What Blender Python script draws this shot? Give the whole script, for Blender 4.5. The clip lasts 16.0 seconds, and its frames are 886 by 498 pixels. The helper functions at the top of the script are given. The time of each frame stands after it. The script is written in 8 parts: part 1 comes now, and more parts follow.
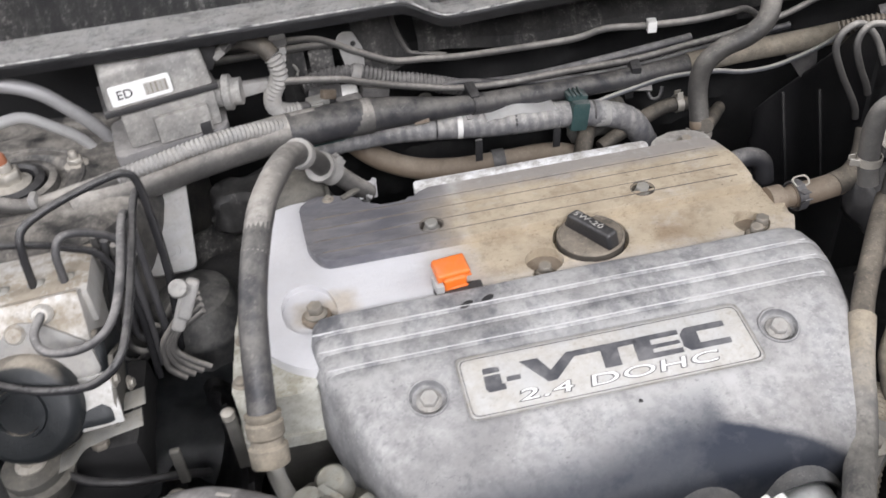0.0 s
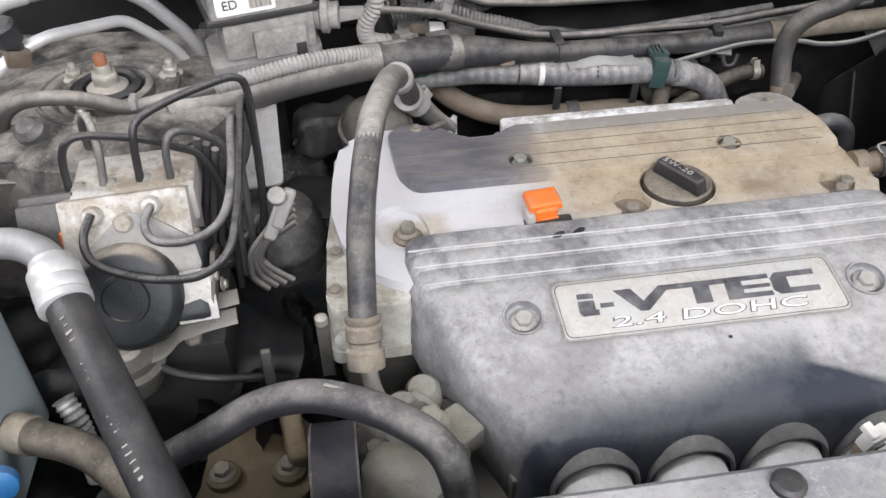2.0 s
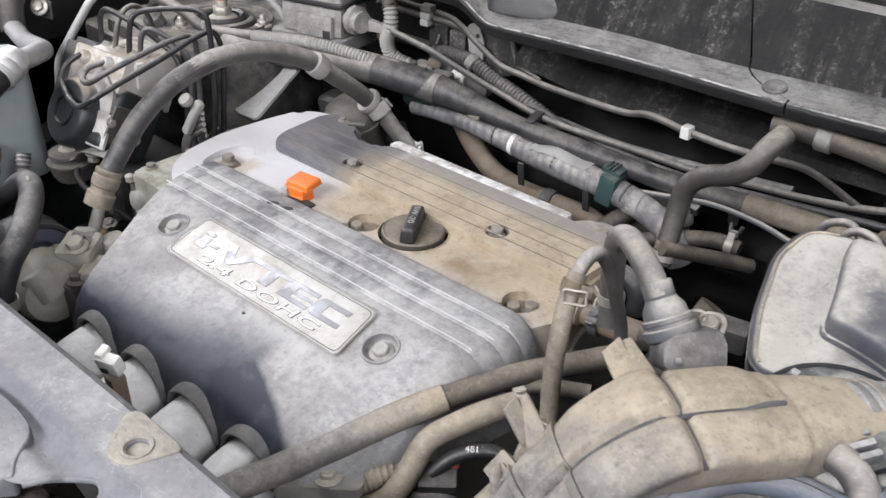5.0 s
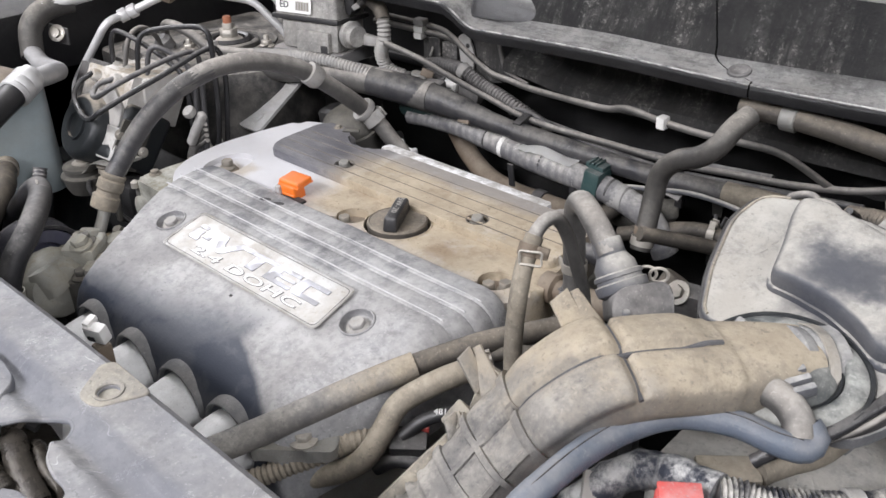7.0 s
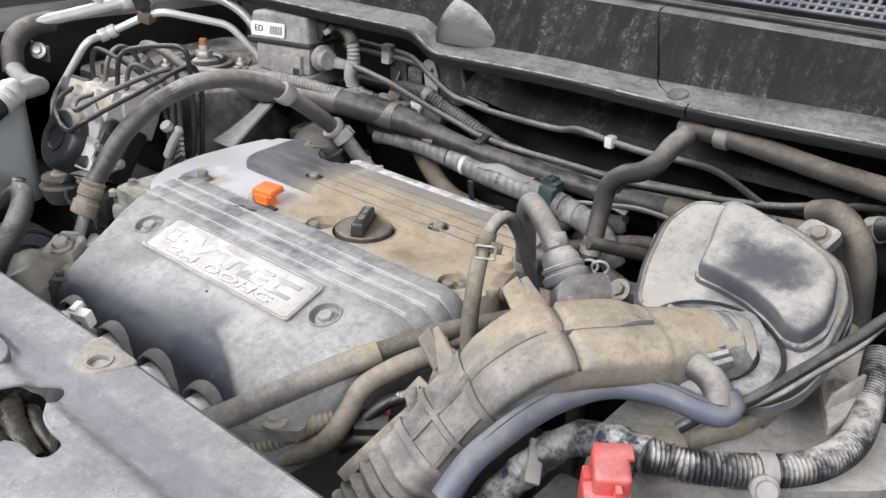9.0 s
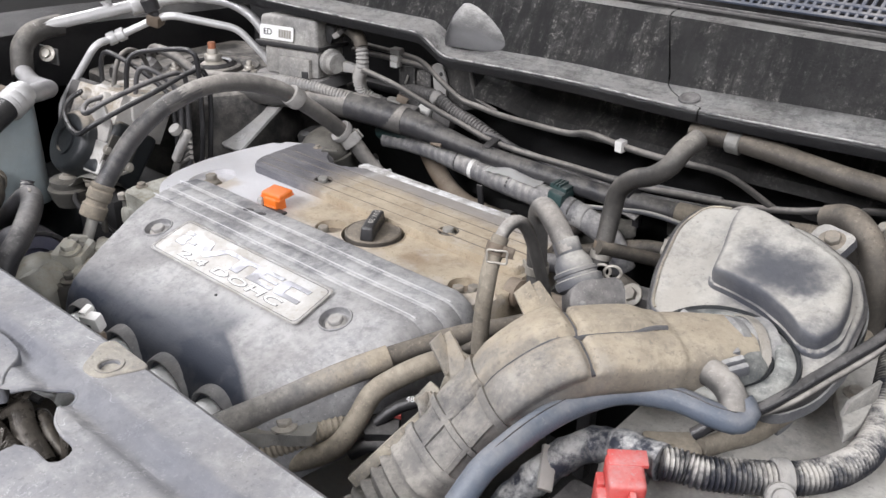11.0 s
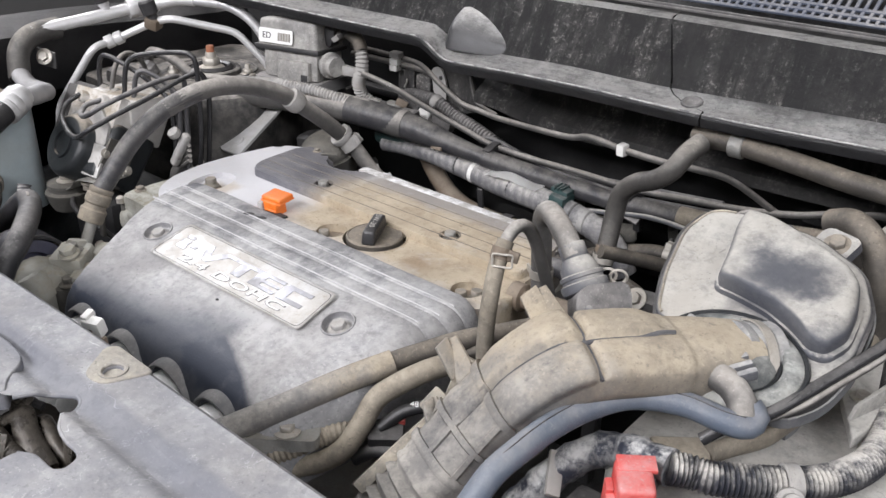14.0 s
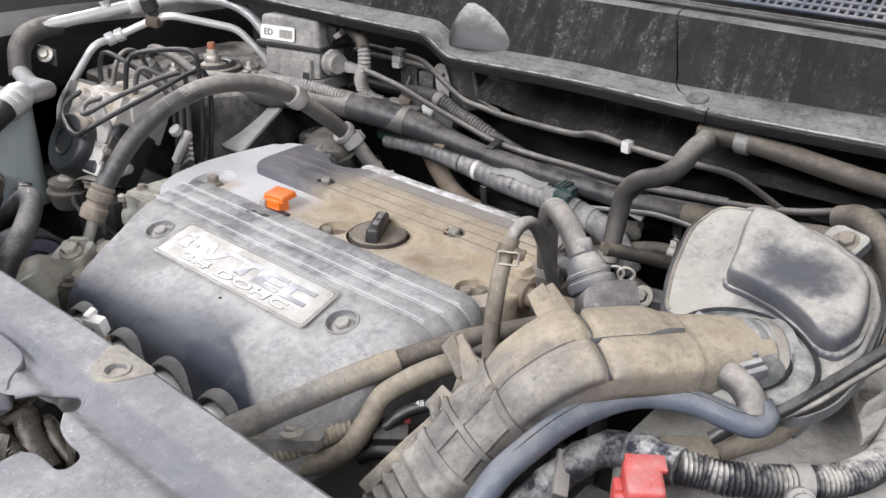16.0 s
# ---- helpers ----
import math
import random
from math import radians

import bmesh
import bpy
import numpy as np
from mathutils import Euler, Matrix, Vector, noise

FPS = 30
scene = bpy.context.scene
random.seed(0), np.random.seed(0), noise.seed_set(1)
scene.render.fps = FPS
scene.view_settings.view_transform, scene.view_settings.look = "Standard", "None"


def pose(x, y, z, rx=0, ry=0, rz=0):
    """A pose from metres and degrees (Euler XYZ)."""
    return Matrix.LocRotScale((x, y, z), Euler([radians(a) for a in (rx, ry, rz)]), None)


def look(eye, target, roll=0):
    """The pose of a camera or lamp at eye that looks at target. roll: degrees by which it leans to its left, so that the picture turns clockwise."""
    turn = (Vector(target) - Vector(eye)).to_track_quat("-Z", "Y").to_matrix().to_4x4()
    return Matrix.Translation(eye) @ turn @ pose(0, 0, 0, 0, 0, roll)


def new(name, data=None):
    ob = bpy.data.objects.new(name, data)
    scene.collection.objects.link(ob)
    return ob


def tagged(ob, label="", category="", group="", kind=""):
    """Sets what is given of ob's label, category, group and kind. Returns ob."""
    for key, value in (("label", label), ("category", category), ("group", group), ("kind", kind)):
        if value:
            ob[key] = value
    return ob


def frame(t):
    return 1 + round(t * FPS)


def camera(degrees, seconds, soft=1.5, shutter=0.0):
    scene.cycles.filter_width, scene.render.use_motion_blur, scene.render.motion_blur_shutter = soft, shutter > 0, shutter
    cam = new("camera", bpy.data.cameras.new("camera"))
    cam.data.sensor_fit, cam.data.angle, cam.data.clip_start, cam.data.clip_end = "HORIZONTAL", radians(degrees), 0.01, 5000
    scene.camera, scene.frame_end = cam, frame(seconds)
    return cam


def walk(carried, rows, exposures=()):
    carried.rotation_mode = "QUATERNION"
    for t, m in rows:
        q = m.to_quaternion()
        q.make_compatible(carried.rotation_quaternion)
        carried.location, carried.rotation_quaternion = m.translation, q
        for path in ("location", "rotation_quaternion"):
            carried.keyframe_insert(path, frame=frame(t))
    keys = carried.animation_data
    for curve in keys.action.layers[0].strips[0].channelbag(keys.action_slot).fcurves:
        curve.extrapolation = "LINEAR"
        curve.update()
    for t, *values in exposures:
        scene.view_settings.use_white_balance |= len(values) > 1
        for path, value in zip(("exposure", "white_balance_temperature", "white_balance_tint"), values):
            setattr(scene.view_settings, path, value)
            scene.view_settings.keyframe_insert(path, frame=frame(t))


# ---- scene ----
cam = camera(54.4, 16.0, shutter=0.3)
# turns and shifts the path so that the engine lies square to the axes, its cover at z = 0.9
ALIGN = pose(0, 0, 0.9) @ pose(0, 0, 0, 0, 2.2, 0) @ pose(0, 0, 0, 0, 0, -12.8) @ pose(-0.163, -0.47, -1.16)
PATH = [
    (0, (0.084, 0.034, 1.612), (-0.033, 1.598, 0.371), -3.8),
    (0.2, (0.036, 0.02, 1.616), (-0.01, 1.571, 0.355), -0.6),
    (0.5, (0.022, 0.008, 1.604), (-0.048, 1.568, 0.355), 0.2),
    (1, (0.004, 0.0, 1.591), (-0.082, 1.542, 0.321), 1.1),
    (1.5, (0.006, -0.006, 1.589), (-0.085, 1.537, 0.32), 1.2),
    (2, (0.011, -0.009, 1.588), (-0.103, 1.528, 0.313), 1.1),
    (2.5, (0.041, -0.003, 1.595), (-0.18, 1.537, 0.338), 1.4),
    (2.8, (0.128, 0.029, 1.609), (-0.308, 1.513, 0.342), 0.3),
    (3, (0.184, 0.057, 1.58), (-0.403, 1.562, 0.401), 2.9),
    (3.2, (0.256, 0.087, 1.583), (-0.527, 1.497, 0.401), 1.3),
    (3.5, (0.339, 0.112, 1.581), (-0.623, 1.444, 0.441), -1.2),
    (3.8, (0.449, 0.128, 1.577), (-0.608, 1.401, 0.453), -3.1),
    (4, (0.485, 0.13, 1.586), (-0.531, 1.392, 0.414), 0.7),
    (4.2, (0.551, 0.149, 1.593), (-0.593, 1.31, 0.434), -1.7),
    (4.5, (0.626, 0.191, 1.59), (-0.64, 1.258, 0.468), 0.9),
    (4.7, (0.661, 0.221, 1.586), (-0.632, 1.254, 0.463), 3.7),
    (6.8, (0.767, 0.243, 1.559), (-0.646, 1.231, 0.546), 1.3),
    (7, (0.772, 0.24, 1.554), (-0.635, 1.232, 0.535), 1.0),
    (7.5, (0.789, 0.228, 1.55), (-0.599, 1.27, 0.556), 1.6),
    (8, (0.805, 0.214, 1.551), (-0.605, 1.255, 0.587), 1.9),
    (8.5, (0.816, 0.207, 1.555), (-0.594, 1.266, 0.611), 2.2),
    (9, (0.826, 0.203, 1.557), (-0.566, 1.286, 0.614), 3.1),
    (11.5, (0.819, 0.2, 1.555), (-0.585, 1.277, 0.623), 3.1),
    (12, (0.818, 0.198, 1.556), (-0.585, 1.281, 0.629), 3.1),
    (12.5, (0.816, 0.2, 1.555), (-0.583, 1.285, 0.625), 3.1),
    (13, (0.815, 0.199, 1.555), (-0.584, 1.286, 0.627), 3.1),
    (13.5, (0.815, 0.197, 1.554), (-0.581, 1.291, 0.629), 3.3),
    (14, (0.813, 0.196, 1.553), (-0.584, 1.288, 0.627), 3.3),
    (14.5, (0.812, 0.196, 1.553), (-0.589, 1.286, 0.631), 3.2),
    (15, (0.808, 0.197, 1.551), (-0.589, 1.288, 0.625), 3.4),
    (15.5, (0.806, 0.194, 1.552), (-0.591, 1.284, 0.623), 3.5),
    (16, (0.807, 0.196, 1.55), (-0.588, 1.286, 0.62), 3.2),
]
walk(cam, [(t, ALIGN @ look(eye, target, roll)) for t, eye, target, roll in PATH])

# ---- light and exposure ----
world = bpy.data.worlds.new("workshop_air")
world.use_nodes = True
scene.world = world
world.node_tree.nodes["Background"].inputs[0].default_value = (0.90, 0.95, 1.0, 1)
world.node_tree.nodes["Background"].inputs[1].default_value = 0.15
scene.view_settings.exposure = 0.08


def area_lamp(name, x, y, z, sx, sy, watts, target):
    lamp = bpy.data.lights.new(name, "AREA")
    lamp.shape, lamp.size, lamp.size_y, lamp.energy = "RECTANGLE", sx, sy, watts
    lamp.color = (0.965, 0.955, 1.0)
    ob = new(name, lamp)
    ob.matrix_world = look((x, y, z), target)
    return ob


# unseen key lamp, source guessed; set low to reach under the cowl
area_lamp("key_light_front", -0.2, -2.0, 2.45, 2.4, 0.7, 88, (0, 0.1, 0.9))
# added fill lamp that brightens the duct and airbox side
area_lamp("fill_light_side", 2.0, -0.5, 2.2, 1.3, 0.6, 22, (0.3, 0.05, 0.9))
area_lamp("ceiling_light_rear", -2.0, 0.55, 2.6, 0.5, 1.6, 42, (0, 0.1, 0.9))


# ---- materials ----
def ramp_node(nt, src, lo, hi, a=0.0, b=1.0):
    n = nt.nodes.new("ShaderNodeMapRange")
    n.interpolation_type = "SMOOTHSTEP"
    n.inputs[1].default_value, n.inputs[2].default_value = lo, hi
    n.inputs[3].default_value, n.inputs[4].default_value = a, b
    nt.links.new(src, n.inputs[0])
    return n.outputs[0]


def math_node(nt, op, a, b=0.0, clamp=False):
    n = nt.nodes.new("ShaderNodeMath")
    n.operation, n.use_clamp = op, clamp
    for i, v in enumerate((a, b)):
        if isinstance(v, (int, float)):
            n.inputs[i].default_value = v
        else:
            nt.links.new(v, n.inputs[i])
    return n.outputs[0]


def noise_node(nt, coord, scale, detail=4.0, rough=0.6, stretch=None):
    n = nt.nodes.new("ShaderNodeTexNoise")
    n.inputs["Scale"].default_value, n.inputs["Detail"].default_value, n.inputs["Roughness"].default_value = scale, detail, rough
    if stretch:
        m = nt.nodes.new("ShaderNodeMapping")
        m.inputs["Scale"].default_value = stretch
        nt.links.new(coord, m.inputs[0])
        coord = m.outputs[0]
    nt.links.new(coord, n.inputs["Vector"])
    return n.outputs["Fac"]


def mix_node(nt, fac, a, b):
    n = nt.nodes.new("ShaderNodeMix")
    n.data_type = "RGBA"
    for sock, v in ((n.inputs[0], fac), (n.inputs[6], a), (n.inputs[7], b)):
        if isinstance(v, (int, float)):
            sock.default_value = v
        elif isinstance(v, tuple):
            sock.default_value = (*v, 1)
        else:
            nt.links.new(v, sock)
    return n.outputs[2]


def dusty(name, base, dust, amount=0.5, rough=0.5, metal=0.0, patch=18.0, grain=150.0, up=0.7, bump=0.25, base2=None, spec=0.5, extra=None, coat=0.0, face=(-0.05, 0.92), vary=(0.35, 1.15)):
    """Base paint or plastic under settled dust: patches, grain, and more of it on faces that look up.
    extra(nt, coord, fac, colour) may change the dust factor and the colour."""
    m = bpy.data.materials.new(name)
    m.use_nodes = True
    nt = m.node_tree
    bsdf = nt.nodes["Principled BSDF"]
    geo = nt.nodes.new("ShaderNodeNewGeometry")
    coord = geo.outputs["Position"]
    sep = nt.nodes.new("ShaderNodeSeparateXYZ")
    nt.links.new(geo.outputs["Normal"], sep.inputs[0])
    facing = ramp_node(nt, sep.outputs[2], face[0], face[1], 1.0 - up, 1.0)
    big = ramp_node(nt, noise_node(nt, coord, patch, 12.0, 0.70), 0.34, 0.64, vary[0], vary[1])
    fine = ramp_node(nt, noise_node(nt, coord, grain, 5.0, 0.62), 0.30, 0.70, 0.82, 1.12)
    fac = math_node(nt, "MULTIPLY", math_node(nt, "MULTIPLY", facing, big), math_node(nt, "MULTIPLY", fine, amount), True)
    speck = ramp_node(nt, noise_node(nt, coord, 420.0, 2.0, 0.5), 0.62, 0.70, 0.0, 0.36)
    fac = math_node(nt, "ADD", fac, math_node(nt, "MULTIPLY", speck, math_node(nt, "MULTIPLY", facing, min(1.0, amount * 1.5))), True)
    body = mix_node(nt, noise_node(nt, coord, patch * 2.3, 4.0), base, base2 or tuple(min(1.0, c * 1.35) for c in base))
    dirt = mix_node(nt, ramp_node(nt, noise_node(nt, coord, patch * 1.3, 10.0, 0.7), 0.3, 0.7), dust, tuple(c * k for c, k in zip(dust, (0.74, 0.72, 0.70))))
    pits = ramp_node(nt, noise_node(nt, coord, 340.0, 3.0, 0.6), 0.58, 0.68, 0.0, 0.62)
    smudge = ramp_node(nt, noise_node(nt, coord, 64.0, 10.0, 0.78), 0.50, 0.66, 0.0, 0.46)
    pits = math_node(nt, "MULTIPLY", pits, ramp_node(nt, noise_node(nt, coord, 27.0, 6.0, 0.7), 0.44, 0.62, 0.12, 1.0))
    grime = math_node(nt, "MAXIMUM", pits, smudge)
    dirt = mix_node(nt, grime, dirt, tuple(c * 0.40 for c in dust))
    if extra:
        fac, body, dirt = extra(nt, coord, fac, body, dirt)
    nt.links.new(mix_node(nt, fac, body, dirt), bsdf.inputs["Base Color"])
    nt.links.new(ramp_node(nt, fac, 0.0, 0.9, rough, 0.88), bsdf.inputs["Roughness"])
    if metal:
        nt.links.new(ramp_node(nt, fac, 0.0, 0.8, metal, 0.0), bsdf.inputs["Metallic"])
    bsdf.inputs["Specular IOR Level"].default_value = spec
    if coat:
        bsdf.inputs["Coat Weight"].default_value = coat
        bsdf.inputs["Coat Roughness"].default_value = 0.25
    bn = nt.nodes.new("ShaderNodeBump")
    bn.inputs["Strength"].default_value, bn.inputs["Distance"].default_value = min(1.0, bump * 1.5), 0.0009
    relief = math_node(nt, "ADD", noise_node(nt, coord, grain * 4.0, 4.0, 0.7), math_node(nt, "MULTIPLY", noise_node(nt, coord, grain * 0.9, 6.0, 0.7), 1.6))
    nt.links.new(relief, bn.inputs["Height"])
    nt.links.new(bn.outputs[0], bsdf.inputs["Normal"])
    return m


def box_mask(nt, coord, x0, x1, y0, y1, soft, wobble=0.02, scale=22.0):
    """A patch in plan with a ragged, soft rim."""
    w = nt.nodes.new("ShaderNodeSeparateXYZ")
    nt.links.new(coord, w.inputs[0])
    n1 = math_node(nt, "MULTIPLY", math_node(nt, "SUBTRACT", noise_node(nt, coord, scale, 5.0, 0.7), 0.5), wobble * 2)
    x = math_node(nt, "ADD", w.outputs[0], n1)
    y = math_node(nt, "SUBTRACT", w.outputs[1], n1)
    f = ramp_node(nt, x, x0, x0 + soft)
    f = math_node(nt, "MULTIPLY", f, ramp_node(nt, x, x1 - soft, x1, 1.0, 0.0))
    f = math_node(nt, "MULTIPLY", f, ramp_node(nt, y, y0, y0 + soft))
    return math_node(nt, "MULTIPLY", f, ramp_node(nt, y, y1 - soft, y1, 1.0, 0.0))


def cover_wear(nt, coord, fac, body, dirt):
    """A cloth has wiped the front slope: bare at the edge, dustier upwards, with a sharp rim beside the pale corner."""
    w = nt.nodes.new("ShaderNodeSeparateXYZ")
    nt.links.new(coord, w.inputs[0])
    wob = math_node(nt, "MULTIPLY", math_node(nt, "SUBTRACT", noise_node(nt, coord, 26.0, 9.0, 0.74), 0.5), 0.050)
    y = math_node(nt, "ADD", math_node(nt, "SUBTRACT", w.outputs[1], math_node(nt, "MULTIPLY", w.outputs[0], 0.20)), wob)
    slant = math_node(nt, "MULTIPLY", math_node(nt, "MINIMUM", math_node(nt, "ADD", w.outputs[1], 0.060), 0.0), 2.0)
    x = math_node(nt, "ADD", math_node(nt, "ADD", w.outputs[0], slant), math_node(nt, "MULTIPLY", wob, 0.7))
    side = math_node(nt, "MULTIPLY", ramp_node(nt, x, 0.056, 0.074, 1.0, 0.0), ramp_node(nt, w.outputs[0], -0.178, -0.140))
    depth = math_node(nt, "MAXIMUM", ramp_node(nt, y, -0.084, -0.030, 0.90, 0.0), ramp_node(nt, w.outputs[1], -0.093, -0.084, 0.90, 0.0))
    lost = math_node(nt, "MULTIPLY", side, depth)
    band = box_mask(nt, coord, -0.30, 0.12, 0.026, 0.2, 0.010, 0.004, 60)
    cloth = ramp_node(nt, noise_node(nt, coord, 30.0, 7.0, 0.74, (1.0, 0.55, 1.0)), 0.44, 0.66, 0.0, 1.0)
    smear = ramp_node(nt, noise_node(nt, coord, 13.0, 8.0, 0.66), 0.46, 0.66, 0.0, 0.30)
    lost = math_node(nt, "ADD", lost, math_node(nt, "MULTIPLY", band, math_node(nt, "MULTIPLY", cloth, 0.52)))
    lost = math_node(nt, "ADD", lost, math_node(nt, "MULTIPLY", smear, ramp_node(nt, w.outputs[0], 0.05, 0.15, 1.0, 0.35)))
    crack = math_node(nt, "ABSOLUTE", math_node(nt, "SUBTRACT", noise_node(nt, coord, 20.0, 5.0, 0.6), 0.5))
    crack = math_node(nt, "MULTIPLY", ramp_node(nt, crack, 0.0, 0.0035, 1.0, 0.0), box_mask(nt, coord, -0.16, -0.10, -0.075, -0.025, 0.02))
    lost = math_node(nt, "ADD", lost, math_node(nt, "MULTIPLY", crack, 0.45))
    keep = math_node(nt, "SUBTRACT", 1.0, lost, True)
    return math_node(nt, "MULTIPLY", fac, keep, True), body, dirt


def plateau_dirt(nt, coord, fac, body, dirt):
    return valve_cover_dirt(nt, coord, fac, body, dirt, True)


def valve_cover_dirt(nt, coord, fac, body, dirt, raised=False):
    tan = box_mask(nt, coord, -0.118, 0.32, 0.06, 0.35, 0.075, 0.022, 34)
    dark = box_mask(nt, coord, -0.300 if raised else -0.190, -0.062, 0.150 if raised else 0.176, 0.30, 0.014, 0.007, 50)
    rear = math_node(nt, "MULTIPLY", box_mask(nt, coord, -0.12, 0.3, 0.214, 0.35, 0.02, 0.012, 45), 0.75)
    wet = math_node(nt, "MULTIPLY", box_mask(nt, coord, 0.075, 0.125, 0.108, 0.15, 0.02, 0.016, 50), 0.6)
    # tan dirt and the corner recess's shade, put into one patch of colour
    recess_dirt_shade = math_node(nt, "MULTIPLY", box_mask(nt, coord, -0.228, -0.160, 0.098, 0.142, 0.016, 0.008, 50), 0.62)
    streak = ramp_node(nt, noise_node(nt, coord, 40.0, 7.0, 0.72, (0.5, 1.6, 1.0)), 0.40, 0.66, 0.0, 0.6)
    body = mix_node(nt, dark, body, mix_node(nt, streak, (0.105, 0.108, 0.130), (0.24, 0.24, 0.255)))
    smudge = ramp_node(nt, noise_node(nt, coord, 38.0, 10.0, 0.72), 0.50, 0.66, 0.0, 0.45)
    dirt = mix_node(nt, smudge, dirt, (0.24, 0.18, 0.12))
    crumbs = ramp_node(nt, noise_node(nt, coord, 190.0, 3.0, 0.6), 0.66, 0.72, 0.0, 0.55)
    dirt = mix_node(nt, crumbs, dirt, (0.12, 0.085, 0.055))
    dirt = mix_node(nt, wet, dirt, (0.22, 0.15, 0.09))
    dirt = mix_node(nt, rear, dirt, (0.26, 0.25, 0.25))
    f = math_node(nt, "MULTIPLY", tan, ramp_node(nt, noise_node(nt, coord, 30.0, 5.0, 0.7), 0.25, 0.55, 0.72, 1.0))
    f = math_node(nt, "ADD", f, math_node(nt, "ADD", recess_dirt_shade, math_node(nt, "MULTIPLY", fac, 0.22)), True)
    return f, body, dirt


def duct_wear(nt, coord, fac, body, dirt):
    """The lower bellows carry grey dust, the upper length tan."""
    w = nt.nodes.new("ShaderNodeSeparateXYZ")
    nt.links.new(coord, w.inputs[0])
    n1 = math_node(nt, "MULTIPLY", math_node(nt, "SUBTRACT", noise_node(nt, coord, 26.0, 8.0, 0.7), 0.5), 0.16)
    low = ramp_node(nt, math_node(nt, "ADD", w.outputs[1], n1), -0.075, 0.0, 1.0, 0.0)
    dirt = mix_node(nt, math_node(nt, "MULTIPLY", low, 0.85), dirt, (0.36, 0.345, 0.32))
    rub = ramp_node(nt, noise_node(nt, coord, 34.0, 12.0, 0.76), 0.40, 0.62, 0.45, 1.0)
    keep = math_node(nt, "SUBTRACT", 1.0, math_node(nt, "MULTIPLY", low, math_node(nt, "SUBTRACT", 1.0, rub)), True)
    spot = ramp_node(nt, noise_node(nt, coord, 120.0, 6.0, 0.7), 0.58, 0.68, 1.0, 0.62)
    black = math_node(nt, "MULTIPLY", ramp_node(nt, noise_node(nt, coord, 22.0, 14.0, 0.80), 0.50, 0.62), math_node(nt, "ADD", math_node(nt, "MULTIPLY", low, 0.62), 0.10))
    keep = math_node(nt, "MULTIPLY", keep, math_node(nt, "SUBTRACT", 1.0, black), True)
    return math_node(nt, "MULTIPLY", fac, math_node(nt, "MULTIPLY", keep, spot), True), body, dirt


def scuffs_and_crease(nt, coord, fac, body, dirt):
    lines = noise_node(nt, coord, 16.0, 6.0, 0.75, (2.2, 1.0, 1.0))
    thin = math_node(nt, "SUBTRACT", 1.0, math_node(nt, "MULTIPLY", math_node(nt, "ABSOLUTE", math_node(nt, "SUBTRACT", lines, 0.56)), 160.0), True)
    where = ramp_node(nt, noise_node(nt, coord, 26.0, 3.0), 0.50, 0.58)
    curl = noise_node(nt, coord, 34.0, 2.0, 0.5, (1.0, 1.6, 1.0))
    curl = math_node(nt, "SUBTRACT", 1.0, math_node(nt, "MULTIPLY", math_node(nt, "ABSOLUTE", math_node(nt, "SUBTRACT", curl, 0.48)), 120.0), True)
    curl = math_node(nt, "MULTIPLY", curl, ramp_node(nt, noise_node(nt, coord, 15.0, 6.0, 0.7), 0.56, 0.64))
    thin = math_node(nt, "MAXIMUM", math_node(nt, "MULTIPLY", thin, where), curl)
    # thinner dust along the crease paints its shadow line
    crease_shade = box_mask(nt, coord, -1.0, 1.0, -0.240, -0.216, 0.006, 0.004, 18)
    fac = math_node(nt, "MULTIPLY", fac, math_node(nt, "SUBTRACT", 1.0, math_node(nt, "MULTIPLY", crease_shade, 0.55)))
    return fac, body, mix_node(nt, math_node(nt, "MULTIPLY", thin, 0.75), dirt, (0.75, 0.75, 0.76))


def box_wear(nt, coord, fac, body, dirt):
    clean = box_mask(nt, coord, 0.392, 0.474, 0.098, 0.168, 0.026, 0.024, 34)
    keep = math_node(nt, "SUBTRACT", 1.0, math_node(nt, "MULTIPLY", clean, 0.86), True)
    blot = ramp_node(nt, noise_node(nt, coord, 44.0, 10.0, 0.74), 0.40, 0.64, 0.0, 1.0)
    near = math_node(nt, "MULTIPLY", box_mask(nt, coord, 0.385, 0.60, 0.02, 0.118, 0.03, 0.014, 30), math_node(nt, "MULTIPLY", blot, 0.62))
    keep = math_node(nt, "MULTIPLY", keep, math_node(nt, "SUBTRACT", 1.0, near), True)
    return math_node(nt, "MULTIPLY", fac, keep, True), body, dirt


def wall_grime(nt, coord, fac, body, dirt):
    """Mottled splash marks, fine specks and runs down the wall."""
    mottle = ramp_node(nt, noise_node(nt, coord, 60.0, 14.0, 0.82), 0.38, 0.68, 0.0, 0.34)
    speck = ramp_node(nt, noise_node(nt, coord, 260.0, 3.0, 0.6), 0.54, 0.64, 0.0, 3.4)
    runs = ramp_node(nt, noise_node(nt, coord, 34.0, 8.0, 0.75, (1.0, 0.16, 0.16)), 0.44, 0.62, 0.0, 1.35)
    cloud = ramp_node(nt, noise_node(nt, coord, 9.0, 4.0, 0.6), 0.36, 0.62, 0.25, 1.35)
    runs = math_node(nt, "MULTIPLY", runs, cloud)
    f = math_node(nt, "ADD", fac, math_node(nt, "MULTIPLY", math_node(nt, "ADD", mottle, math_node(nt, "MULTIPLY", speck, mottle)), runs), True)
    return f, body, dirt


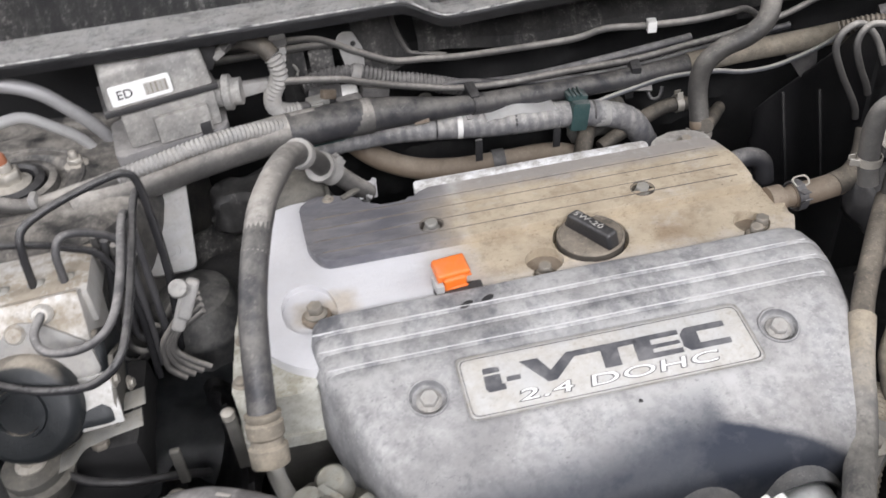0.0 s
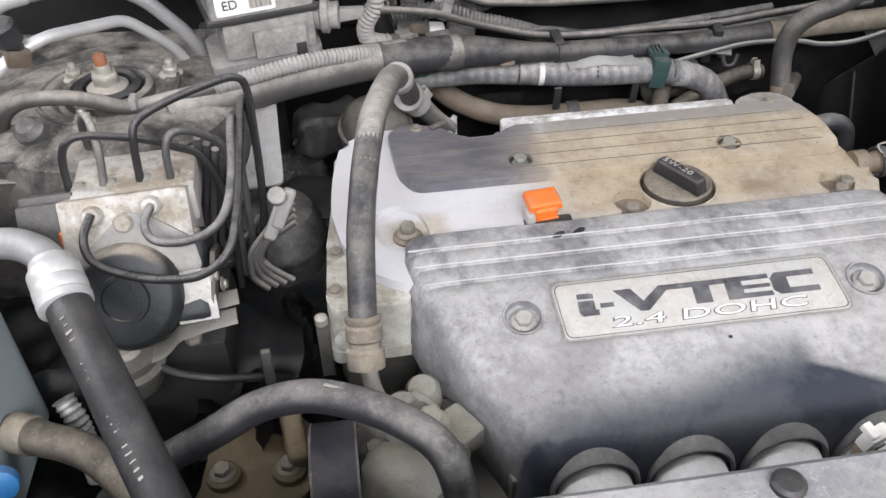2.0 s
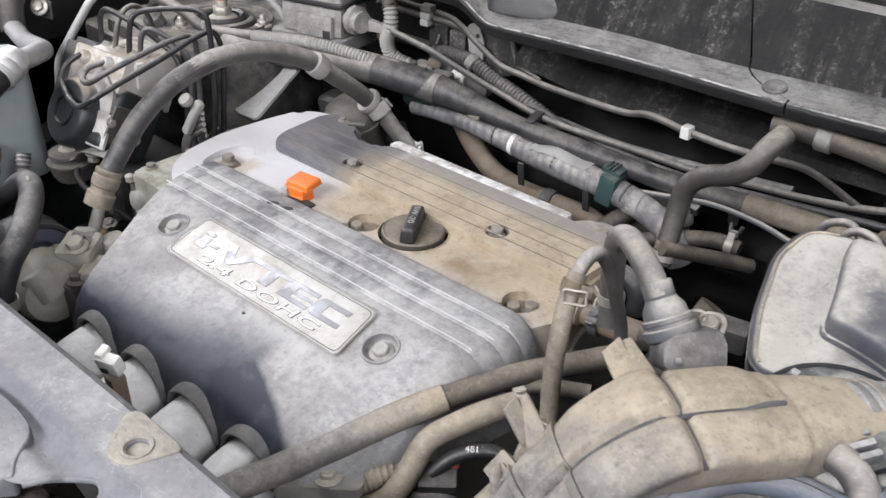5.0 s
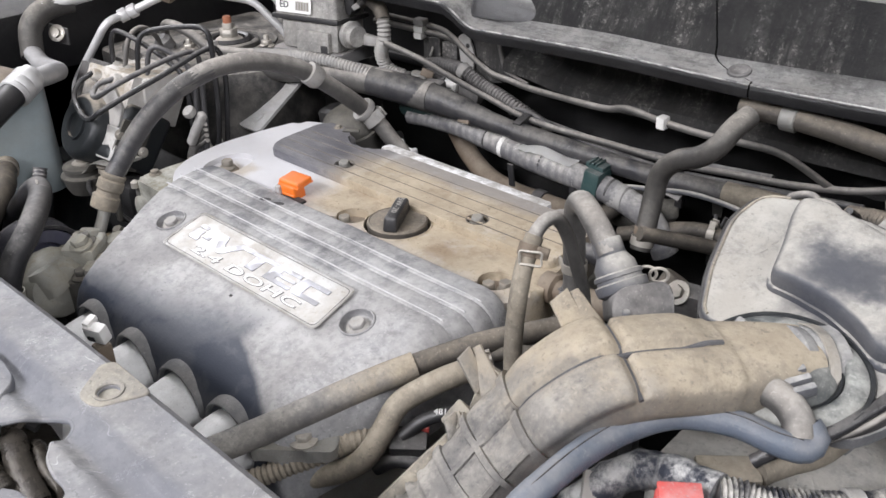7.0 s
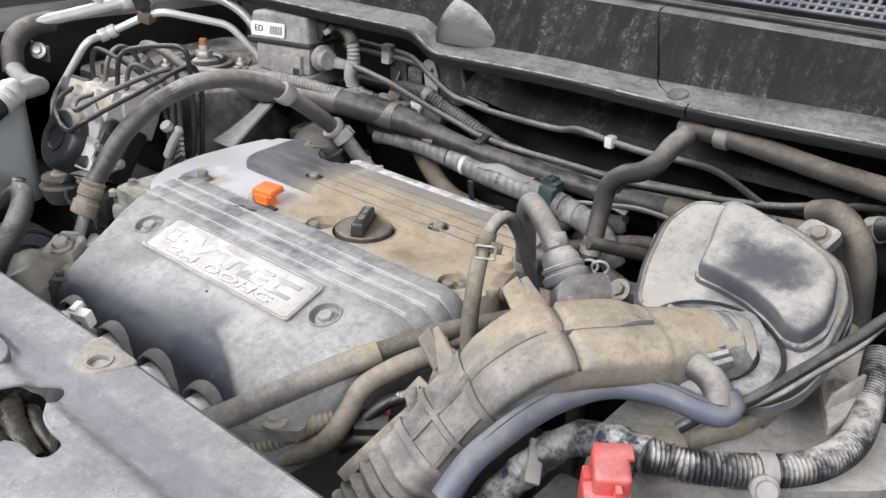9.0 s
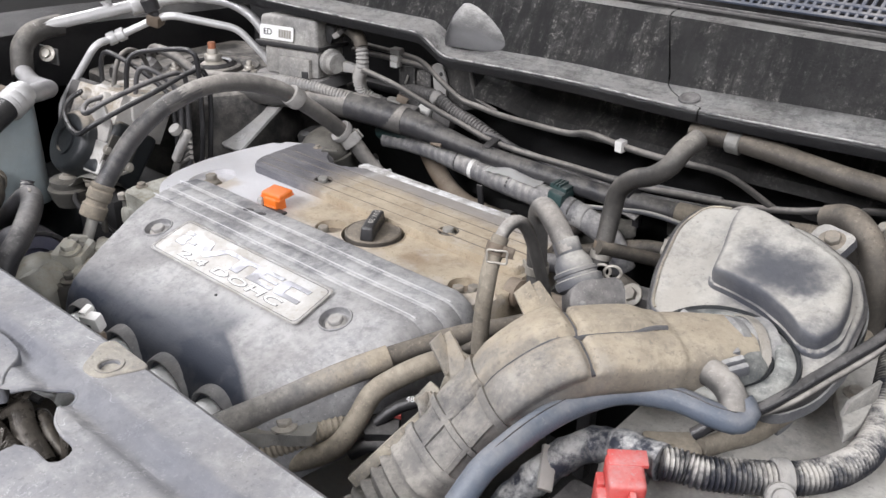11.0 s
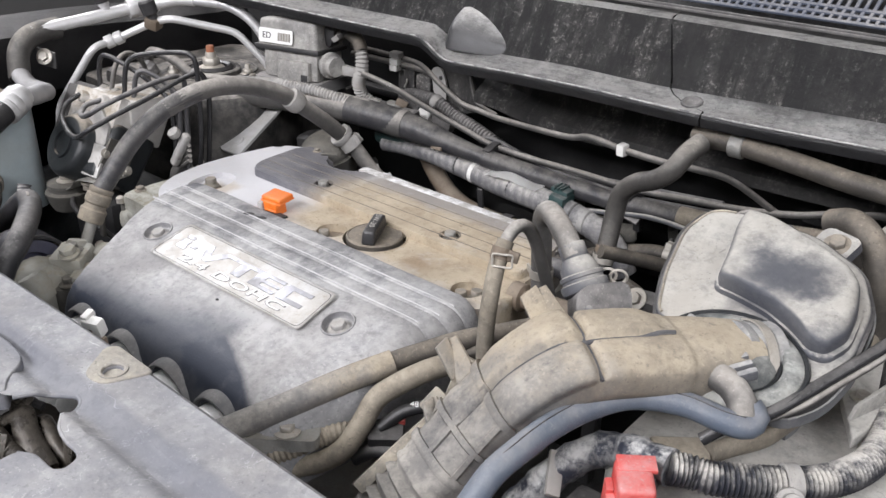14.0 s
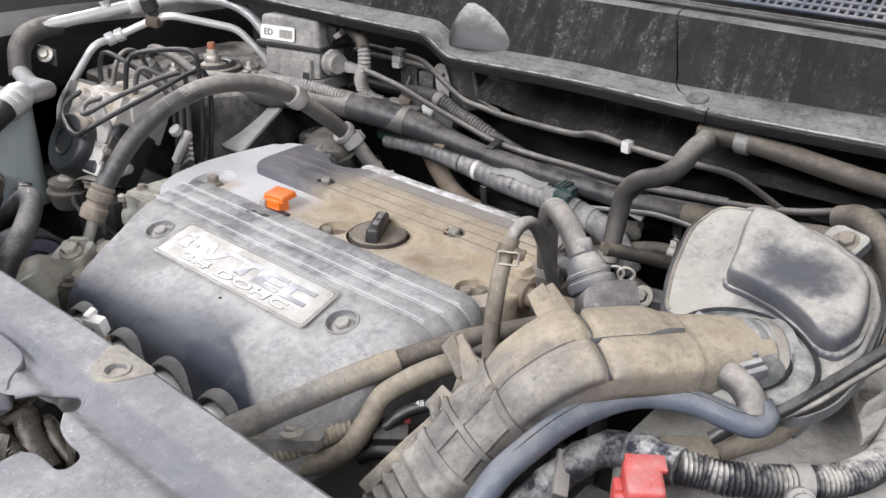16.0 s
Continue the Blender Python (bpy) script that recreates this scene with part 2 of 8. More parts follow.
def lip_wear(nt, coord, fac, body, dirt):
    bare = ramp_node(nt, noise_node(nt, coord, 60.0, 12.0, 0.80, (0.30, 1.0, 1.0)), 0.34, 0.58, 0.50, 1.15)
    dirt = mix_node(nt, ramp_node(nt, noise_node(nt, coord, 170.0, 5.0, 0.7), 0.55, 0.72, 0.0, 0.6), dirt, (0.20, 0.19, 0.17))
    return math_node(nt, "MULTIPLY", fac, bare, True), body, dirt


def tape_rings(nt, coord, fac, body, dirt):
    wv = nt.nodes.new("ShaderNodeTexWave")
    wv.inputs["Scale"].default_value, wv.inputs["Distortion"].default_value, wv.inputs["Detail"].default_value = 28.0, 3.0, 3.0
    nt.links.new(coord, wv.inputs["Vector"])
    return math_node(nt, "MULTIPLY", fac, ramp_node(nt, wv.outputs["Fac"], 0.1, 0.9, 0.80, 1.12), True), body, dirt


GREY_DUST, TAN_DUST, PALE_DUST = (0.42, 0.405, 0.39), (0.385, 0.335, 0.27), (0.60, 0.595, 0.59)
M = {}
M["cover"] = dusty("dusty_cover_plastic", (0.034, 0.040, 0.056), (0.52, 0.518, 0.518), 1.08, 0.48, patch=10, up=0.46, extra=cover_wear, bump=0.12, vary=(0.74, 1.06), spec=0.35)
M["plateau"] = dusty("ribbed_plateau", (0.70, 0.70, 0.72), (0.500, 0.425, 0.318), 0.5, 0.38, patch=14, up=0.3, base2=(0.62, 0.62, 0.64), extra=plateau_dirt, bump=0.3)
M["groove"] = dusty("dark_groove_shade", (0.055, 0.052, 0.052), (0.20, 0.17, 0.135), 0.95, 0.5, patch=60, up=0.3, vary=(0.2, 1.2))
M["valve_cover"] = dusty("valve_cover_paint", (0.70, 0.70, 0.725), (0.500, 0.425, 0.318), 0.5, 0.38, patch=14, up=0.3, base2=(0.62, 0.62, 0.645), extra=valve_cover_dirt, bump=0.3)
M["cast"] = dusty("cast_aluminium", (0.32, 0.32, 0.31), (0.34, 0.315, 0.26), 0.65, 0.45, 0.75, patch=24, up=0.5, bump=0.5)
M["bright"] = dusty("bright_aluminium", (0.64, 0.64, 0.64), GREY_DUST, 0.30, 0.40, 0.50, patch=30, up=0.4, bump=0.2)
M["zinc"] = dusty("zinc_plated_steel", (0.50, 0.48, 0.44), TAN_DUST, 0.55, 0.4, 0.8, patch=60, up=0.5)
M["steel_line"] = dusty("coated_steel_line", (0.06, 0.06, 0.065), GREY_DUST, 0.62, 0.35, 0.3, patch=40, up=0.85)
M["rubber"] = dusty("black_rubber", (0.020, 0.020, 0.023), GREY_DUST, 0.46, 0.45, patch=26, up=0.95, face=(0.15, 0.98), vary=(0.2, 1.25))
M["rubber_tan"] = dusty("rubber_under_tan_dust", (0.030, 0.028, 0.026), TAN_DUST, 0.62, 0.55, patch=22, up=0.80)
M["rubber_clean"] = dusty("cleaner_black_rubber", (0.016, 0.016, 0.018), GREY_DUST, 0.15, 0.33, patch=22, up=0.9)
M["rubber_blue"] = dusty("blue_grey_rubber", (0.088, 0.112, 0.150), GREY_DUST, 0.42, 0.35, patch=26, up=0.8)
M["plastic"] = dusty("black_plastic", (0.018, 0.018, 0.020), GREY_DUST, 0.32, 0.45, patch=20, up=0.85)
M["plastic_dust"] = dusty("black_plastic_dusty", (0.028, 0.028, 0.030), GREY_DUST, 0.72, 0.5, patch=20, up=0.6)
M["duct"] = dusty("duct_plastic_tan_dust", (0.060, 0.060, 0.064), (0.50, 0.435, 0.335), 1.15, 0.5, patch=16, up=0.50, bump=0.3, vary=(0.6, 1.12), extra=duct_wear)
M["duct_rib"] = dusty("worn_duct_rib", (0.10, 0.098, 0.094), (0.53, 0.478, 0.385), 1.12, 0.5, patch=24, up=0.40, bump=0.3, vary=(0.25, 1.10))
M["airbox"] = dusty("airbox_plastic_pale_dust", (0.045, 0.050, 0.066), (0.545, 0.53, 0.49), 1.12, 0.45, patch=13, up=0.86, face=(0.30, 0.93), extra=box_wear, bump=0.3, vary=(0.68, 1.08))
M["cowl"] = dusty("cowl_black_plastic", (0.008, 0.008, 0.009), (0.33, 0.32, 0.305), 0.14, 0.50, spec=0.35, patch=22, up=0.6, grain=110, face=(0.30, 0.95), vary=(0.15, 1.3), extra=wall_grime)
M["body"] = dusty("dark_body_paint", (0.012, 0.012, 0.014), GREY_DUST, 0.35, 0.4, patch=16, up=0.9)
M["void"] = dusty("grimy_underside", (0.011, 0.011, 0.012), GREY_DUST, 0.10, 0.7, patch=18, up=0.8)
M["front_panel"] = dusty("grey_front_panel", (0.085, 0.091, 0.114), (0.405, 0.405, 0.410), 1.0, 0.42, patch=11, up=0.5, bump=0.12, extra=scuffs_and_crease, vary=(0.50, 1.06))
M["grey_plate"] = dusty("grey_painted_plate", (0.12, 0.12, 0.125), GREY_DUST, 0.7, 0.5, patch=18, up=0.6)
M["abs_metal"] = dusty("milled_aluminium_block", (0.60, 0.59, 0.57), (0.42, 0.37, 0.30), 1.10, 0.42, 0.30, patch=34, up=0.75, vary=(0.1, 1.2))
M["bare_alu"] = dusty("bare_aluminium_face", (0.60, 0.60, 0.59), (0.40, 0.37, 0.32), 0.55, 0.36, 0.5, patch=40, up=0.4, vary=(0.0, 1.2))
M["orange"] = dusty("orange_plastic", (0.85, 0.17, 0.012), TAN_DUST, 0.34, 0.4, patch=40, up=0.7)
M["red"] = dusty("red_plastic", (0.62, 0.055, 0.045), PALE_DUST, 0.42, 0.4, patch=40, up=0.6)
M["white"] = dusty("white_plastic", (0.78, 0.77, 0.73), TAN_DUST, 0.25, 0.4, patch=40, up=0.6)
M["label"] = dusty("white_paper_label", (0.80, 0.80, 0.78), TAN_DUST, 0.16, 0.5, patch=30, up=0.2, bump=0.05)
M["label_grey"] = dusty("worn_print_grey", (0.36, 0.35, 0.33), TAN_DUST, 0.2, 0.6, patch=40, up=0.2, bump=0.05)
M["ink"] = dusty("black_print", (0.018, 0.018, 0.020), GREY_DUST, 0.06, 0.5, patch=40, up=0.2, bump=0.05)
M["emblem"] = dusty("dark_emblem_foil", (0.15, 0.155, 0.175), GREY_DUST, 0.30, 0.30, 0.75, patch=60, up=0.4, bump=0.06, vary=(0.0, 1.2))
M["emblem_edge"] = dusty("dark_letter_edge", (0.06, 0.06, 0.066), GREY_DUST, 0.25, 0.45, patch=60, up=0.4, bump=0.05)
M["badge"] = dusty("badge_silver_paint", (0.52, 0.52, 0.515), (0.44, 0.40, 0.335), 0.55, 0.36, 0.25, patch=28, up=0.4, bump=0.08, vary=(0.1, 1.1))
M["teal"] = dusty("dark_green_clip", (0.020, 0.055, 0.055), GREY_DUST, 0.40, 0.45, patch=40, up=0.8)
M["tape"] = dusty("wrapped_tape", (0.060, 0.062, 0.075), (0.57, 0.555, 0.53), 0.95, 0.55, patch=30, up=0.6, extra=tape_rings)
M["cowl_lip"] = dusty("cowl_lip_dust", (0.018, 0.018, 0.020), (0.58, 0.575, 0.56), 1.15, 0.34, patch=12, up=0.97, grain=200, face=(0.45, 0.99), vary=(0.62, 1.1), extra=lip_wear)
M["ridge"] = dusty("ridge_highlight_pale", (0.50, 0.50, 0.51), PALE_DUST, 0.6, 0.5, patch=40, up=0.3)
M["hose_grey"] = dusty("hose_under_grey_dust", (0.034, 0.034, 0.035), (0.48, 0.455, 0.42), 1.0, 0.5, patch=20, up=0.85, vary=(0.58, 1.12))
M["hose_dark"] = dusty("dark_rubber_under_dust", (0.030, 0.029, 0.029), (0.40, 0.375, 0.335), 0.74, 0.45, patch=24, up=0.85, face=(0.0, 0.98), vary=(0.25, 1.15))
M["hose_worn"] = dusty("rubbed_black_hose", (0.030, 0.030, 0.034), (0.40, 0.38, 0.345), 0.42, 0.40, patch=36, up=0.85, face=(-0.1, 0.98), vary=(0.0, 1.2))
M["case_pale"] = dusty("case_under_pale_dust", (0.09, 0.095, 0.10), (0.62, 0.605, 0.565), 1.15, 0.5, patch=20, up=0.35, vary=(0.7, 1.1))
M["pump_cast"] = dusty("pump_casting_dust", (0.34, 0.34, 0.31), (0.40, 0.375, 0.30), 0.80, 0.5, 0.35, patch=34, up=0.5, bump=0.6, vary=(0.1, 1.2))
M["case_tan"] = dusty("case_under_greenish_dust", (0.52, 0.52, 0.48), (0.36, 0.34, 0.265), 0.75, 0.5, patch=34, up=0.25, bump=0.5, vary=(0.0, 1.2))
M["cast_dark"] = dusty("grimy_cast_iron", (0.075, 0.074, 0.070), (0.34, 0.315, 0.265), 0.50, 0.6, 0.3, patch=30, up=0.7, bump=0.5)
M["shop_wall"] = dusty("dim_workshop_wall", (0.11, 0.11, 0.11), GREY_DUST, 0.05, 0.8, patch=2, grain=60, up=0.1)
M["motor"] = dusty("motor_black_paint", (0.012, 0.015, 0.018), (0.44, 0.395, 0.33), 0.95, 0.42, patch=30, up=0.98, face=(0.60, 0.95), vary=(0.35, 1.15))
M["runner"] = dusty("sand_cast_runner", (0.80, 0.81, 0.80), GREY_DUST, 0.30, 0.45, 0.25, patch=50, up=0.4, bump=0.6)
M["ed_box"] = dusty("control_box_plastic", (0.070, 0.070, 0.073), (0.51, 0.50, 0.475), 1.0, 0.5, patch=26, up=0.22, vary=(0.45, 1.12))
M["bolt_tan"] = dusty("dirty_bolt", (0.20, 0.19, 0.17), TAN_DUST, 0.75, 0.5, 0.5, patch=60, up=0.5)
M["airbox_low"] = dusty("airbox_lower_plastic", (0.055, 0.062, 0.080), (0.45, 0.445, 0.43), 0.92, 0.45, patch=26, up=0.62, vary=(0.52, 1.1))
M["inlet"] = dusty("inlet_ring_plastic", (0.060, 0.068, 0.070), (0.44, 0.445, 0.42), 0.95, 0.40, patch=34, up=0.70, vary=(0.05, 1.15))
M["canister"] = dusty("canister_plastic", (0.020, 0.021, 0.024), (0.34, 0.33, 0.31), 0.50, 0.42, patch=30, up=0.55, vary=(0.0, 1.2))
M["arch"] = dusty("arch_plastic", (0.080, 0.084, 0.090), GREY_DUST, 0.55, 0.45, patch=24, up=0.8)
M["tank"] = dusty("clouded_tank_plastic", (0.32, 0.38, 0.40), TAN_DUST, 0.35, 0.35, patch=20, up=0.5)
M["rust"] = dusty("rusty_steel", (0.30, 0.10, 0.045), TAN_DUST, 0.3, 0.8, patch=60, up=0.6)
M["brown"] = dusty("brown_sleeve", (0.14, 0.105, 0.075), TAN_DUST, 0.55, 0.6, patch=30, up=0.7)
M["grille"] = dusty("grey_grille_plastic", (0.060, 0.075, 0.110), GREY_DUST, 0.62, 0.5, patch=30, up=0.8)
M["sheet"] = dusty("grimy_sheet_metal", (0.014, 0.014, 0.015), (0.31, 0.30, 0.285), 0.16, 0.5, patch=26, up=0.2, extra=wall_grime)
M["line_black"] = dusty("black_coated_line", (0.022, 0.022, 0.024), GREY_DUST, 0.34, 0.24, patch=50, up=0.95, face=(0.3, 0.98))
M["fitting"] = dusty("brown_stained_fitting", (0.13, 0.10, 0.075), TAN_DUST, 0.55, 0.55, 0.4, patch=60, up=0.5)
M["bare_rim"] = dusty("bare_machined_rim", (0.74, 0.74, 0.75), (0.34, 0.32, 0.29), 0.75, 0.4, 0.15, patch=50, up=0.3, vary=(0.0, 1.2))
M["tower"] = dusty("tower_under_road_dust", (0.020, 0.020, 0.021), (0.39, 0.365, 0.33), 0.90, 0.5, patch=22, up=0.80, vary=(0.02, 1.15))
M["loom_black"] = dusty("dusty_ribbed_loom", (0.026, 0.028, 0.036), (0.62, 0.60, 0.56), 1.15, 0.40, patch=46, up=0.85, face=(0.0, 0.75), vary=(-0.10, 1.2))
M["torn_tape"] = dusty("torn_dusty_tape", (0.030, 0.034, 0.048), (0.62, 0.62, 0.61), 1.0, 0.3, patch=60, up=0.5, vary=(-0.25, 1.2))
M["pad"] = dusty("tan_stained_panel", (0.080, 0.086, 0.108), (0.47, 0.44, 0.375), 1.0, 0.45, patch=12, up=0.5, vary=(0.6, 1.05))
M["water_tan"] = dusty("hose_caked_tan", (0.05, 0.046, 0.040), (0.40, 0.355, 0.285), 1.1, 0.6, patch=26, up=0.45, vary=(0.6, 1.1))
M["brown_cast"] = dusty("oily_brown_casting", (0.14, 0.105, 0.06), (0.30, 0.25, 0.17), 0.5, 0.5, 0.3, patch=40, up=0.4, bump=0.5)
# blue in pulley and belt stands for light reflected there
M["pulley_blue"] = dusty("steel_pulley_blue_sheen", (0.10, 0.105, 0.16), GREY_DUST, 0.25, 0.35, 0.5, patch=40, up=0.5)
M["belt"] = dusty("smooth_belt_back", (0.020, 0.020, 0.027), GREY_DUST, 0.07, 0.30, patch=40, up=0.3, vary=(0.0, 1.2))
M["worn_edge_glint"] = dusty("worn_edge_with_highlight", (0.05, 0.05, 0.052), (0.62, 0.615, 0.60), 1.0, 0.4, patch=60, up=0.3, vary=(0.0, 1.3))
# near-black base carries the deep shade below the modulator
M["gloss_black"] = dusty("black_plastic_in_shade", (0.006, 0.006, 0.007), GREY_DUST, 0.035, 0.30, patch=40, up=0.5, vary=(0.0, 1.2))
M["plate_bare"] = dusty("bare_dull_steel", (0.40, 0.40, 0.40), (0.46, 0.445, 0.42), 0.6, 0.5, patch=36, up=0.4, vary=(0.0, 1.2))
M["plate_pale"] = dusty("pale_dusty_steel", (0.26, 0.26, 0.26), (0.46, 0.445, 0.42), 1.0, 0.5, patch=30, up=0.35, vary=(0.5, 1.1))
M["seam"] = dusty("dark_moulded_seam", (0.050, 0.052, 0.060), GREY_DUST, 0.22, 0.5, patch=60, up=0.3)
M["latch_black"] = dusty("greasy_black_steel", (0.022, 0.020, 0.018), (0.24, 0.21, 0.17), 0.30, 0.22, 0.4, patch=60, up=0.4)
# low base and thin dust put the depth's shade into this colour
M["liner"] = dusty("dark_liner_plastic", (0.012, 0.014, 0.017), (0.30, 0.30, 0.28), 0.09, 0.30, patch=30, up=0.6, vary=(0.0, 1.3))
M["alu_grey"] = dusty("dull_aluminium", (0.42, 0.42, 0.43), GREY_DUST, 0.45, 0.34, 0.55, patch=40, up=0.4)
M["concrete"] = dusty("workshop_concrete", (0.26, 0.26, 0.25), GREY_DUST, 0.4, 0.7, patch=2, grain=60, up=0.3)
M["plaster"] = dusty("workshop_plaster", (0.62, 0.62, 0.60), GREY_DUST, 0.15, 0.8, patch=2, grain=60, up=0.1)
M["blue_cap"] = dusty("blue_cap_plastic", (0.03, 0.22, 0.55), GREY_DUST, 0.2, 0.4, patch=30, up=0.6)

# ---- building blocks ----
ORIGIN = {}


def thing(name, at, label, category, group="", kind=""):
    ob = new(name)
    ob.empty_display_size = 0.02
    ob.location = at
    ORIGIN[ob.name] = Vector(at)
    return tagged(ob, label, category, group, kind)


def finish(name, bm, mat, sharp=38):
    bm.normal_update()
    for e in bm.edges:
        e.smooth = len(e.link_faces) == 2 and e.calc_face_angle(0) < radians(sharp)
    for f in bm.faces:
        f.smooth = True
    me = bpy.data.meshes.new(name)
    bm.to_mesh(me)
    bm.free()
    me.materials.append(M[mat])
    return me


def part(name, bm, mat, parent, label="", sharp=38):
    """Links a bmesh, built in world metres, as one mesh under a thing or a part."""
    o = ORIGIN[parent.name]
    bmesh.ops.translate(bm, verts=bm.verts, vec=-o)
    ob = new(name, finish(name, bm, mat, sharp))
    ob.parent = parent
    ORIGIN[ob.name] = o
    return tagged(ob, label)


def solo(name, bm, mat, label, category, at=None, group="", kind="", sharp=38):
    """A thing that is one mesh."""
    if at is None:
        low = min(v.co.z for v in bm.verts)
        c = sum((v.co for v in bm.verts), Vector()) / len(bm.verts)
        at = (c.x, c.y, low)
    bmesh.ops.translate(bm, verts=bm.verts, vec=-Vector(at))
    ob = new(name, finish(name, bm, mat, sharp))
    ob.location = at
    ORIGIN[ob.name] = Vector(at)
    return tagged(ob, label, category, group, kind)


def place(bm, m, since=0):
    bm.verts.ensure_lookup_table()
    bmesh.ops.transform(bm, matrix=m, verts=list(bm.verts)[since:])


def rbox(size, m=None, bevel=0.003, seg=2, bm=None, taper=1.0):
    """A rounded box, centred on its own origin, moved by m. taper narrows its top."""
    own = bmesh.new()
    bmesh.ops.create_cube(own, size=1.0)
    for v in own.verts:
        k = taper if v.co.z > 0 else 1.0
        v.co = Vector((v.co.x * size[0] * k, v.co.y * size[1] * k, v.co.z * size[2]))
    if bevel:
        bmesh.ops.bevel(own, geom=list(own.edges), offset=bevel, segments=seg, profile=0.6, affect="EDGES")
    if m is not None:
        bmesh.ops.transform(own, matrix=m, verts=own.verts)
    return merge(bm, own)


def merge(bm, own):
    if bm is None:
        return own
    me = bpy.data.meshes.new("tmp")
    own.to_mesh(me)
    own.free()
    bm.from_mesh(me)
    bpy.data.meshes.remove(me)
    return bm


def rough(bm, amp=0.0014, scale=90.0, cuts=2, most=0.012):
    """Makes a casting of a plain solid: splits its long edges and pushes the skin about."""
    for _ in range(cuts):
        long = [e for e in bm.edges if e.calc_length() > most]
        if not long:
            break
        bmesh.ops.subdivide_edges(bm, edges=long, cuts=1, use_grid_fill=True)
    bmesh.ops.triangulate(bm, faces=bm.faces)
    bm.normal_update()
    for v in bm.verts:
        v.co += v.normal * amp * (noise.noise(v.co * scale) + 0.5 * noise.noise(v.co * scale * 2.7))
    return bm


def lathe(profile, m=None, n=24, bm=None, cap=True):
    """Turns (radius, height) pairs round z."""
    own = bmesh.new()
    rings = []
    for r, z in profile:
        rings.append([own.verts.new((r * math.cos(2 * math.pi * i / n), r * math.sin(2 * math.pi * i / n), z)) for i in range(n)])
    for a, b in zip(rings, rings[1:]):
        for i in range(n):
            own.faces.new((a[i], a[(i + 1) % n], b[(i + 1) % n], b[i]))
    if cap:
        own.faces.new(rings[-1])
        own.faces.new(list(reversed(rings[0])))
    if m is not None:
        bmesh.ops.transform(own, matrix=m, verts=own.verts)
    return merge(bm, own)


def plate4(corners, thick=0.002, bm=None):
    """A flat four-cornered plate of some thickness."""
    own = bmesh.new()
    c = [Vector(p) for p in corners]
    nrm = (c[1] - c[0]).cross(c[3] - c[0]).normalized() * thick * 0.5
    lo, hi = [own.verts.new(p - nrm) for p in c], [own.verts.new(p + nrm) for p in c]
    own.faces.new(hi)
    own.faces.new(list(reversed(lo)))
    for i in range(4):
        own.faces.new((lo[i], lo[(i + 1) % 4], hi[(i + 1) % 4], hi[i]))
    bmesh.ops.bevel(own, geom=list(own.edges), offset=thick * 0.22, segments=2, profile=0.6, affect="EDGES")
    bmesh.ops.recalc_face_normals(own, faces=own.faces)
    return merge(bm, own)


def carve(ob, cutter):
    """Cuts a closed bmesh, in world metres, out of a mesh part for good."""
    me = bpy.data.meshes.new("cutter")
    bmesh.ops.recalc_face_normals(cutter, faces=cutter.faces)
    cutter.to_mesh(me)
    cutter.free()
    me.transform(Matrix.Translation(-ORIGIN[ob.name]))
    own = bmesh.new()
    own.from_mesh(ob.data)
    bmesh.ops.remove_doubles(own, verts=own.verts, dist=1e-6)
    if own.calc_volume(signed=True) < 0:
        bmesh.ops.reverse_faces(own, faces=own.faces)
    own.to_mesh(ob.data)
    own.free()
    tool = bpy.data.objects.new("cutter", me)
    scene.collection.objects.link(tool)
    tool.location = ORIGIN[ob.name]
    mod = ob.modifiers.new("cut", "BOOLEAN")
    mod.operation, mod.solver, mod.object = "DIFFERENCE", "EXACT", tool
    bpy.context.view_layer.update()
    out = bpy.data.meshes.new_from_object(ob.evaluated_get(bpy.context.evaluated_depsgraph_get()))
    ob.modifiers.clear()
    out.set_sharp_from_angle(angle=radians(34))
    old, ob.data = ob.data, out
    bpy.data.meshes.remove(old)
    bpy.data.objects.remove(tool)
    bpy.data.meshes.remove(me)
    return ob


def pillar(x, y, z0, z1, r, n=40, m=None):
    """A plain round cutter."""
    return lathe([(r, z0), (r, z1)], (m or Matrix.Identity(4)) @ Matrix.Translation((x, y, 0)), n)


def upright(outline, y, thick=0.003, r=0.004):
    """A thin upright plate across the bay; the outline is given in x and z."""
    return prism(rounded(outline, r), 0, thick, Matrix.Translation((0, y, 0)) @ pose(0, 0, 0, 90), thick * 0.25)


def prism(outline, z0, z1, m=None, bevel=0.003, seg=2, bm=None):
    """A plate with the given outline (counter-clockwise in plan) and rounded upper rim."""
    own = bmesh.new()
    lo = [own.verts.new((x, y, z0)) for x, y in outline]
    hi = [own.verts.new((x, y, z1)) for x, y in outline]
    n = len(outline)
    own.faces.new(list(reversed(lo)))
    top = own.faces.new(hi)
    for i in range(n):
        own.faces.new((lo[i], lo[(i + 1) % n], hi[(i + 1) % n], hi[i]))
    if bevel:
        bmesh.ops.bevel(own, geom=list(top.edges), offset=bevel, segments=seg, profile=0.6, affect="EDGES")
    bmesh.ops.recalc_face_normals(own, faces=own.faces)
    if m is not None:
        bmesh.ops.transform(own, matrix=m, verts=own.verts)
    return merge(bm, own)


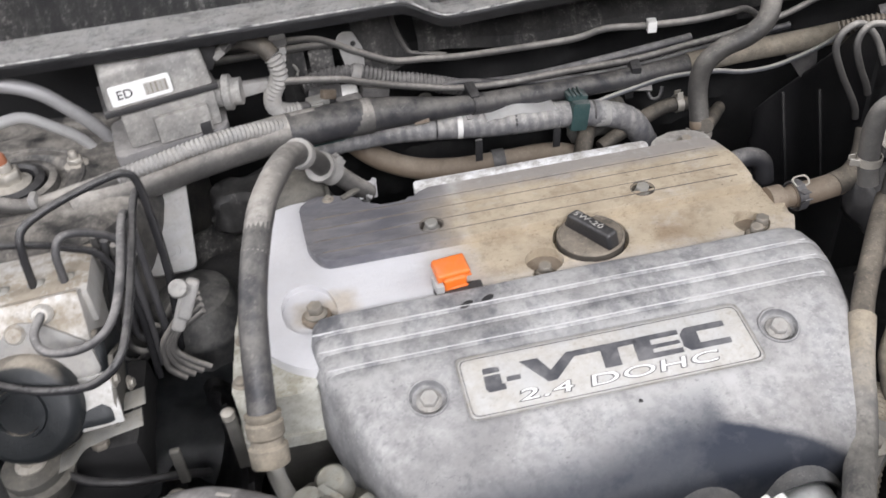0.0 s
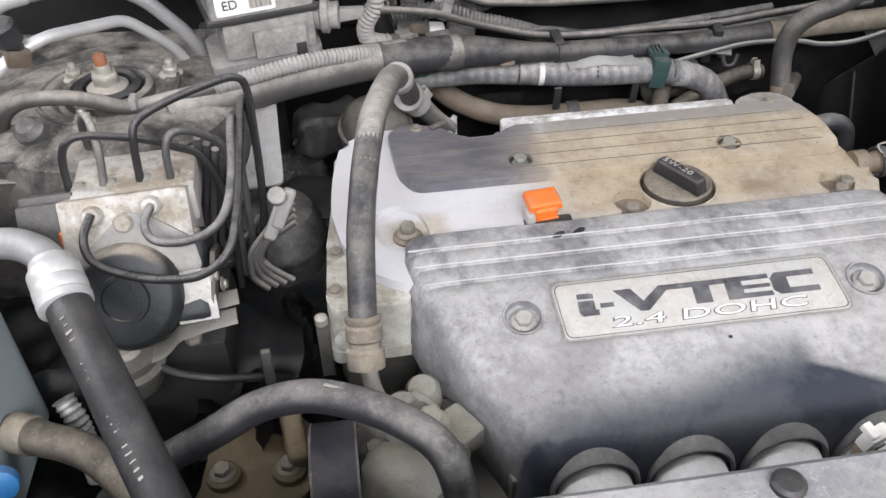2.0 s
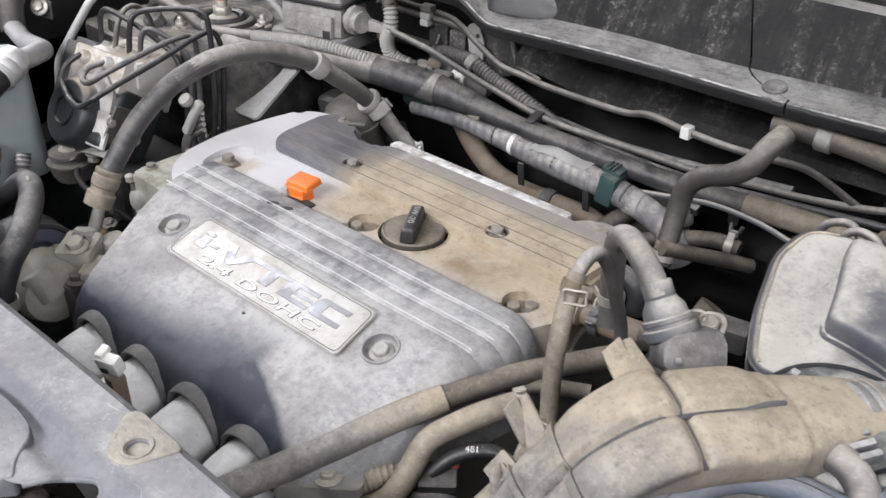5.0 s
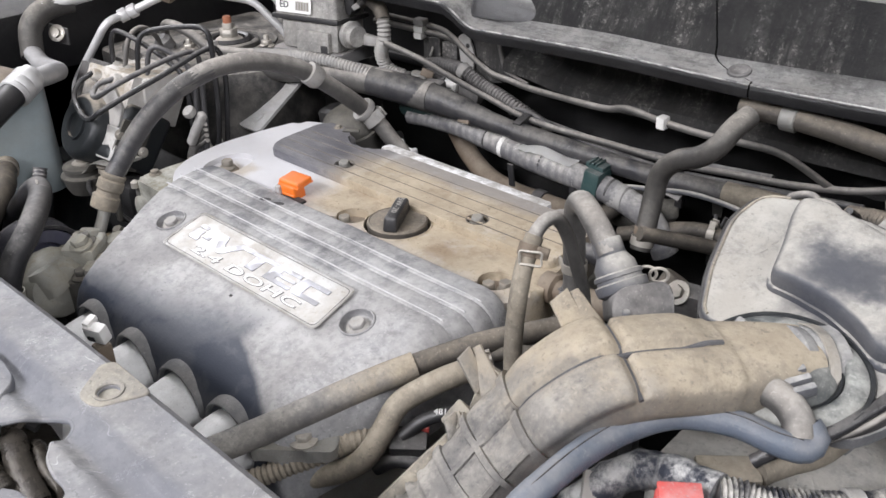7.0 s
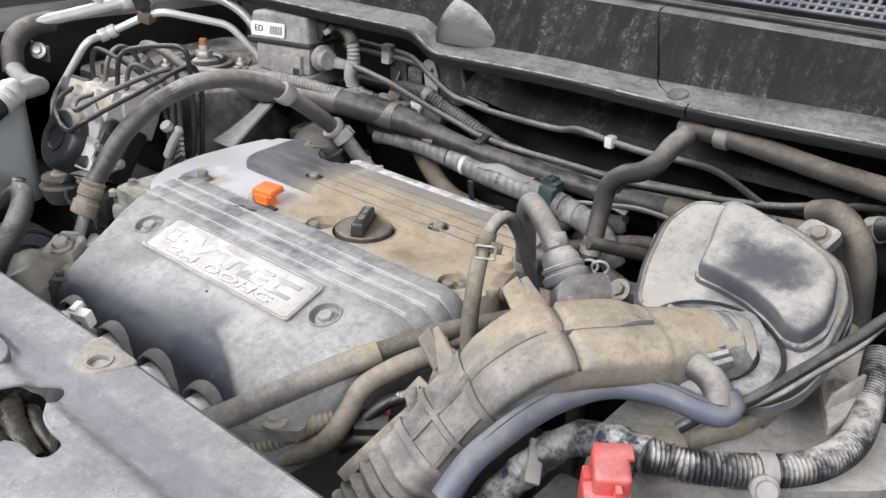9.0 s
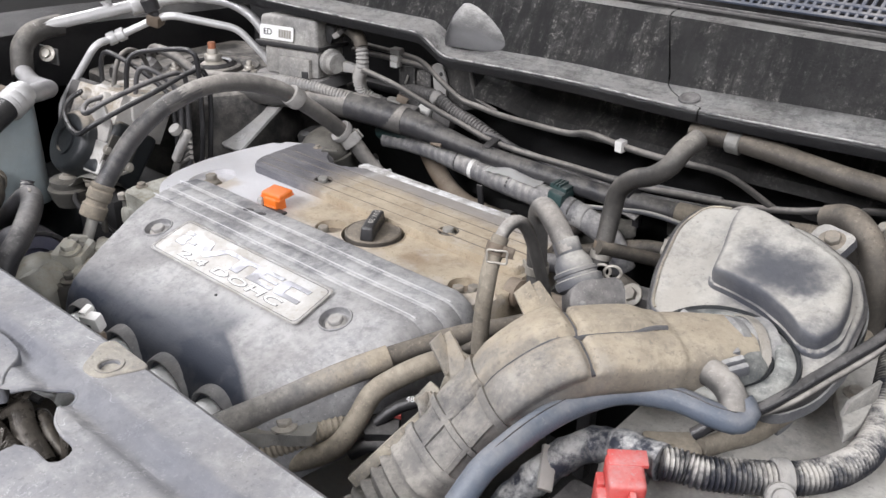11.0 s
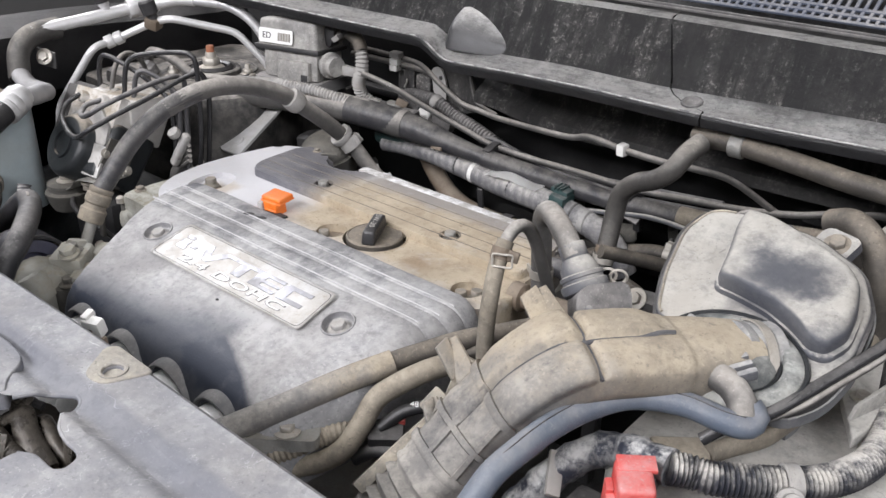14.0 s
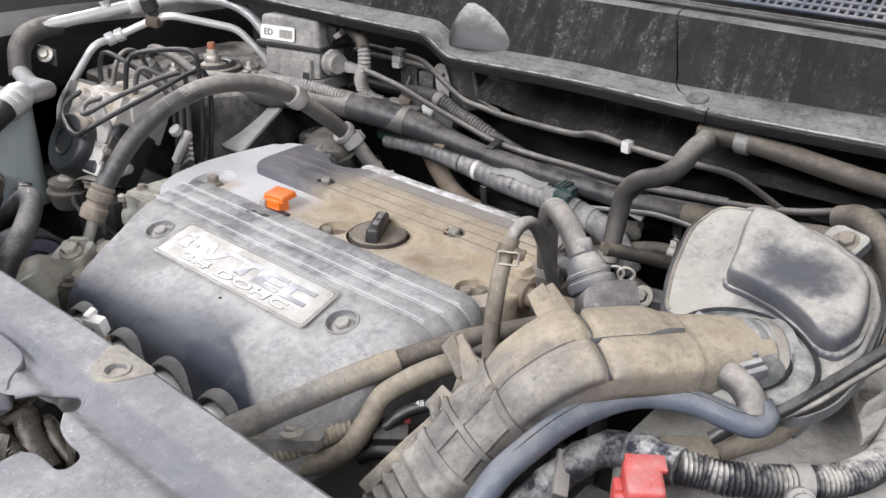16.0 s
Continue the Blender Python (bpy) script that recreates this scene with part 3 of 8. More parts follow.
def pillow(outline, z0, z1, r, m=None, seg=6):
    """A raised plate whose upper rim is rounded over by r."""
    own = bmesh.new()
    cx, cy = sum(p[0] for p in outline) / len(outline), sum(p[1] for p in outline) / len(outline)
    wide = sum(math.hypot(x - cx, y - cy) for x, y in outline) / len(outline)
    rings = [[own.verts.new((x, y, z0)) for x, y in outline]]
    for k in range(seg + 1):
        a = math.pi / 2 * k / seg
        f = 1 - r * (1 - math.cos(a)) / wide
        rings.append([own.verts.new((cx + (x - cx) * f, cy + (y - cy) * f, z1 - r + r * math.sin(a))) for x, y in outline])
    n = len(outline)
    for a, b in zip(rings, rings[1:]):
        for i in range(n):
            own.faces.new((a[i], a[(i + 1) % n], b[(i + 1) % n], b[i]))
    own.faces.new(rings[-1])
    own.faces.new(list(reversed(rings[0])))
    bmesh.ops.recalc_face_normals(own, faces=own.faces)
    if m is not None:
        bmesh.ops.transform(own, matrix=m, verts=own.verts)
    return own


def rounded(points, r, n=4):
    """Rounds the corners of an outline."""
    out = []
    k = len(points)
    for i in range(k):
        p, a, b = Vector(points[i]), Vector(points[i - 1]), Vector(points[(i + 1) % k])
        d = min(r, (a - p).length * 0.45, (b - p).length * 0.45)
        s, e = p + (a - p).normalized() * d, p + (b - p).normalized() * d
        for j in range(n + 1):
            t = j / n
            out.append(tuple((1 - t) ** 2 * s + 2 * t * (1 - t) * p + t * t * e))
    return out


def spline(points, step=0.004):
    """Even steps along a smooth line through the points."""
    P = [Vector(p) for p in points]
    Q = [2 * P[0] - P[1], *P, 2 * P[-1] - P[-2]]
    fine = []
    for i in range(len(P) - 1):
        a, b, c, d = Q[i:i + 4]
        for j in range(16):
            f = j / 16
            fine.append(0.5 * ((2 * b) + (c - a) * f + (2 * a - 5 * b + 4 * c - d) * f * f + (3 * b - a - 3 * c + d) * f ** 3))
    fine.append(P[-1])
    length = sum((q - p).length for p, q in zip(fine, fine[1:]))
    count = max(3, int(length / step))
    out, run, target, k = [fine[0]], 0.0, length / count, 1
    for p, q in zip(fine, fine[1:]):
        d = (q - p).length
        while d > 0 and run + d >= target * k - 1e-9 and k < count:
            out.append(p.lerp(q, (target * k - run) / d))
            k += 1
        run += d
    out.append(fine[-1])
    return out


def bent(points, r=0.012):
    """A bent pipe's line: straight runs with rounded corners."""
    P = [Vector(p) for p in points]
    out = [P[0]]
    for a, p, b in zip(P, P[1:], P[2:]):
        d = min(r, (a - p).length * 0.45, (b - p).length * 0.45)
        e, f = p + (a - p).normalized() * d, p + (b - p).normalized() * d
        out += [out[-1].lerp(e, 0.12), out[-1].lerp(e, 0.88)]
        out += [(1 - t) ** 2 * e + 2 * t * (1 - t) * p + t * t * f for t in (0.0, 0.25, 0.5, 0.75, 1.0)]
    return out + [out[-1].lerp(P[-1], 0.12), out[-1].lerp(P[-1], 0.88), P[-1]]


def hose(points, r, n=14, step=0.004, shape=None, wave=0.0, pitch=0.004, bm=None, flat=None, sag=0.0, seed=0):
    """A round hose along a smooth line. shape(s) scales the radius along 0..1; wave makes rings of that depth, one every pitch."""
    line = spline(points, min(step, pitch / 4) if wave else step)
    own = bmesh.new()
    up = Vector((0, 0, 1))
    rings, s = [], 0.0
    tangent = (line[1] - line[0]).normalized()
    side = tangent.cross(up)
    side = side.normalized() if side.length > 0.05 else tangent.orthogonal().normalized()
    total = sum((q - p).length for p, q in zip(line, line[1:]))
    for i, p in enumerate(line):
        t = (line[min(i + 1, len(line) - 1)] - line[max(i - 1, 0)]).normalized()
        side = (side - t * side.dot(t)).normalized()
        nrm = side.cross(t).normalized()
        k = r * (shape(s / total) if shape else 1.0)
        if wave:
            k += wave * math.cos(2 * math.pi * s / pitch)
        k *= 1.0 + 0.02 * noise.noise(p * 40 + Vector((seed, 0, 0)))
        fa, fb = flat or (1.0, 1.0)
        rings.append([own.verts.new(p + (side * math.cos(a) * fa + nrm * math.sin(a) * fb) * k) for a in (2 * math.pi * j / n for j in range(n))])
        if i + 1 < len(line):
            s += (line[i + 1] - p).length
    for a, b in zip(rings, rings[1:]):
        for j in range(n):
            own.faces.new((a[j], b[j], b[(j + 1) % n], a[(j + 1) % n]))
    own.faces.new(rings[0])
    own.faces.new(list(reversed(rings[-1])))
    bmesh.ops.recalc_face_normals(own, faces=own.faces)
    return merge(bm, own)


def aim(at, way, turn=0):
    """The pose at a point whose z axis runs along way."""
    return Matrix.Translation(at) @ Vector(way).to_track_quat("Z", "Y").to_matrix().to_4x4() @ pose(0, 0, 0, 0, 0, turn)


def hexbolt(at, way=(0, 0, 1), r=0.006, h=0.006, flange=1.6, bm=None, turn=10):
    """A flanged hexagon bolt head."""
    m = aim(at, way, turn)
    bm = lathe([(r * flange * 0.4, 0), (r * flange, 0), (r * flange, h * 0.22), (r * 1.05, h * 0.42)], m, 20, bm)
    own = bmesh.new()
    bmesh.ops.create_cone(own, cap_ends=True, segments=6, radius1=r, radius2=r, depth=h * 0.75)
    bmesh.ops.bevel(own, geom=list(own.edges), offset=r * 0.09, segments=1, affect="EDGES")
    bmesh.ops.transform(own, matrix=m @ Matrix.Translation((0, 0, h * 0.65)), verts=own.verts)
    return merge(bm, own)


def band(at, way, r, width, thick=0.0012, bm=None, ears=True, turn=0):
    """A spring clamp: an open ring with two pinched ears."""
    m = aim(at, way, turn)
    bm = lathe([(r, -width / 2), (r + thick, -width / 2), (r + thick, width / 2), (r, width / 2), (r, -width / 2)], m, 24, bm, cap=False)
    if ears:
        for s in (-1, 1):
            bm = rbox((0.0016, 0.008, width * 0.9), m @ pose(s * 0.004, r + 0.003, 0, 0, 0, s * 18), 0.0004, 1, bm)
    return bm


def writing(name, text, size, m, mat, parent, wide=1.0, shear=0.0, depth=0.0004, label="", spacing=1.0, swell=0.0):
    """Raised letters in the built-in font, centred on m."""
    cu = bpy.data.curves.new(name, "FONT")
    cu.body, cu.size, cu.align_x, cu.align_y, cu.extrude, cu.shear, cu.space_character, cu.offset = text, size, "CENTER", "CENTER", depth, shear, spacing, swell
    tmp = bpy.data.objects.new(name, cu)
    scene.collection.objects.link(tmp)
    me = bpy.data.meshes.new_from_object(tmp.evaluated_get(bpy.context.evaluated_depsgraph_get()))
    bpy.data.objects.remove(tmp)
    bpy.data.curves.remove(cu)
    me.transform(Matrix.Translation(-ORIGIN[parent.name]) @ m @ Matrix.Diagonal((wide, 1, 1, 1)))
    me.materials.clear()
    me.materials.append(M[mat])
    ob = new(name, me)
    ob.parent = parent
    ORIGIN[ob.name] = ORIGIN[parent.name]
    return tagged(ob, label)

# ---- the workshop and the car's bay ----
def slab(name, size, at, mat, label, category):
    return solo(name, rbox(size, Matrix.Translation(at), 0.0), mat, label, category, at, kind="structure")


slab("floor", (7, 7, 0.1), (0, 0, -0.05), "concrete", "plain grey concrete workshop floor", "floor")
slab("ceiling", (7, 7, 0.1), (0, 0, 3.05), "plaster", "plain pale workshop ceiling", "ceiling")
slab("wall_north", (7, 0.1, 3), (0, 3.45, 1.5), "shop_wall", "plain dim workshop wall", "wall")
slab("wall_south", (7, 0.1, 3), (0, -3.45, 1.5), "shop_wall", "plain dim workshop wall", "wall")
slab("wall_west", (0.1, 6.8, 3), (-3.45, 0, 1.5), "shop_wall", "plain dim workshop wall", "wall")
slab("wall_east", (0.1, 6.8, 3), (3.45, 0, 1.5), "shop_wall", "plain dim workshop wall", "wall")

slab("undertray", (1.5, 1.0, 0.02), (0, 0.1, 0.40), "void", "black undertray far below the engine", "undertray")
slab("firewall", (1.5, 0.03, 0.66), (0, 0.545, 0.74), "void", "dark grimy firewall behind the engine", "firewall")
slab("front_crossmember", (1.4, 0.02, 0.50), (0, -0.33, 0.66), "void", "dark cross member below the front panel", "body panel")


def apron(name, side, label):
    """Inner wing: a pressed wall with a rolled upper flange."""
    bm = bmesh.new()
    prof = [(0.66, 0.42), (0.66, 0.90), (0.652, 0.94), (0.66, 0.985), (0.70, 1.0), (0.74, 1.0), (0.74, 0.95)]
    ys = [-0.33 + 0.87 * i / 24 for i in range(25)]
    rows = [[bm.verts.new((side * x, y, z + 0.006 * math.sin(9 * y))) for x, z in prof] for y in ys]
    for a, b in zip(rows, rows[1:]):
        for i in range(len(prof) - 1):
            bm.faces.new((a[i], a[i + 1], b[i + 1], b[i]))
    bmesh.ops.solidify(bm, geom=list(bm.faces), thickness=0.004)
    bmesh.ops.recalc_face_normals(bm, faces=bm.faces)
    return solo(name, bm, "body", label, "inner wing", kind="structure")


apron("inner_wing_west", -1, "dark inner wing panel with rolled upper flange")
apron("inner_wing_east", 1, "dark inner wing panel beside the airbox")

liner = thing("arch_liner", (-0.43, 0.0, 0.60), "dark crumpled plastic liner below the brake unit", "liner", kind="structure")
bm = bmesh.new()
g = []
for i in range(37):
    x = -0.645 + 0.375 * i / 36
    g.append([])
    for j in range(49):
        y = -0.31 + 0.52 * j / 48
        t = min(1.0, max(0.0, (y - 0.03) / 0.06))
        z = 0.705 + 0.095 * t * t * (3 - 2 * t) + 0.016 * noise.noise(Vector((x * 16, y * 16, 1))) + 0.010 * noise.noise(Vector((x * 41, y * 41, 4)))
        g[-1].append(bm.verts.new((x, y, z)))
for i in range(36):
    for j in range(48):
        bm.faces.new((g[i][j], g[i + 1][j], g[i + 1][j + 1], g[i][j + 1]))
bmesh.ops.solidify(bm, geom=list(bm.faces), thickness=0.004)
part("liner_sheet", bm, "liner", liner)

# strut tower
tower = thing("strut_tower", (-0.455, 0.305, 0.60), "dark dusty strut tower with studs and rusty rod tip", "strut tower", kind="structure")
T0 = Matrix.Translation((-0.455, 0.305, 0.0))
part("turret", lathe([(0.135, 0.55), (0.132, 0.85), (0.128, 0.915), (0.118, 0.938), (0.098, 0.945), (0.072, 0.946), (0.066, 0.949), (0.052, 0.950), (0.046, 0.944), (0.03, 0.944), (0.028, 0.934), (0.004, 0.934)], T0, 48), "tower", tower)
part("top_plate", lathe([(0.041, 0.944), (0.0405, 0.9515), (0.0385, 0.953), (0.0340, 0.953), (0.0325, 0.948), (0.031, 0.946)], T0, 40, cap=False), "tower", tower)
part("outer_ring", lathe([(0.066, 0.9475), (0.0645, 0.951), (0.0620, 0.951), (0.0605, 0.9485)], T0, 44, cap=False), "tower", tower)
part("rubber_bush", lathe([(0.030, 0.943), (0.030, 0.953), (0.026, 0.957), (0.022, 0.955), (0.020, 0.946), (0.004, 0.946)], T0, 32), "rubber_clean", tower)
nut = hexbolt((-0.455, 0.305, 0.949), (0, 0, 1), 0.0125, 0.018, 1.5)
part("rod_nut", lathe([(0.0075, 0.958), (0.0075, 0.973), (0.0068, 0.975)], T0, 16, nut), "zinc", tower, "dusty zinc rod nut")
part("rod_tip", lathe([(0.0056, 0.972), (0.0058, 0.982), (0.0048, 0.984)], T0, 16), "rust", tower, "rusty orange rod tip")
for sx, sy in ((-0.036, 0.030), (0.054, 0.022), (-0.012, -0.056)):
    b = hexbolt((-0.455 + sx, 0.305 + sy, 0.947), (0, 0, 1), 0.0075, 0.009, 1.5)
    part("stud", lathe([(0.004, 0.953), (0.004, 0.961), (0.003, 0.963)], Matrix.Translation((-0.455 + sx, 0.305 + sy, 0)), 12, b), "zinc", tower, "zinc stud and nut")

# ledge between tower and wing, and the rail towards the front
part("apron_ledge", prism(rounded([(-0.66, 0.21), (-0.372, 0.19), (-0.372, 0.27), (-0.345, 0.38), (-0.30, 0.46), (-0.66, 0.50)], 0.03), 0.78, 0.925, bevel=0.006), "tower", tower)
part("ledge_step", prism(rounded([(-0.60, 0.215), (-0.50, 0.205), (-0.49, 0.245), (-0.60, 0.275)], 0.02), 0.80, 0.942, bevel=0.010, seg=3), "tower", tower)

# ---- cowl ----
cowl = thing("cowl_panel", (0.1, 0.36, 1.0), "black dusty plastic cowl with a wide front lip", "cowl panel", kind="structure")


def cowl_strip(name, prof_fn, xs, mat, label=""):
    bm = bmesh.new()
    rows = [[bm.verts.new((x + dx, y, z)) for dx, y, z in prof_fn(x)] for x in xs]
    for a, b in zip(rows, rows[1:]):
        for i in range(len(a) - 1):
            bm.faces.new((a[i], b[i], b[i + 1], a[i + 1]))
    bmesh.ops.solidify(bm, geom=list(bm.faces), thickness=0.003)
    bmesh.ops.recalc_face_normals(bm, faces=bm.faces)
    return part(name, bm, mat, cowl, label)


def step01(x, a, b):
    t = min(1.0, max(0.0, (x - a) / (b - a)))
    return t * t * (3 - 2 * t)


def cowl_profile(x):
    k = step01(x, -0.085, -0.035)
    z0 = 1.052 - 0.02 * k + 0.003 * math.sin(11 * x) * k + 0.013 * step01(x, 0.20, 0.50)
    y0 = 0.333 + 0.003 * math.sin(7 * x)
    top = 1.1062 + 0.016 * (1 - k)
    lean = step01(x, 0.02, 0.24)
    mid, high = -0.047 * lean, -0.070 * lean
    foot = z0 + 0.0105 + 0.002 * step01(x, 0.2, 0.4)
    return [(0, y0 + 0.009, z0 - 0.014), (0, y0 + 0.001, z0 - 0.012), (0, y0 - 0.001, z0 - 0.004), (0, y0 + 0.0005, z0 - 0.0005), (0, y0 + 0.0045, z0 + 0.002), (mid * 0.55, y0 + 0.014, z0 + 0.0040), (mid * 0.85, y0 + 0.0225, z0 + 0.0068),
            (mid, y0 + 0.0280, foot), (mid * 1.03, y0 + 0.0320, foot + 0.0070), (high * 0.97, y0 + 0.0560, top - 0.0080), (high, y0 + 0.0590, top - 0.0025), (high, y0 + 0.0640, top), (high, y0 + 0.0720, top + 0.0012), (high, y0 + 0.098, top + 0.0035), (high, y0 + 0.100, top - 0.004)]


LEFT_X, RIGHT_X = [-0.50 + 0.012 * i for i in range(65)], [0.2698 + 0.012 * i for i in range(38)]
for xs in (LEFT_X, RIGHT_X):
    # pale line along the lip: edge wear and a painted highlight together
    part("edge_wear_glint", hose([(x, cowl_profile(x)[3][1], cowl_profile(x)[3][2] + 0.0006) for x in xs], 0.0010, 8, 0.006), "worn_edge_glint", cowl, "pale worn edge with its highlight in the colour")
    cowl_strip("lip", lambda x: cowl_profile(x)[:8], xs, "cowl_lip", "wide lip grey with dust")
    cowl_strip("wall", lambda x: cowl_profile(x)[7:11], xs, "cowl", "dark mottled upright wall")
    cowl_strip("top_edge", lambda x: cowl_profile(x)[10:13], xs, "cowl_lip", "rounded upper edge grey with dust")
    cowl_strip("top_ledge", lambda x: cowl_profile(x)[12:], xs, "cowl")
blister = bmesh.new()
rows = []
for i in range(21):
    x = -0.064 + 0.124 * i / 20
    kl = math.sqrt(max(0.0, 1 - (max(0.0, -0.046 - x) / 0.018) ** 2))
    kr = max(0.0, (0.060 - x) / 0.104)
    k = (max(kl, 1e-3) ** -5 + max(kr, 1e-3) ** -5) ** -0.2
    rows.append([blister.verts.new((x, 0.374 + 0.016 * k * math.sin(a) - 0.032 * k * math.cos(a), 1.040 + 0.052 * k * math.sin(a) ** 0.8)) for a in (math.pi / 2 * j / 8 for j in range(9))])
for a, b in zip(rows, rows[1:]):
    for j in range(8):
        blister.faces.new((a[j], b[j], b[j + 1], a[j + 1]))
bmesh.ops.recalc_face_normals(blister, faces=blister.faces)
part("blister", blister, "cowl_lip", cowl, "moulded half-cone bulge", sharp=60)
for x in (0.252,):
    part("rivet_boss", lathe([(0.011, -0.002), (0.0100, 0.0006), (0.0075, 0.0008), (0.0060, -0.0002), (0.001, 0.0)], aim((x, 0.351, 1.0402), (0, -0.28, 0.96)), 20), "plastic_dust", cowl)
for y, z in ((0.418, 1.1100), (0.426, 1.1112)):
    part("top_trim", rbox((0.80, 0.0024, 0.0030), Matrix.Translation((0.31, y, z)), 0.0010, 2), "plastic_dust", cowl, "thin moulded strip")

grille = thing("wiper_grille", (0.40, 0.49, 1.10), "grey plastic air grille with square openings", "grille", kind="structure")
GM = Matrix.Translation((0.44, 0.452, 1.114)) @ pose(0, 0, 0, 32)
for i in range(66):
    part("slat", rbox((0.0036, 0.13, 0.0030), GM @ pose(-0.27 + 0.0084 * i, 0.065, 0), 0.0006, 1), "grille", grille)
for y in (0.0, 0.009, 0.018, 0.040, 0.062, 0.084, 0.106):
    part("cross_slat", rbox((0.56, 0.0040 if y < 0.03 else 0.0055, 0.0030), GM @ pose(0, y, 0.0006), 0.0006, 1), "grille", grille)
for k in range(2):
    part("front_trim", rbox((0.58, 0.0030, 0.0040), GM @ pose(0, -0.010 - 0.007 * k, -0.004 - 0.004 * k), 0.001, 2), "plastic_dust", grille, "thin moulded trim strip")
part("backing", rbox((0.58, 0.14, 0.003), GM @ pose(0, 0.07, -0.025), 0.001), "void", grille)

bulk = thing("bulkhead_panel", (0.0, 0.42, 0.94), "dark bulkhead panel under the cowl with folded lower edge", "body panel", kind="structure")
bm = bmesh.new()
prof = [(0.376, 1.036), (0.430, 1.030), (0.440, 1.0), (0.434, 0.975), (0.412, 0.962), (0.410, 0.950)]
xs = [-0.06 + 0.03 * i for i in range(25)]
rows = [[bm.verts.new((x, y + 0.002 * math.sin(30 * x + 9 * z), z + 0.012 * (1 - step01(x, -0.06, 0.06)))) for y, z in prof] for x in xs]
for a, b in zip(rows, rows[1:]):
    for i in range(len(prof) - 1):
        bm.faces.new((a[i], b[i], b[i + 1], a[i + 1]))
bmesh.ops.solidify(bm, geom=list(bm.faces), thickness=0.003)
bmesh.ops.recalc_face_normals(bm, faces=bm.faces)
part("sheet", bm, "sheet", bulk)
for k in range(11):
    part("embossed_bar", rbox((0.0055, 0.0012, 0.0060), Matrix.Translation((0.040 + 0.0085 * k + 0.006 * (k > 5), 0.4375, 0.992 - 0.0003 * k)), 0.0004, 1), "sheet", bulk)
part("end_bracket", upright([(-0.125, 0.925), (-0.062, 0.944), (-0.066, 0.956), (-0.080, 0.990), (-0.082, 1.030), (-0.125, 1.030)], 0.434), "sheet", bulk)
part("end_flange", hose([(-0.083, 0.430, 1.02), (-0.081, 0.430, 0.988), (-0.071, 0.429, 0.9585), (-0.0615, 0.428, 0.9535), (-0.030, 0.422, 0.949)], 0.0024, 8), "hose_grey", bulk, "dusty folded edge")
part("firewall_seam", rbox((0.9, 0.02, 0.012), Matrix.Translation((0.05, 0.525, 0.90)), 0.004), "plastic", bulk)

# ---- front panel over the radiator ----
panel = thing("front_panel", (0.1, -0.27, 0.95), "grey dusty front panel over the radiator with latch opening", "front panel", kind="structure")
def panel_z(x, y):
    z = 0.966 + 0.0015 * math.sin(x * 14)
    z -= 0.008 * step01(-y, 0.222, 0.232) * (1 - step01(-y, 0.238, 0.246)) * 0.6
    z -= 0.012 * step01(-y, 0.27, 0.34)
    z -= 0.010 * (1 - step01(-y, 0.184, 0.190))
    return z


fx = [-0.62 + 0.02 * i for i in range(33)] + [0.025 + 0.004 * i for i in range(52)] + [0.24 + 0.02 * i for i in range(20)]
fy = [-0.184, -0.187, -0.192, -0.200, -0.210, -0.218] + [-0.222 - 0.004 * i for i in range(29)] + [-0.35, -0.36]
bm = bmesh.new()
grid = [[bm.verts.new((x, y, panel_z(x, y))) for y in fy] for x in fx]
for i in range(len(fx) - 1):
    for j in range(len(fy) - 1):
        bm.faces.new((grid[i][j], grid[i][j + 1], grid[i + 1][j + 1], grid[i + 1][j]))
bmesh.ops.solidify(bm, geom=list(bm.faces), thickness=0.004)
bmesh.ops.recalc_face_normals(bm, faces=bm.faces)
skin = part("panel_skin", bm, "front_panel", panel)
NOTCH = [(0.1300, -0.2600), (0.1338, -0.2572), (0.1390, -0.2479), (0.1415, -0.2393), (0.1486, -0.2329), (0.1558, -0.2295), (0.1624, -0.2313), (0.1676, -0.2386), (0.1703, -0.2464), (0.1803, -0.2529), (0.1935, -0.2559), (0.2060, -0.2563), (0.2118, -0.2599), (0.2142, -0.2684), (0.2095, -0.2731), (0.1930, -0.2737), (0.1830, -0.2783), (0.1805, -0.2919), (0.150, -0.335), (0.085, -0.335), (0.085, -0.275)]
carve(skin, prism(rounded(NOTCH[::-1], 0.004, 4), 0.93, 1.0, bevel=0.0))
part("notch_rim", hose([(x, y, panel_z(x, y) - 0.0012) for x, y in NOTCH[1:9]], 0.0017, 8, 0.002), "front_panel", panel, "rolled rim of the notch")
part("notch_rim", hose([(x, y, panel_z(x, y) - 0.0014) for x, y in NOTCH[8:17]], 0.0014, 8, 0.002), "front_panel", panel, "rolled rim of the notch")
STEP = rounded([(0.010, -0.2390), (0.0441, -0.2350), (0.0644, -0.2325), (0.0845, -0.2325), (0.0983, -0.2342), (0.1066, -0.2385), (0.1138, -0.2484), (0.1200, -0.2541), (0.1280, -0.2580), (0.100, -0.290), (0.010, -0.330)], 0.006, 4)
part("raised_step", pillow(STEP[::-1], 0.955, 0.9688, 0.0022), "front_panel", panel, "raised corner beside the notch")
pad = part("hole_pad", pillow(rounded([(0.1440, -0.2193), (0.1267, -0.1950), (0.1300, -0.1875), (0.1748, -0.1885), (0.1616, -0.2179)][::-1], 0.007, 5), 0.960, 0.9682, 0.0014), "pad", panel, "raised pad with tan dust")
carve(pad, pillar(0.1544, -0.2050, 0.9655, 0.99, 0.0064, 28))
carve(skin, pillar(0.1544, -0.2050, 0.94, 0.99, 0.0058, 28))
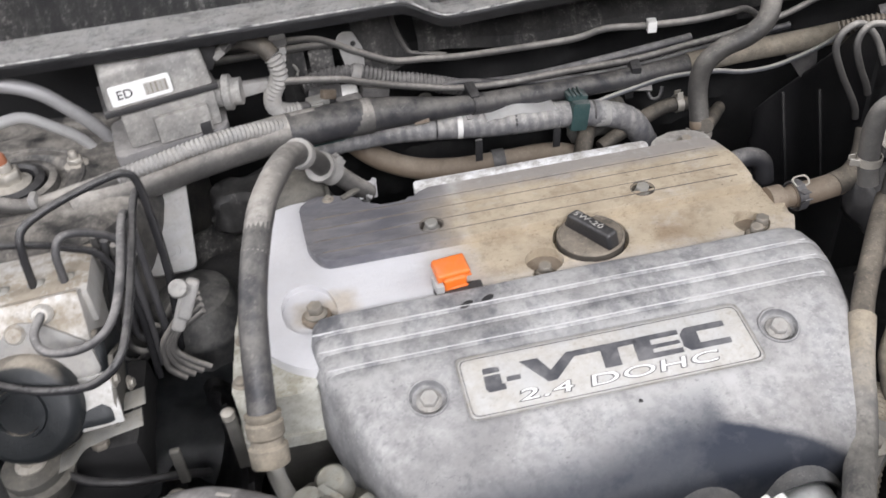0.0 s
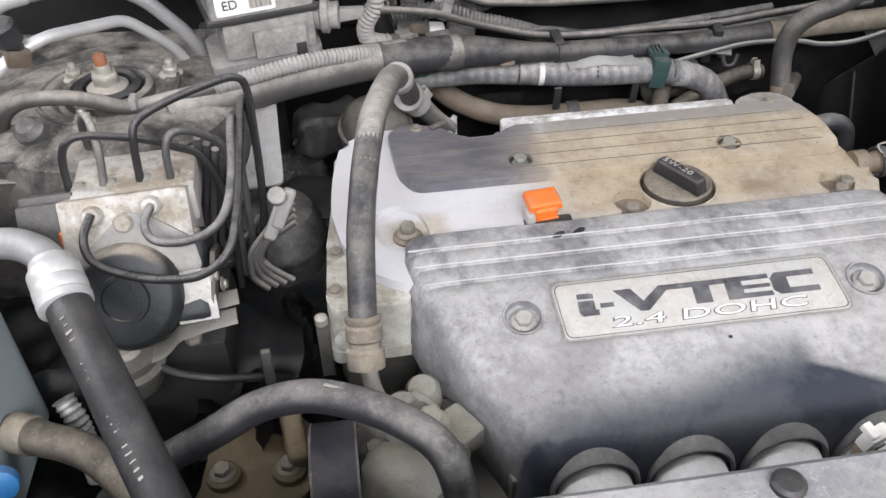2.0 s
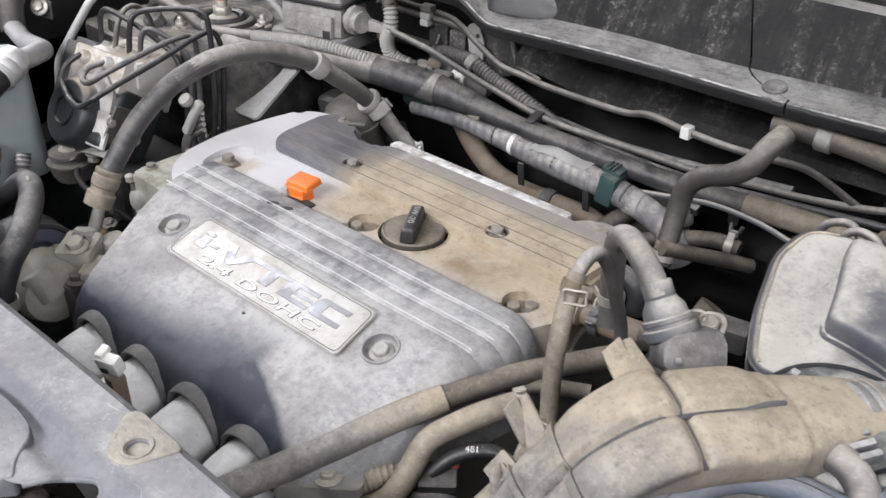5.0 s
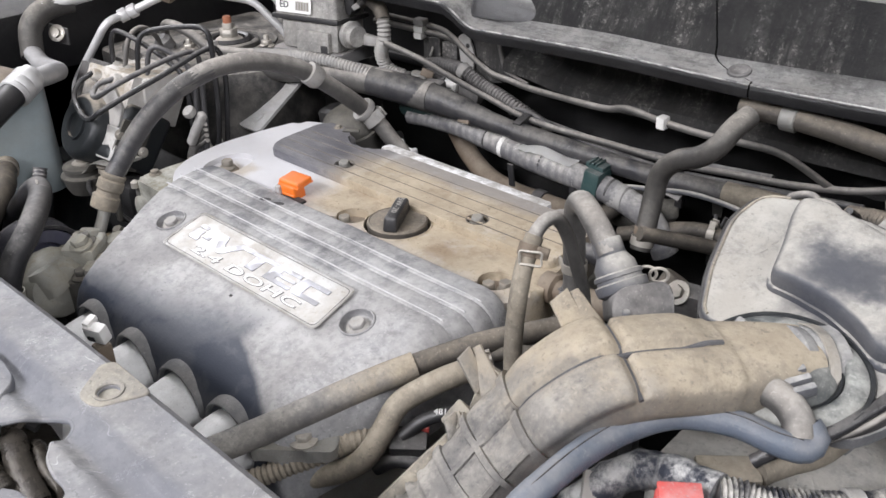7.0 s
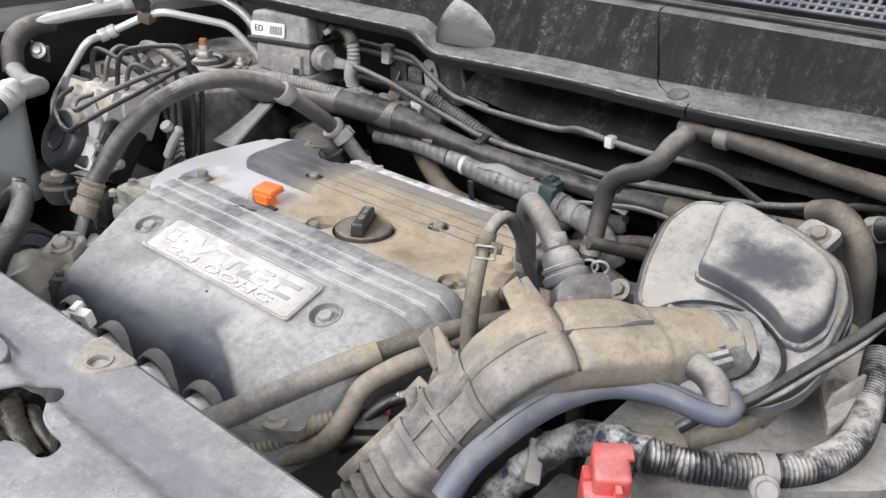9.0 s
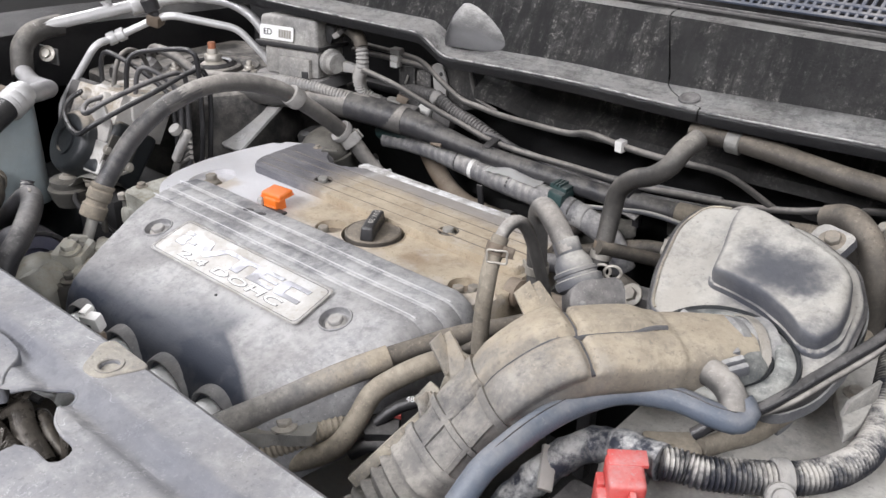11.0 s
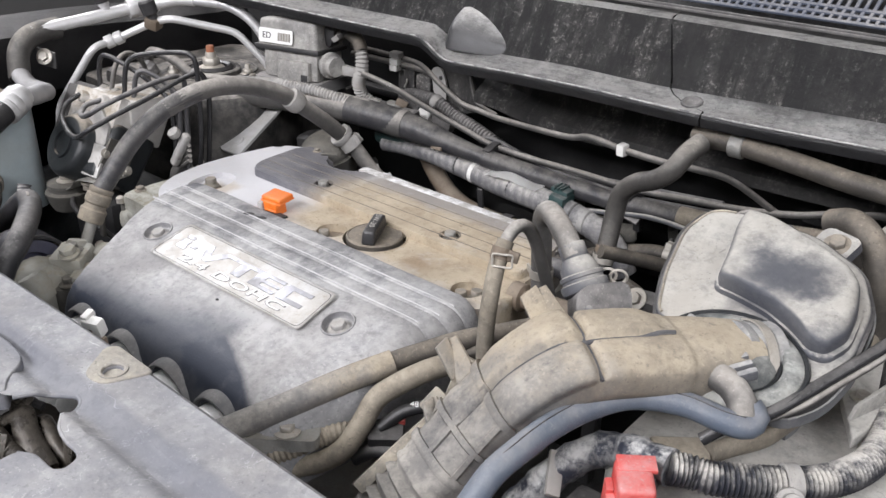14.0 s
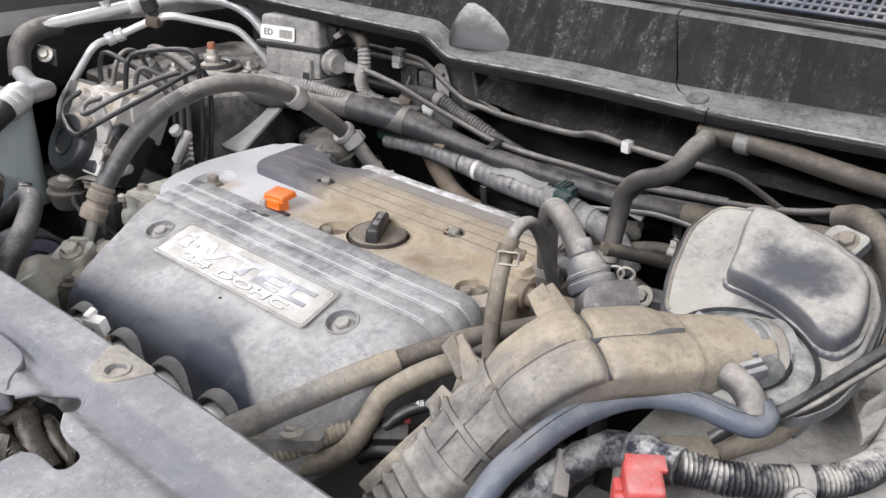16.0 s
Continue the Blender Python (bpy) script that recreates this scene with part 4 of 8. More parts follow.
part("hole_ring", lathe([(0.0092, 0.9676), (0.0088, 0.9690), (0.0072, 0.9690), (0.0065, 0.9684), (0.0060, 0.9640), (0.001, 0.9636)], Matrix.Translation((0.1544, -0.2050, 0)), 28, cap=False), "pad", panel, "rimmed bolt hole")
part("rubber_stop", lathe([(0.009, 0.965), (0.009, 0.968), (0.007, 0.970), (0.003, 0.9705)], Matrix.Translation((-0.040, -0.203, 0)), 24), "rubber_clean", panel, "black rubber bonnet stop")

latch = thing("bonnet_latch", (0.13, -0.27, 0.90), "grimy steel bonnet latch in the panel opening", "latch")
part("latch_plate", prism(rounded([(0.09, -0.335), (0.17, -0.335), (0.185, -0.235), (0.10, -0.225)], 0.01), 0.925, 0.931, bevel=0.001), "latch_black", latch)
part("striker_lever", hose([(0.104, -0.268, 0.930), (0.120, -0.256, 0.944), (0.132, -0.254, 0.950), (0.148, -0.259, 0.945), (0.172, -0.262, 0.936)], 0.0058, 10, flat=(1.3, 0.7)), "latch_black", latch)
part("hook", hose([(0.128, -0.247, 0.938), (0.142, -0.245, 0.946), (0.158, -0.249, 0.943), (0.172, -0.248, 0.934)], 0.0042, 10), "latch_black", latch)
part("spring", hose([(0.118, -0.268, 0.942), (0.158, -0.270, 0.942)], 0.0045, 10, wave=0.0012, pitch=0.0035), "latch_black", latch)
part("latch_cheek", plate4([(0.098, -0.300, 0.932), (0.150, -0.278, 0.932), (0.146, -0.268, 0.952), (0.104, -0.286, 0.950)], 0.003), "latch_black", latch)
part("latch_cheek", plate4([(0.150, -0.250, 0.930), (0.184, -0.254, 0.930), (0.178, -0.246, 0.948), (0.158, -0.240, 0.950)], 0.003), "latch_black", latch)
part("release_cable", hose([(0.118, -0.236, 0.940), (0.100, -0.245, 0.945), (0.090, -0.262, 0.940), (0.088, -0.285, 0.92)], 0.0028, 8), "rubber_clean", latch)
part("rivet", lathe([(0.005, 0.930), (0.005, 0.934), (0.003, 0.9355)], Matrix.Translation((0.166, -0.268, 0)), 14), "zinc", latch)
part("pivot", hexbolt((0.118, -0.248, 0.951), (0.2, -0.3, 1), 0.0050, 0.005), "latch_black", latch)

# ---- engine ----
block = thing("engine_block", (0.0, 0.12, 0.45), "dusty cast aluminium engine block below the covers", "engine")
part("cylinder_head", rbox((0.44, 0.19, 0.16), Matrix.Translation((-0.02, 0.155, 0.785)), 0.012), "cast", block)
part("crankcase", rbox((0.46, 0.26, 0.28), Matrix.Translation((-0.02, 0.10, 0.56)), 0.02), "cast", block)
# timing case at the belt end
case = rounded([(-0.266, 0.040), (-0.206, 0.040), (-0.205, 0.12), (-0.21, 0.25), (-0.256, 0.25), (-0.262, 0.17), (-0.267, 0.125), (-0.271, 0.052)], 0.006)
part("timing_case", rough(prism(case, 0.842, 0.889, bevel=0.004, seg=3), 0.0016, 70, 3), "case_tan", block, "pale cast timing case under greenish dust")
part("case_flange", rough(prism([(-0.235 + (x + 0.235) * 1.08, y - 0.003 if y < 0.1 else y) for x, y in case], 0.836, 0.847, bevel=0.002), 0.0012, 80), "case_tan", block, "cast flange lip")
part("lower_case", prism([(x * 0.97 - 0.004, y + 0.012) for x, y in case], 0.60, 0.838, bevel=0.002), "cast_dark", block)
for x, y in ((-0.2610, 0.108), (-0.2635, 0.062)):
    part("case_bolt", hexbolt((x, y, 0.8885), (0, 0, 1), 0.0050, 0.0050, 1.4), "bolt_tan", block)
part("case_boss", rough(lathe([(0.010, -0.02), (0.010, 0.004), (0.007, 0.006), (0.003, 0.006)], aim((-0.258, 0.038, 0.862), (0, -1, 0.15)), 20), 0.001, 90), "case_tan", block)
bm = lathe([(0.018, 0), (0.018, 0.030), (0.014, 0.034), (0.006, 0.034)], aim((-0.245, -0.02, 0.80), (0, -1, 0.3)), 20)
part("boss", rbox((0.05, 0.035, 0.05), Matrix.Translation((-0.235, -0.030, 0.80)), 0.008, 2, bm), "cast_dark", block)
part("mount_arm", prism(rounded([(-0.262, -0.075), (-0.185, -0.085), (-0.180, -0.02), (-0.255, -0.015)], 0.010), 0.78, 0.845, bevel=0.006), "cast_dark", block)
for x, y, z in ((-0.213, -0.050, 0.868), (-0.190, -0.070, 0.846), (-0.245, -0.060, 0.846), (-0.222, -0.020, 0.846)):
    part("arm_bolt", hexbolt((x, y, z), (0, -0.1, 1), 0.0065, 0.009), "cast_dark", block)

pump = thing("steering_pump", (-0.225, -0.07, 0.80), "dusty cast steering pump beside the engine cover", "pump")
bm = lathe([(0.028, -0.03), (0.032, -0.024), (0.032, 0.012), (0.026, 0.024), (0.012, 0.026)], aim((-0.222, -0.085, 0.832), (0.9, -0.2, 0.1)), 28)
bm = rbox((0.034, 0.036, 0.040), Matrix.Translation((-0.215, -0.050, 0.850)) @ pose(0, 0, 0, 6, 0, 36), 0.004, 2, bm)
part("pump_body", rough(bm, 0.0018, 70), "pump_cast", pump)
part("boss", rough(lathe([(0.016, -0.02), (0.016, 0.004), (0.014, 0.008), (0.006, 0.009)], aim((-0.2117, -0.0949, 0.852), (-0.3, -0.3, 0.9)), 22), 0.0010, 90), "pump_cast", pump, "round cast boss")
part("plug", hexbolt((-0.206, -0.058, 0.870), (0.1, -0.2, 1), 0.0085, 0.009, 1.3), "pump_cast", pump)
part("port", rough(lathe([(0.012, -0.014), (0.012, 0.002), (0.009, 0.006), (0.006, 0.006)], aim((-0.224, -0.040, 0.868), (-0.1, 0.3, 1)), 18), 0.0010, 110), "pump_cast", pump)
part("pulley", lathe([(0.040, -0.010), (0.043, -0.010), (0.043, -0.006), (0.039, -0.004), (0.039, 0.006), (0.043, 0.008), (0.043, 0.012), (0.030, 0.012), (0.026, 0.002), (0.010, 0.002)], aim((-0.272, -0.078, 0.830), (1, 0, 0)), 40), "pulley_blue", pump, "dull steel belt pulley")

belt = thing("drive_belt", (-0.272, -0.06, 0.60), "black ribbed drive belt at the engine's end", "belt")
BELT = [(-0.022, -0.30), (-0.044, -0.10)] + [(0.0455 * math.cos(a), 0.0455 * math.sin(a)) for a in (math.pi - math.pi * k / 22 for k in range(23))] + [(0.044, -0.10), (0.022, -0.30)]


def belt_strip(x0, x1, lift, thick):
    own = bmesh.new()
    rings = [[own.verts.new((x, -0.078 + y * k, 0.830 + z * (k if z > 0 else 1.0))) for x, k in ((x0, 1 + lift), (x1, 1 + lift), (x1, 1 + lift + thick), (x0, 1 + lift + thick))] for y, z in BELT]
    for a, b in zip(rings, rings[1:]):
        for i in range(4):
            own.faces.new((a[i], a[(i + 1) % 4], b[(i + 1) % 4], b[i]))
    bmesh.ops.recalc_face_normals(own, faces=own.faces)
    return own


part("belt_run", belt_strip(-0.2865, -0.2575, 0.0, 0.07), "belt", belt)
for x in (-0.2872, -0.2568):
    part("belt_edge", belt_strip(x - 0.0008, x + 0.0008, 0.0, 0.08), "rubber", belt, "worn belt edge")
bc_ = thing("tensioner_bracket", (-0.325, -0.01, 0.74), "oily brown cast bracket beside the belt", "bracket")
part("casting", rough(prism(rounded([(-0.385, -0.050), (-0.300, -0.055), (-0.292, 0.030), (-0.330, 0.050), (-0.372, 0.020)], 0.014, 4), 0.74, 0.785, bevel=0.008, seg=3), 0.003, 50, 3), "brown_cast", bc_)
part("web", rbox((0.016, 0.05, 0.035), Matrix.Translation((-0.308, 0.0, 0.795)) @ pose(0, 0, 0, 12, 8, 10), 0.006, 3), "brown_cast", bc_)
for x, y in ((-0.312, -0.022), (-0.362, -0.020)):
    part("boss", lathe([(0.014, 0.78), (0.013, 0.790), (0.010, 0.792), (0.004, 0.792)], Matrix.Translation((x, y, 0)), 20), "brown_cast", bc_)
    part("bolt", hexbolt((x, y, 0.791), (0, 0, 1), 0.007, 0.008, 1.4), "bolt_tan", bc_)
dk = thing("dipstick_tube", (-0.275, 0.045, 0.80), "dusty flat steel lug behind the radiator hose", "lug")
part("lug_plate", rbox((0.010, 0.005, 0.060), Matrix.Translation((-0.276, 0.045, 0.848)) @ pose(0, 0, 0, -4), 0.002, 3), "cast_dark", dk)
part("lug_tip", lathe([(0.005, 0), (0.005, 0.006), (0.002, 0.008)], Matrix.Translation((-0.276, 0.043, 0.876)), 14), "zinc", dk)
part("lug_plate", rbox((0.008, 0.005, 0.036), Matrix.Translation((-0.322, 0.040, 0.838)) @ pose(0, 0, 0, -4), 0.002, 3), "cast_dark", dk)
hb = thing("pump_flange", (-0.19, -0.06, 0.82), "pale cast flange beside the steering pump", "flange")
part("flange_block", rough(rbox((0.026, 0.030, 0.024), Matrix.Translation((-0.186, -0.052, 0.846)) @ pose(0, 0, 0, 8, 0, 34), 0.004, 2), 0.0016, 80), "pump_cast", hb)
part("flange_neck", lathe([(0.013, 0), (0.013, 0.02), (0.010, 0.024), (0.004, 0.024)], aim((-0.205, -0.018, 0.842), (-0.1, -0.2, 1)), 18), "pump_cast", hb)


# valve cover
vc = thing("valve_cover", (0.0, 0.16, 0.855), "silver valve cover, pale at one end, tan with dirt elsewhere", "valve cover")
outline = rounded([(-0.208, 0.050), (0.150, 0.050), (0.190, 0.085), (0.212, 0.128), (0.200, 0.160), (0.198, 0.205), (0.190, 0.252), (-0.100, 0.250), (-0.108, 0.238), (-0.140, 0.238), (-0.150, 0.258), (-0.192, 0.272), (-0.222, 0.270), (-0.250, 0.254), (-0.259, 0.205), (-0.263, 0.150), (-0.254, 0.100), (-0.236, 0.070)], 0.018, 5)
vbody = part("cover_body", prism(outline, 0.855, 0.8985, bevel=0.007, seg=4), "valve_cover", vc)
part("gasket_flange", prism([(x * 1.02, 0.15 + (y - 0.15) * 1.04) for x, y in outline], 0.846, 0.857, bevel=0.002), "cast", vc)
plate = rounded([(-0.202, 0.188), (-0.190, 0.165), (0.194, 0.163), (0.196, 0.205), (0.186, 0.246), (-0.092, 0.246), (-0.104, 0.232), (-0.142, 0.232), (-0.152, 0.252), (-0.188, 0.266), (-0.206, 0.254)], 0.010, 5)
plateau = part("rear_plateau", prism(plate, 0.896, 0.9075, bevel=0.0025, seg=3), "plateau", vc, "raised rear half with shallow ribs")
# dark strips paint the shade of shallow grooves; no groove is cut
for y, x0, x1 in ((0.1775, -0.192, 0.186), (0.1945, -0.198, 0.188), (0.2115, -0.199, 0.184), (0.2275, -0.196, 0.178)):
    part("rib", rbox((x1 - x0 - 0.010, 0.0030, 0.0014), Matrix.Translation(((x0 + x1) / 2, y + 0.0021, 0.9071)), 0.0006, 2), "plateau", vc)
    part("groove", rbox((x1 - x0 - 0.006, 0.0013, 0.0010), Matrix.Translation(((x0 + x1) / 2, y, 0.9073)), 0.0003, 1), "groove", vc, "dark strip painted as a groove's shade")
part("rear_hook", rbox((0.020, 0.006, 0.003), Matrix.Translation((-0.157, 0.256, 0.9088)) @ pose(0, 0, 0, 8, 0, 32), 0.0012, 2), "cast_dark", vc, "grimy hook tab")
part("hook_screw", hexbolt((-0.178, 0.255, 0.9070), (0, 0, 1), 0.0035, 0.004), "bolt_tan", vc)
part("rear_rim", prism(rounded([(-0.098, 0.246), (0.128, 0.246), (0.128, 0.258), (-0.098, 0.260)], 0.003), 0.885, 0.9070, bevel=0.0015), "bare_rim", vc, "bare bright rear rim")
for i in range(16):
    if i % 5 != 4:
        part("cast_mark", rbox((0.0044, 0.0018, 0.0010), Matrix.Translation((-0.056 + 0.0068 * i, 0.2525 + 0.0006 * (i % 3), 0.9071)) @ pose(0, 0, 0, 0, 0, 23 * (i % 4)), 0.0004, 1), "bare_rim", vc)
lug = prism(rounded([(0.128, 0.232), (0.190, 0.226), (0.190, 0.262), (0.165, 0.274), (0.135, 0.262)], 0.008), 0.880, 0.9025, bevel=0.002)
part("lug", lug, "hose_grey", vc)
part("lug_bolt", hexbolt((0.166, 0.249, 0.9020), (0, 0, 1), 0.0052, 0.006), "bolt_tan", vc)
for x, y, z in ((-0.093, 0.188, 0.9070), (0.097, 0.183, 0.9070)):
    carve(plateau, pillar(x, y, 0.9015, 0.93, 0.0098, 32))
    # dark lining puts the shade round the bolt into the seat's colour
    part("bolt_seat", lathe([(0.0112, 0.9066), (0.0108, 0.9080), (0.0099, 0.9078), (0.0096, 0.9018), (0.001, 0.9016)], Matrix.Translation((x, y, 0)), 32, cap=False), "groove", vc, "sunken bolt seat, its shade put into a dark colour")
    part("cover_bolt", hexbolt((x, y, z - 0.0050), (0, 0, 1), 0.0060, 0.0090, 1.3, turn=25), "cast", vc)
for x, y, r in ((-0.010, 0.1240, 0.0160), (0.170, 0.121, 0.0150)):
    well = pillar(x, y, 0.8890, 0.92, r)
    carve(vbody, pillar(x - 0.004, y - 0.018, 0.8890, 0.92, 0.0105, 32))
    carve(vbody, well)
    part("well_floor", rough(lathe([(r + 0.002, 0.8870), (r + 0.001, 0.8893), (r * 0.6, 0.8902), (0.001, 0.8898)], Matrix.Translation((x, y, 0)), 34), 0.0012, 140), "brown", vc, "darker brown floor of the coil pocket")
for x, y, z in ((-0.012, 0.115, 0.8905), (0.170, 0.112, 0.8905), (0.180, 0.122, 0.8905)):
    part("coil_bolt", hexbolt((x, y, z), (0, 0, 1), 0.0058, 0.0105, 1.4, turn=35), "bolt_tan", vc)
carve(vbody, prism(rounded([(-0.214, 0.090), (-0.186, 0.094), (-0.183, 0.116), (-0.190, 0.140), (-0.204, 0.152), (-0.222, 0.148), (-0.230, 0.128), (-0.226, 0.104)], 0.012, 4), 0.8925, 0.93, bevel=0.0))
part("bolt_collar", lathe([(0.0125, 0.8915), (0.0122, 0.8945), (0.0105, 0.8958), (0.001, 0.8958)], Matrix.Translation((-0.2015, 0.114, 0)), 26), "brown", vc, "brown caked bolt seat")
part("corner_bolt", hexbolt((-0.2015, 0.115, 0.8950), (0, 0, 1), 0.0066, 0.0105, 1.4, turn=15), "bolt_tan", vc)
carve(vbody, pillar(0.035, 0.140, 0.8860, 0.93, 0.0318, 56))
part("cap_bezel", lathe([(0.0335, 0.8960), (0.0331, 0.8992), (0.0324, 0.8996), (0.0318, 0.8990), (0.0317, 0.8860)], Matrix.Translation((0.035, 0.140, 0)), 56, cap=False), "valve_cover", vc)
part("breather_nipple", lathe([(0.013, 0), (0.013, 0.012), (0.009, 0.014), (0.009, 0.030), (0.0105, 0.034), (0.008, 0.040), (0.003, 0.040)], aim((0.200, 0.150, 0.893), (1, 0.0, 0.05)), 20), "brown", vc, "brown breather nipple")

cap = thing("oil_filler_cap", (0.035, 0.140, 0.902), "black oil filler cap with dusty disc and bar handle", "oil cap")
part("disc", lathe([(0.0262, 0.884), (0.0280, 0.889), (0.0290, 0.8985), (0.0286, 0.9020), (0.0270, 0.9034), (0.0262, 0.9026), (0.004, 0.9030)], Matrix.Translation((0.035, 0.140, 0)), 48), "rubber_tan", cap, "black disc under tan dust")
hm = Matrix.Translation((0.0355, 0.139, 0.9098)) @ pose(0, 0, 0, 0, 0, -60)
part("handle", rbox((0.052, 0.0140, 0.014), hm, 0.003, 3, taper=0.86), "rubber_clean", cap, "black bar handle")
writing("oil_grade", "5W-20", 0.0080, hm @ pose(-0.004, 0, 0.0071), "label_grey", cap, 1.25, label="pale printed letters", depth=0.0002, spacing=1.12)

plug = thing("sensor_connector", (-0.090, 0.120, 0.893), "orange plastic connector plugged beside the engine cover", "connector")
part("housing", rbox((0.0195, 0.0160, 0.025), Matrix.Translation((-0.0885, 0.1155, 0.9005)) @ pose(0, 0, 0, 6, 0, 6), 0.003, 3), "orange", plug)
part("lid", rbox((0.0275, 0.0215, 0.0062), Matrix.Translation((-0.0890, 0.1195, 0.9140)) @ pose(0, 0, 0, 5, 0, 6), 0.0026, 3), "orange", plug)
part("lid_rim", rbox((0.0283, 0.0222, 0.0016), Matrix.Translation((-0.0890, 0.1194, 0.9116)) @ pose(0, 0, 0, 5, 0, 6), 0.0006, 2), "orange", plug)
part("socket", rbox((0.007, 0.016, 0.018), Matrix.Translation((-0.1015, 0.1120, 0.9005)) @ pose(0, 0, 0, 5, 0, 6), 0.002), "plate_bare", plug, "pale socket cheek")
part("lock_bar", rbox((0.016, 0.0018, 0.0022), Matrix.Translation((-0.0855, 0.1070, 0.9030)) @ pose(0, 0, 0, 5, 0, 6), 0.0006, 1), "orange", plug)

part("base", rbox((0.040, 0.012, 0.008), Matrix.Translation((-0.086, 0.108, 0.897)), 0.002), "plastic", plug, "black socket under the connector")

# engine cover
ec = thing("engine_cover", (0.0, 0.0, 0.80), "dark plastic engine cover under pale dust, badge on top", "engine cover")
PROFILE = [(0.0985, 0.880), (0.0995, 0.900), (0.0980, 0.9065), (0.0940, 0.9085), (0.0760, 0.9088), (0.0742, 0.9076), (0.0725, 0.9086), (0.0570, 0.9082), (0.0552, 0.9070), (0.0535, 0.9080),
           (0.0375, 0.9076), (0.0357, 0.9064), (0.0340, 0.9072), (0.0200, 0.9055), (0.0, 0.9010), (-0.020, 0.8955), (-0.050, 0.8885), (-0.074, 0.8830), (-0.088, 0.8785), (-0.0965, 0.8700), (-0.1015, 0.858), (-0.1040, 0.840), (-0.1050, 0.815), (-0.1055, 0.800)]


def lerp_table(table, v):
    table = sorted(table)
    for (a, p), (b, q) in zip(table, table[1:]):
        if v <= b:
            return p + (q - p) * max(0.0, (v - a)) / (b - a)
    return table[-1][1]


LEFT = [(-0.108, -0.138), (-0.09, -0.142), (-0.05, -0.163), (0.0, -0.186), (0.05, -0.203), (0.075, -0.207), (0.1, -0.204)]
RIGHT = [(-0.108, 0.150), (-0.09, 0.156), (-0.045, 0.176), (0.0, 0.190), (0.065, 0.204), (0.09, 0.202), (0.1, 0.196)]


def cover_height(y):
    return lerp_table([(-p[0] * -1, p[1]) for p in PROFILE[3:19]], y)


bm = bmesh.new()
rows = []
for y, z in PROFILE:
    xl, xr = lerp_table(LEFT, y), lerp_table(RIGHT, y)
    drop = max(0.2, min(1.0, (z - 0.79) / 0.07))
    row = [(xl - 0.011, z - 0.070 * drop), (xl - 0.008, z - 0.040 * drop), (xl - 0.004, z - 0.018 * drop), (xl + 0.0005, z - 0.0065 * drop), (xl + 0.006, z - 0.0015)]
    inner = [(xl + 0.018 + (xr - xl - 0.036) * i / 24, z) for i in range(25)]
    row += inner + [(xr - 0.010, z - 0.0015), (xr - 0.001, z - 0.007 * drop), (xr + 0.006, z - 0.018 * drop), (xr + 0.012, z - 0.040 * drop), (xr + 0.016, z - 0.070 * drop)]
    rows.append([bm.verts.new((x, y, h + 0.0010 * noise.noise(Vector((x * 14, y * 14, 0))))) for x, h in row])
for a, b in zip(rows, rows[1:]):
    for i in range(len(a) - 1):
        bm.faces.new((a[i], b[i], b[i + 1], a[i + 1]))
bmesh.ops.recalc_face_normals(bm, faces=bm.faces)
if sum(f.normal.z for f in bm.faces) < 0:
    bmesh.ops.reverse_faces(bm, faces=bm.faces)
bmesh.ops.solidify(bm, geom=list(bm.faces), thickness=0.003)
part("cover_shell", bm, "cover", ec, sharp=50)

# pale strips carry the ridges' highlights in their colour
for y, z in ((0.0772, 0.9086), (0.0582, 0.9081), (0.0387, 0.9074)):
    xl, xr = lerp_table(LEFT, y) + 0.006, lerp_table(RIGHT, y) - 0.014
    part("ridge", hose([(xl, y, z - 0.0016), (xl + 0.004, y, z - 0.0006), (xl + 0.010, y, z + 0.0001), (0, y, z + 0.0002), (xr - 0.012, y, z + 0.0001), (xr, y, z - 0.0014)], 0.00068, 6, 0.004), "ridge", ec, "thin ridge, its highlight put into a pale colour")
BADGE = Matrix.Translation((0.0012, -0.0008, 0.9027)) @ pose(0, 0, 0, 14.0, 0, 0)


def badge_outline(grow):
    return rounded([(-0.1050 - grow, -0.0245 - grow), (0.1075 + grow, -0.0245 - grow), (0.1045 + grow, 0.0230 + grow), (-0.1062 - grow, 0.0230 + grow)], 0.006, 5)


def badge_ring(outer, inner, z, thick):
    ring = bmesh.new()
    va, vb = [[ring.verts.new((x, y, z)) for x, y in badge_outline(g)] for g in (outer, inner)]
    for i in range(len(va)):
        ring.faces.new((va[i], va[(i + 1) % len(va)], vb[(i + 1) % len(va)], vb[i]))
    bmesh.ops.solidify(ring, geom=list(ring.faces), thickness=thick)
    bmesh.ops.transform(ring, matrix=BADGE, verts=ring.verts)
    return ring


badge = part("badge", prism(badge_outline(0.0), -0.001, 0.0009, BADGE, 0.0003), "badge", ec, "worn silver badge with dark emblem")
part("badge_rim", badge_ring(0.0016, 0.0002, 0.0009, 0.0014), "badge", badge)
part("badge_line", badge_ring(-0.0010, -0.0016, 0.0011, 0.0003), "emblem_edge", badge, "fine dark border line")


def stroke(points):
    """One flat emblem stroke, slanted a little like the rest."""
    return prism([(x + 0.05 * y, y) for x, y in points], 0.0008, 0.0014, BADGE, 0.0001, 1)


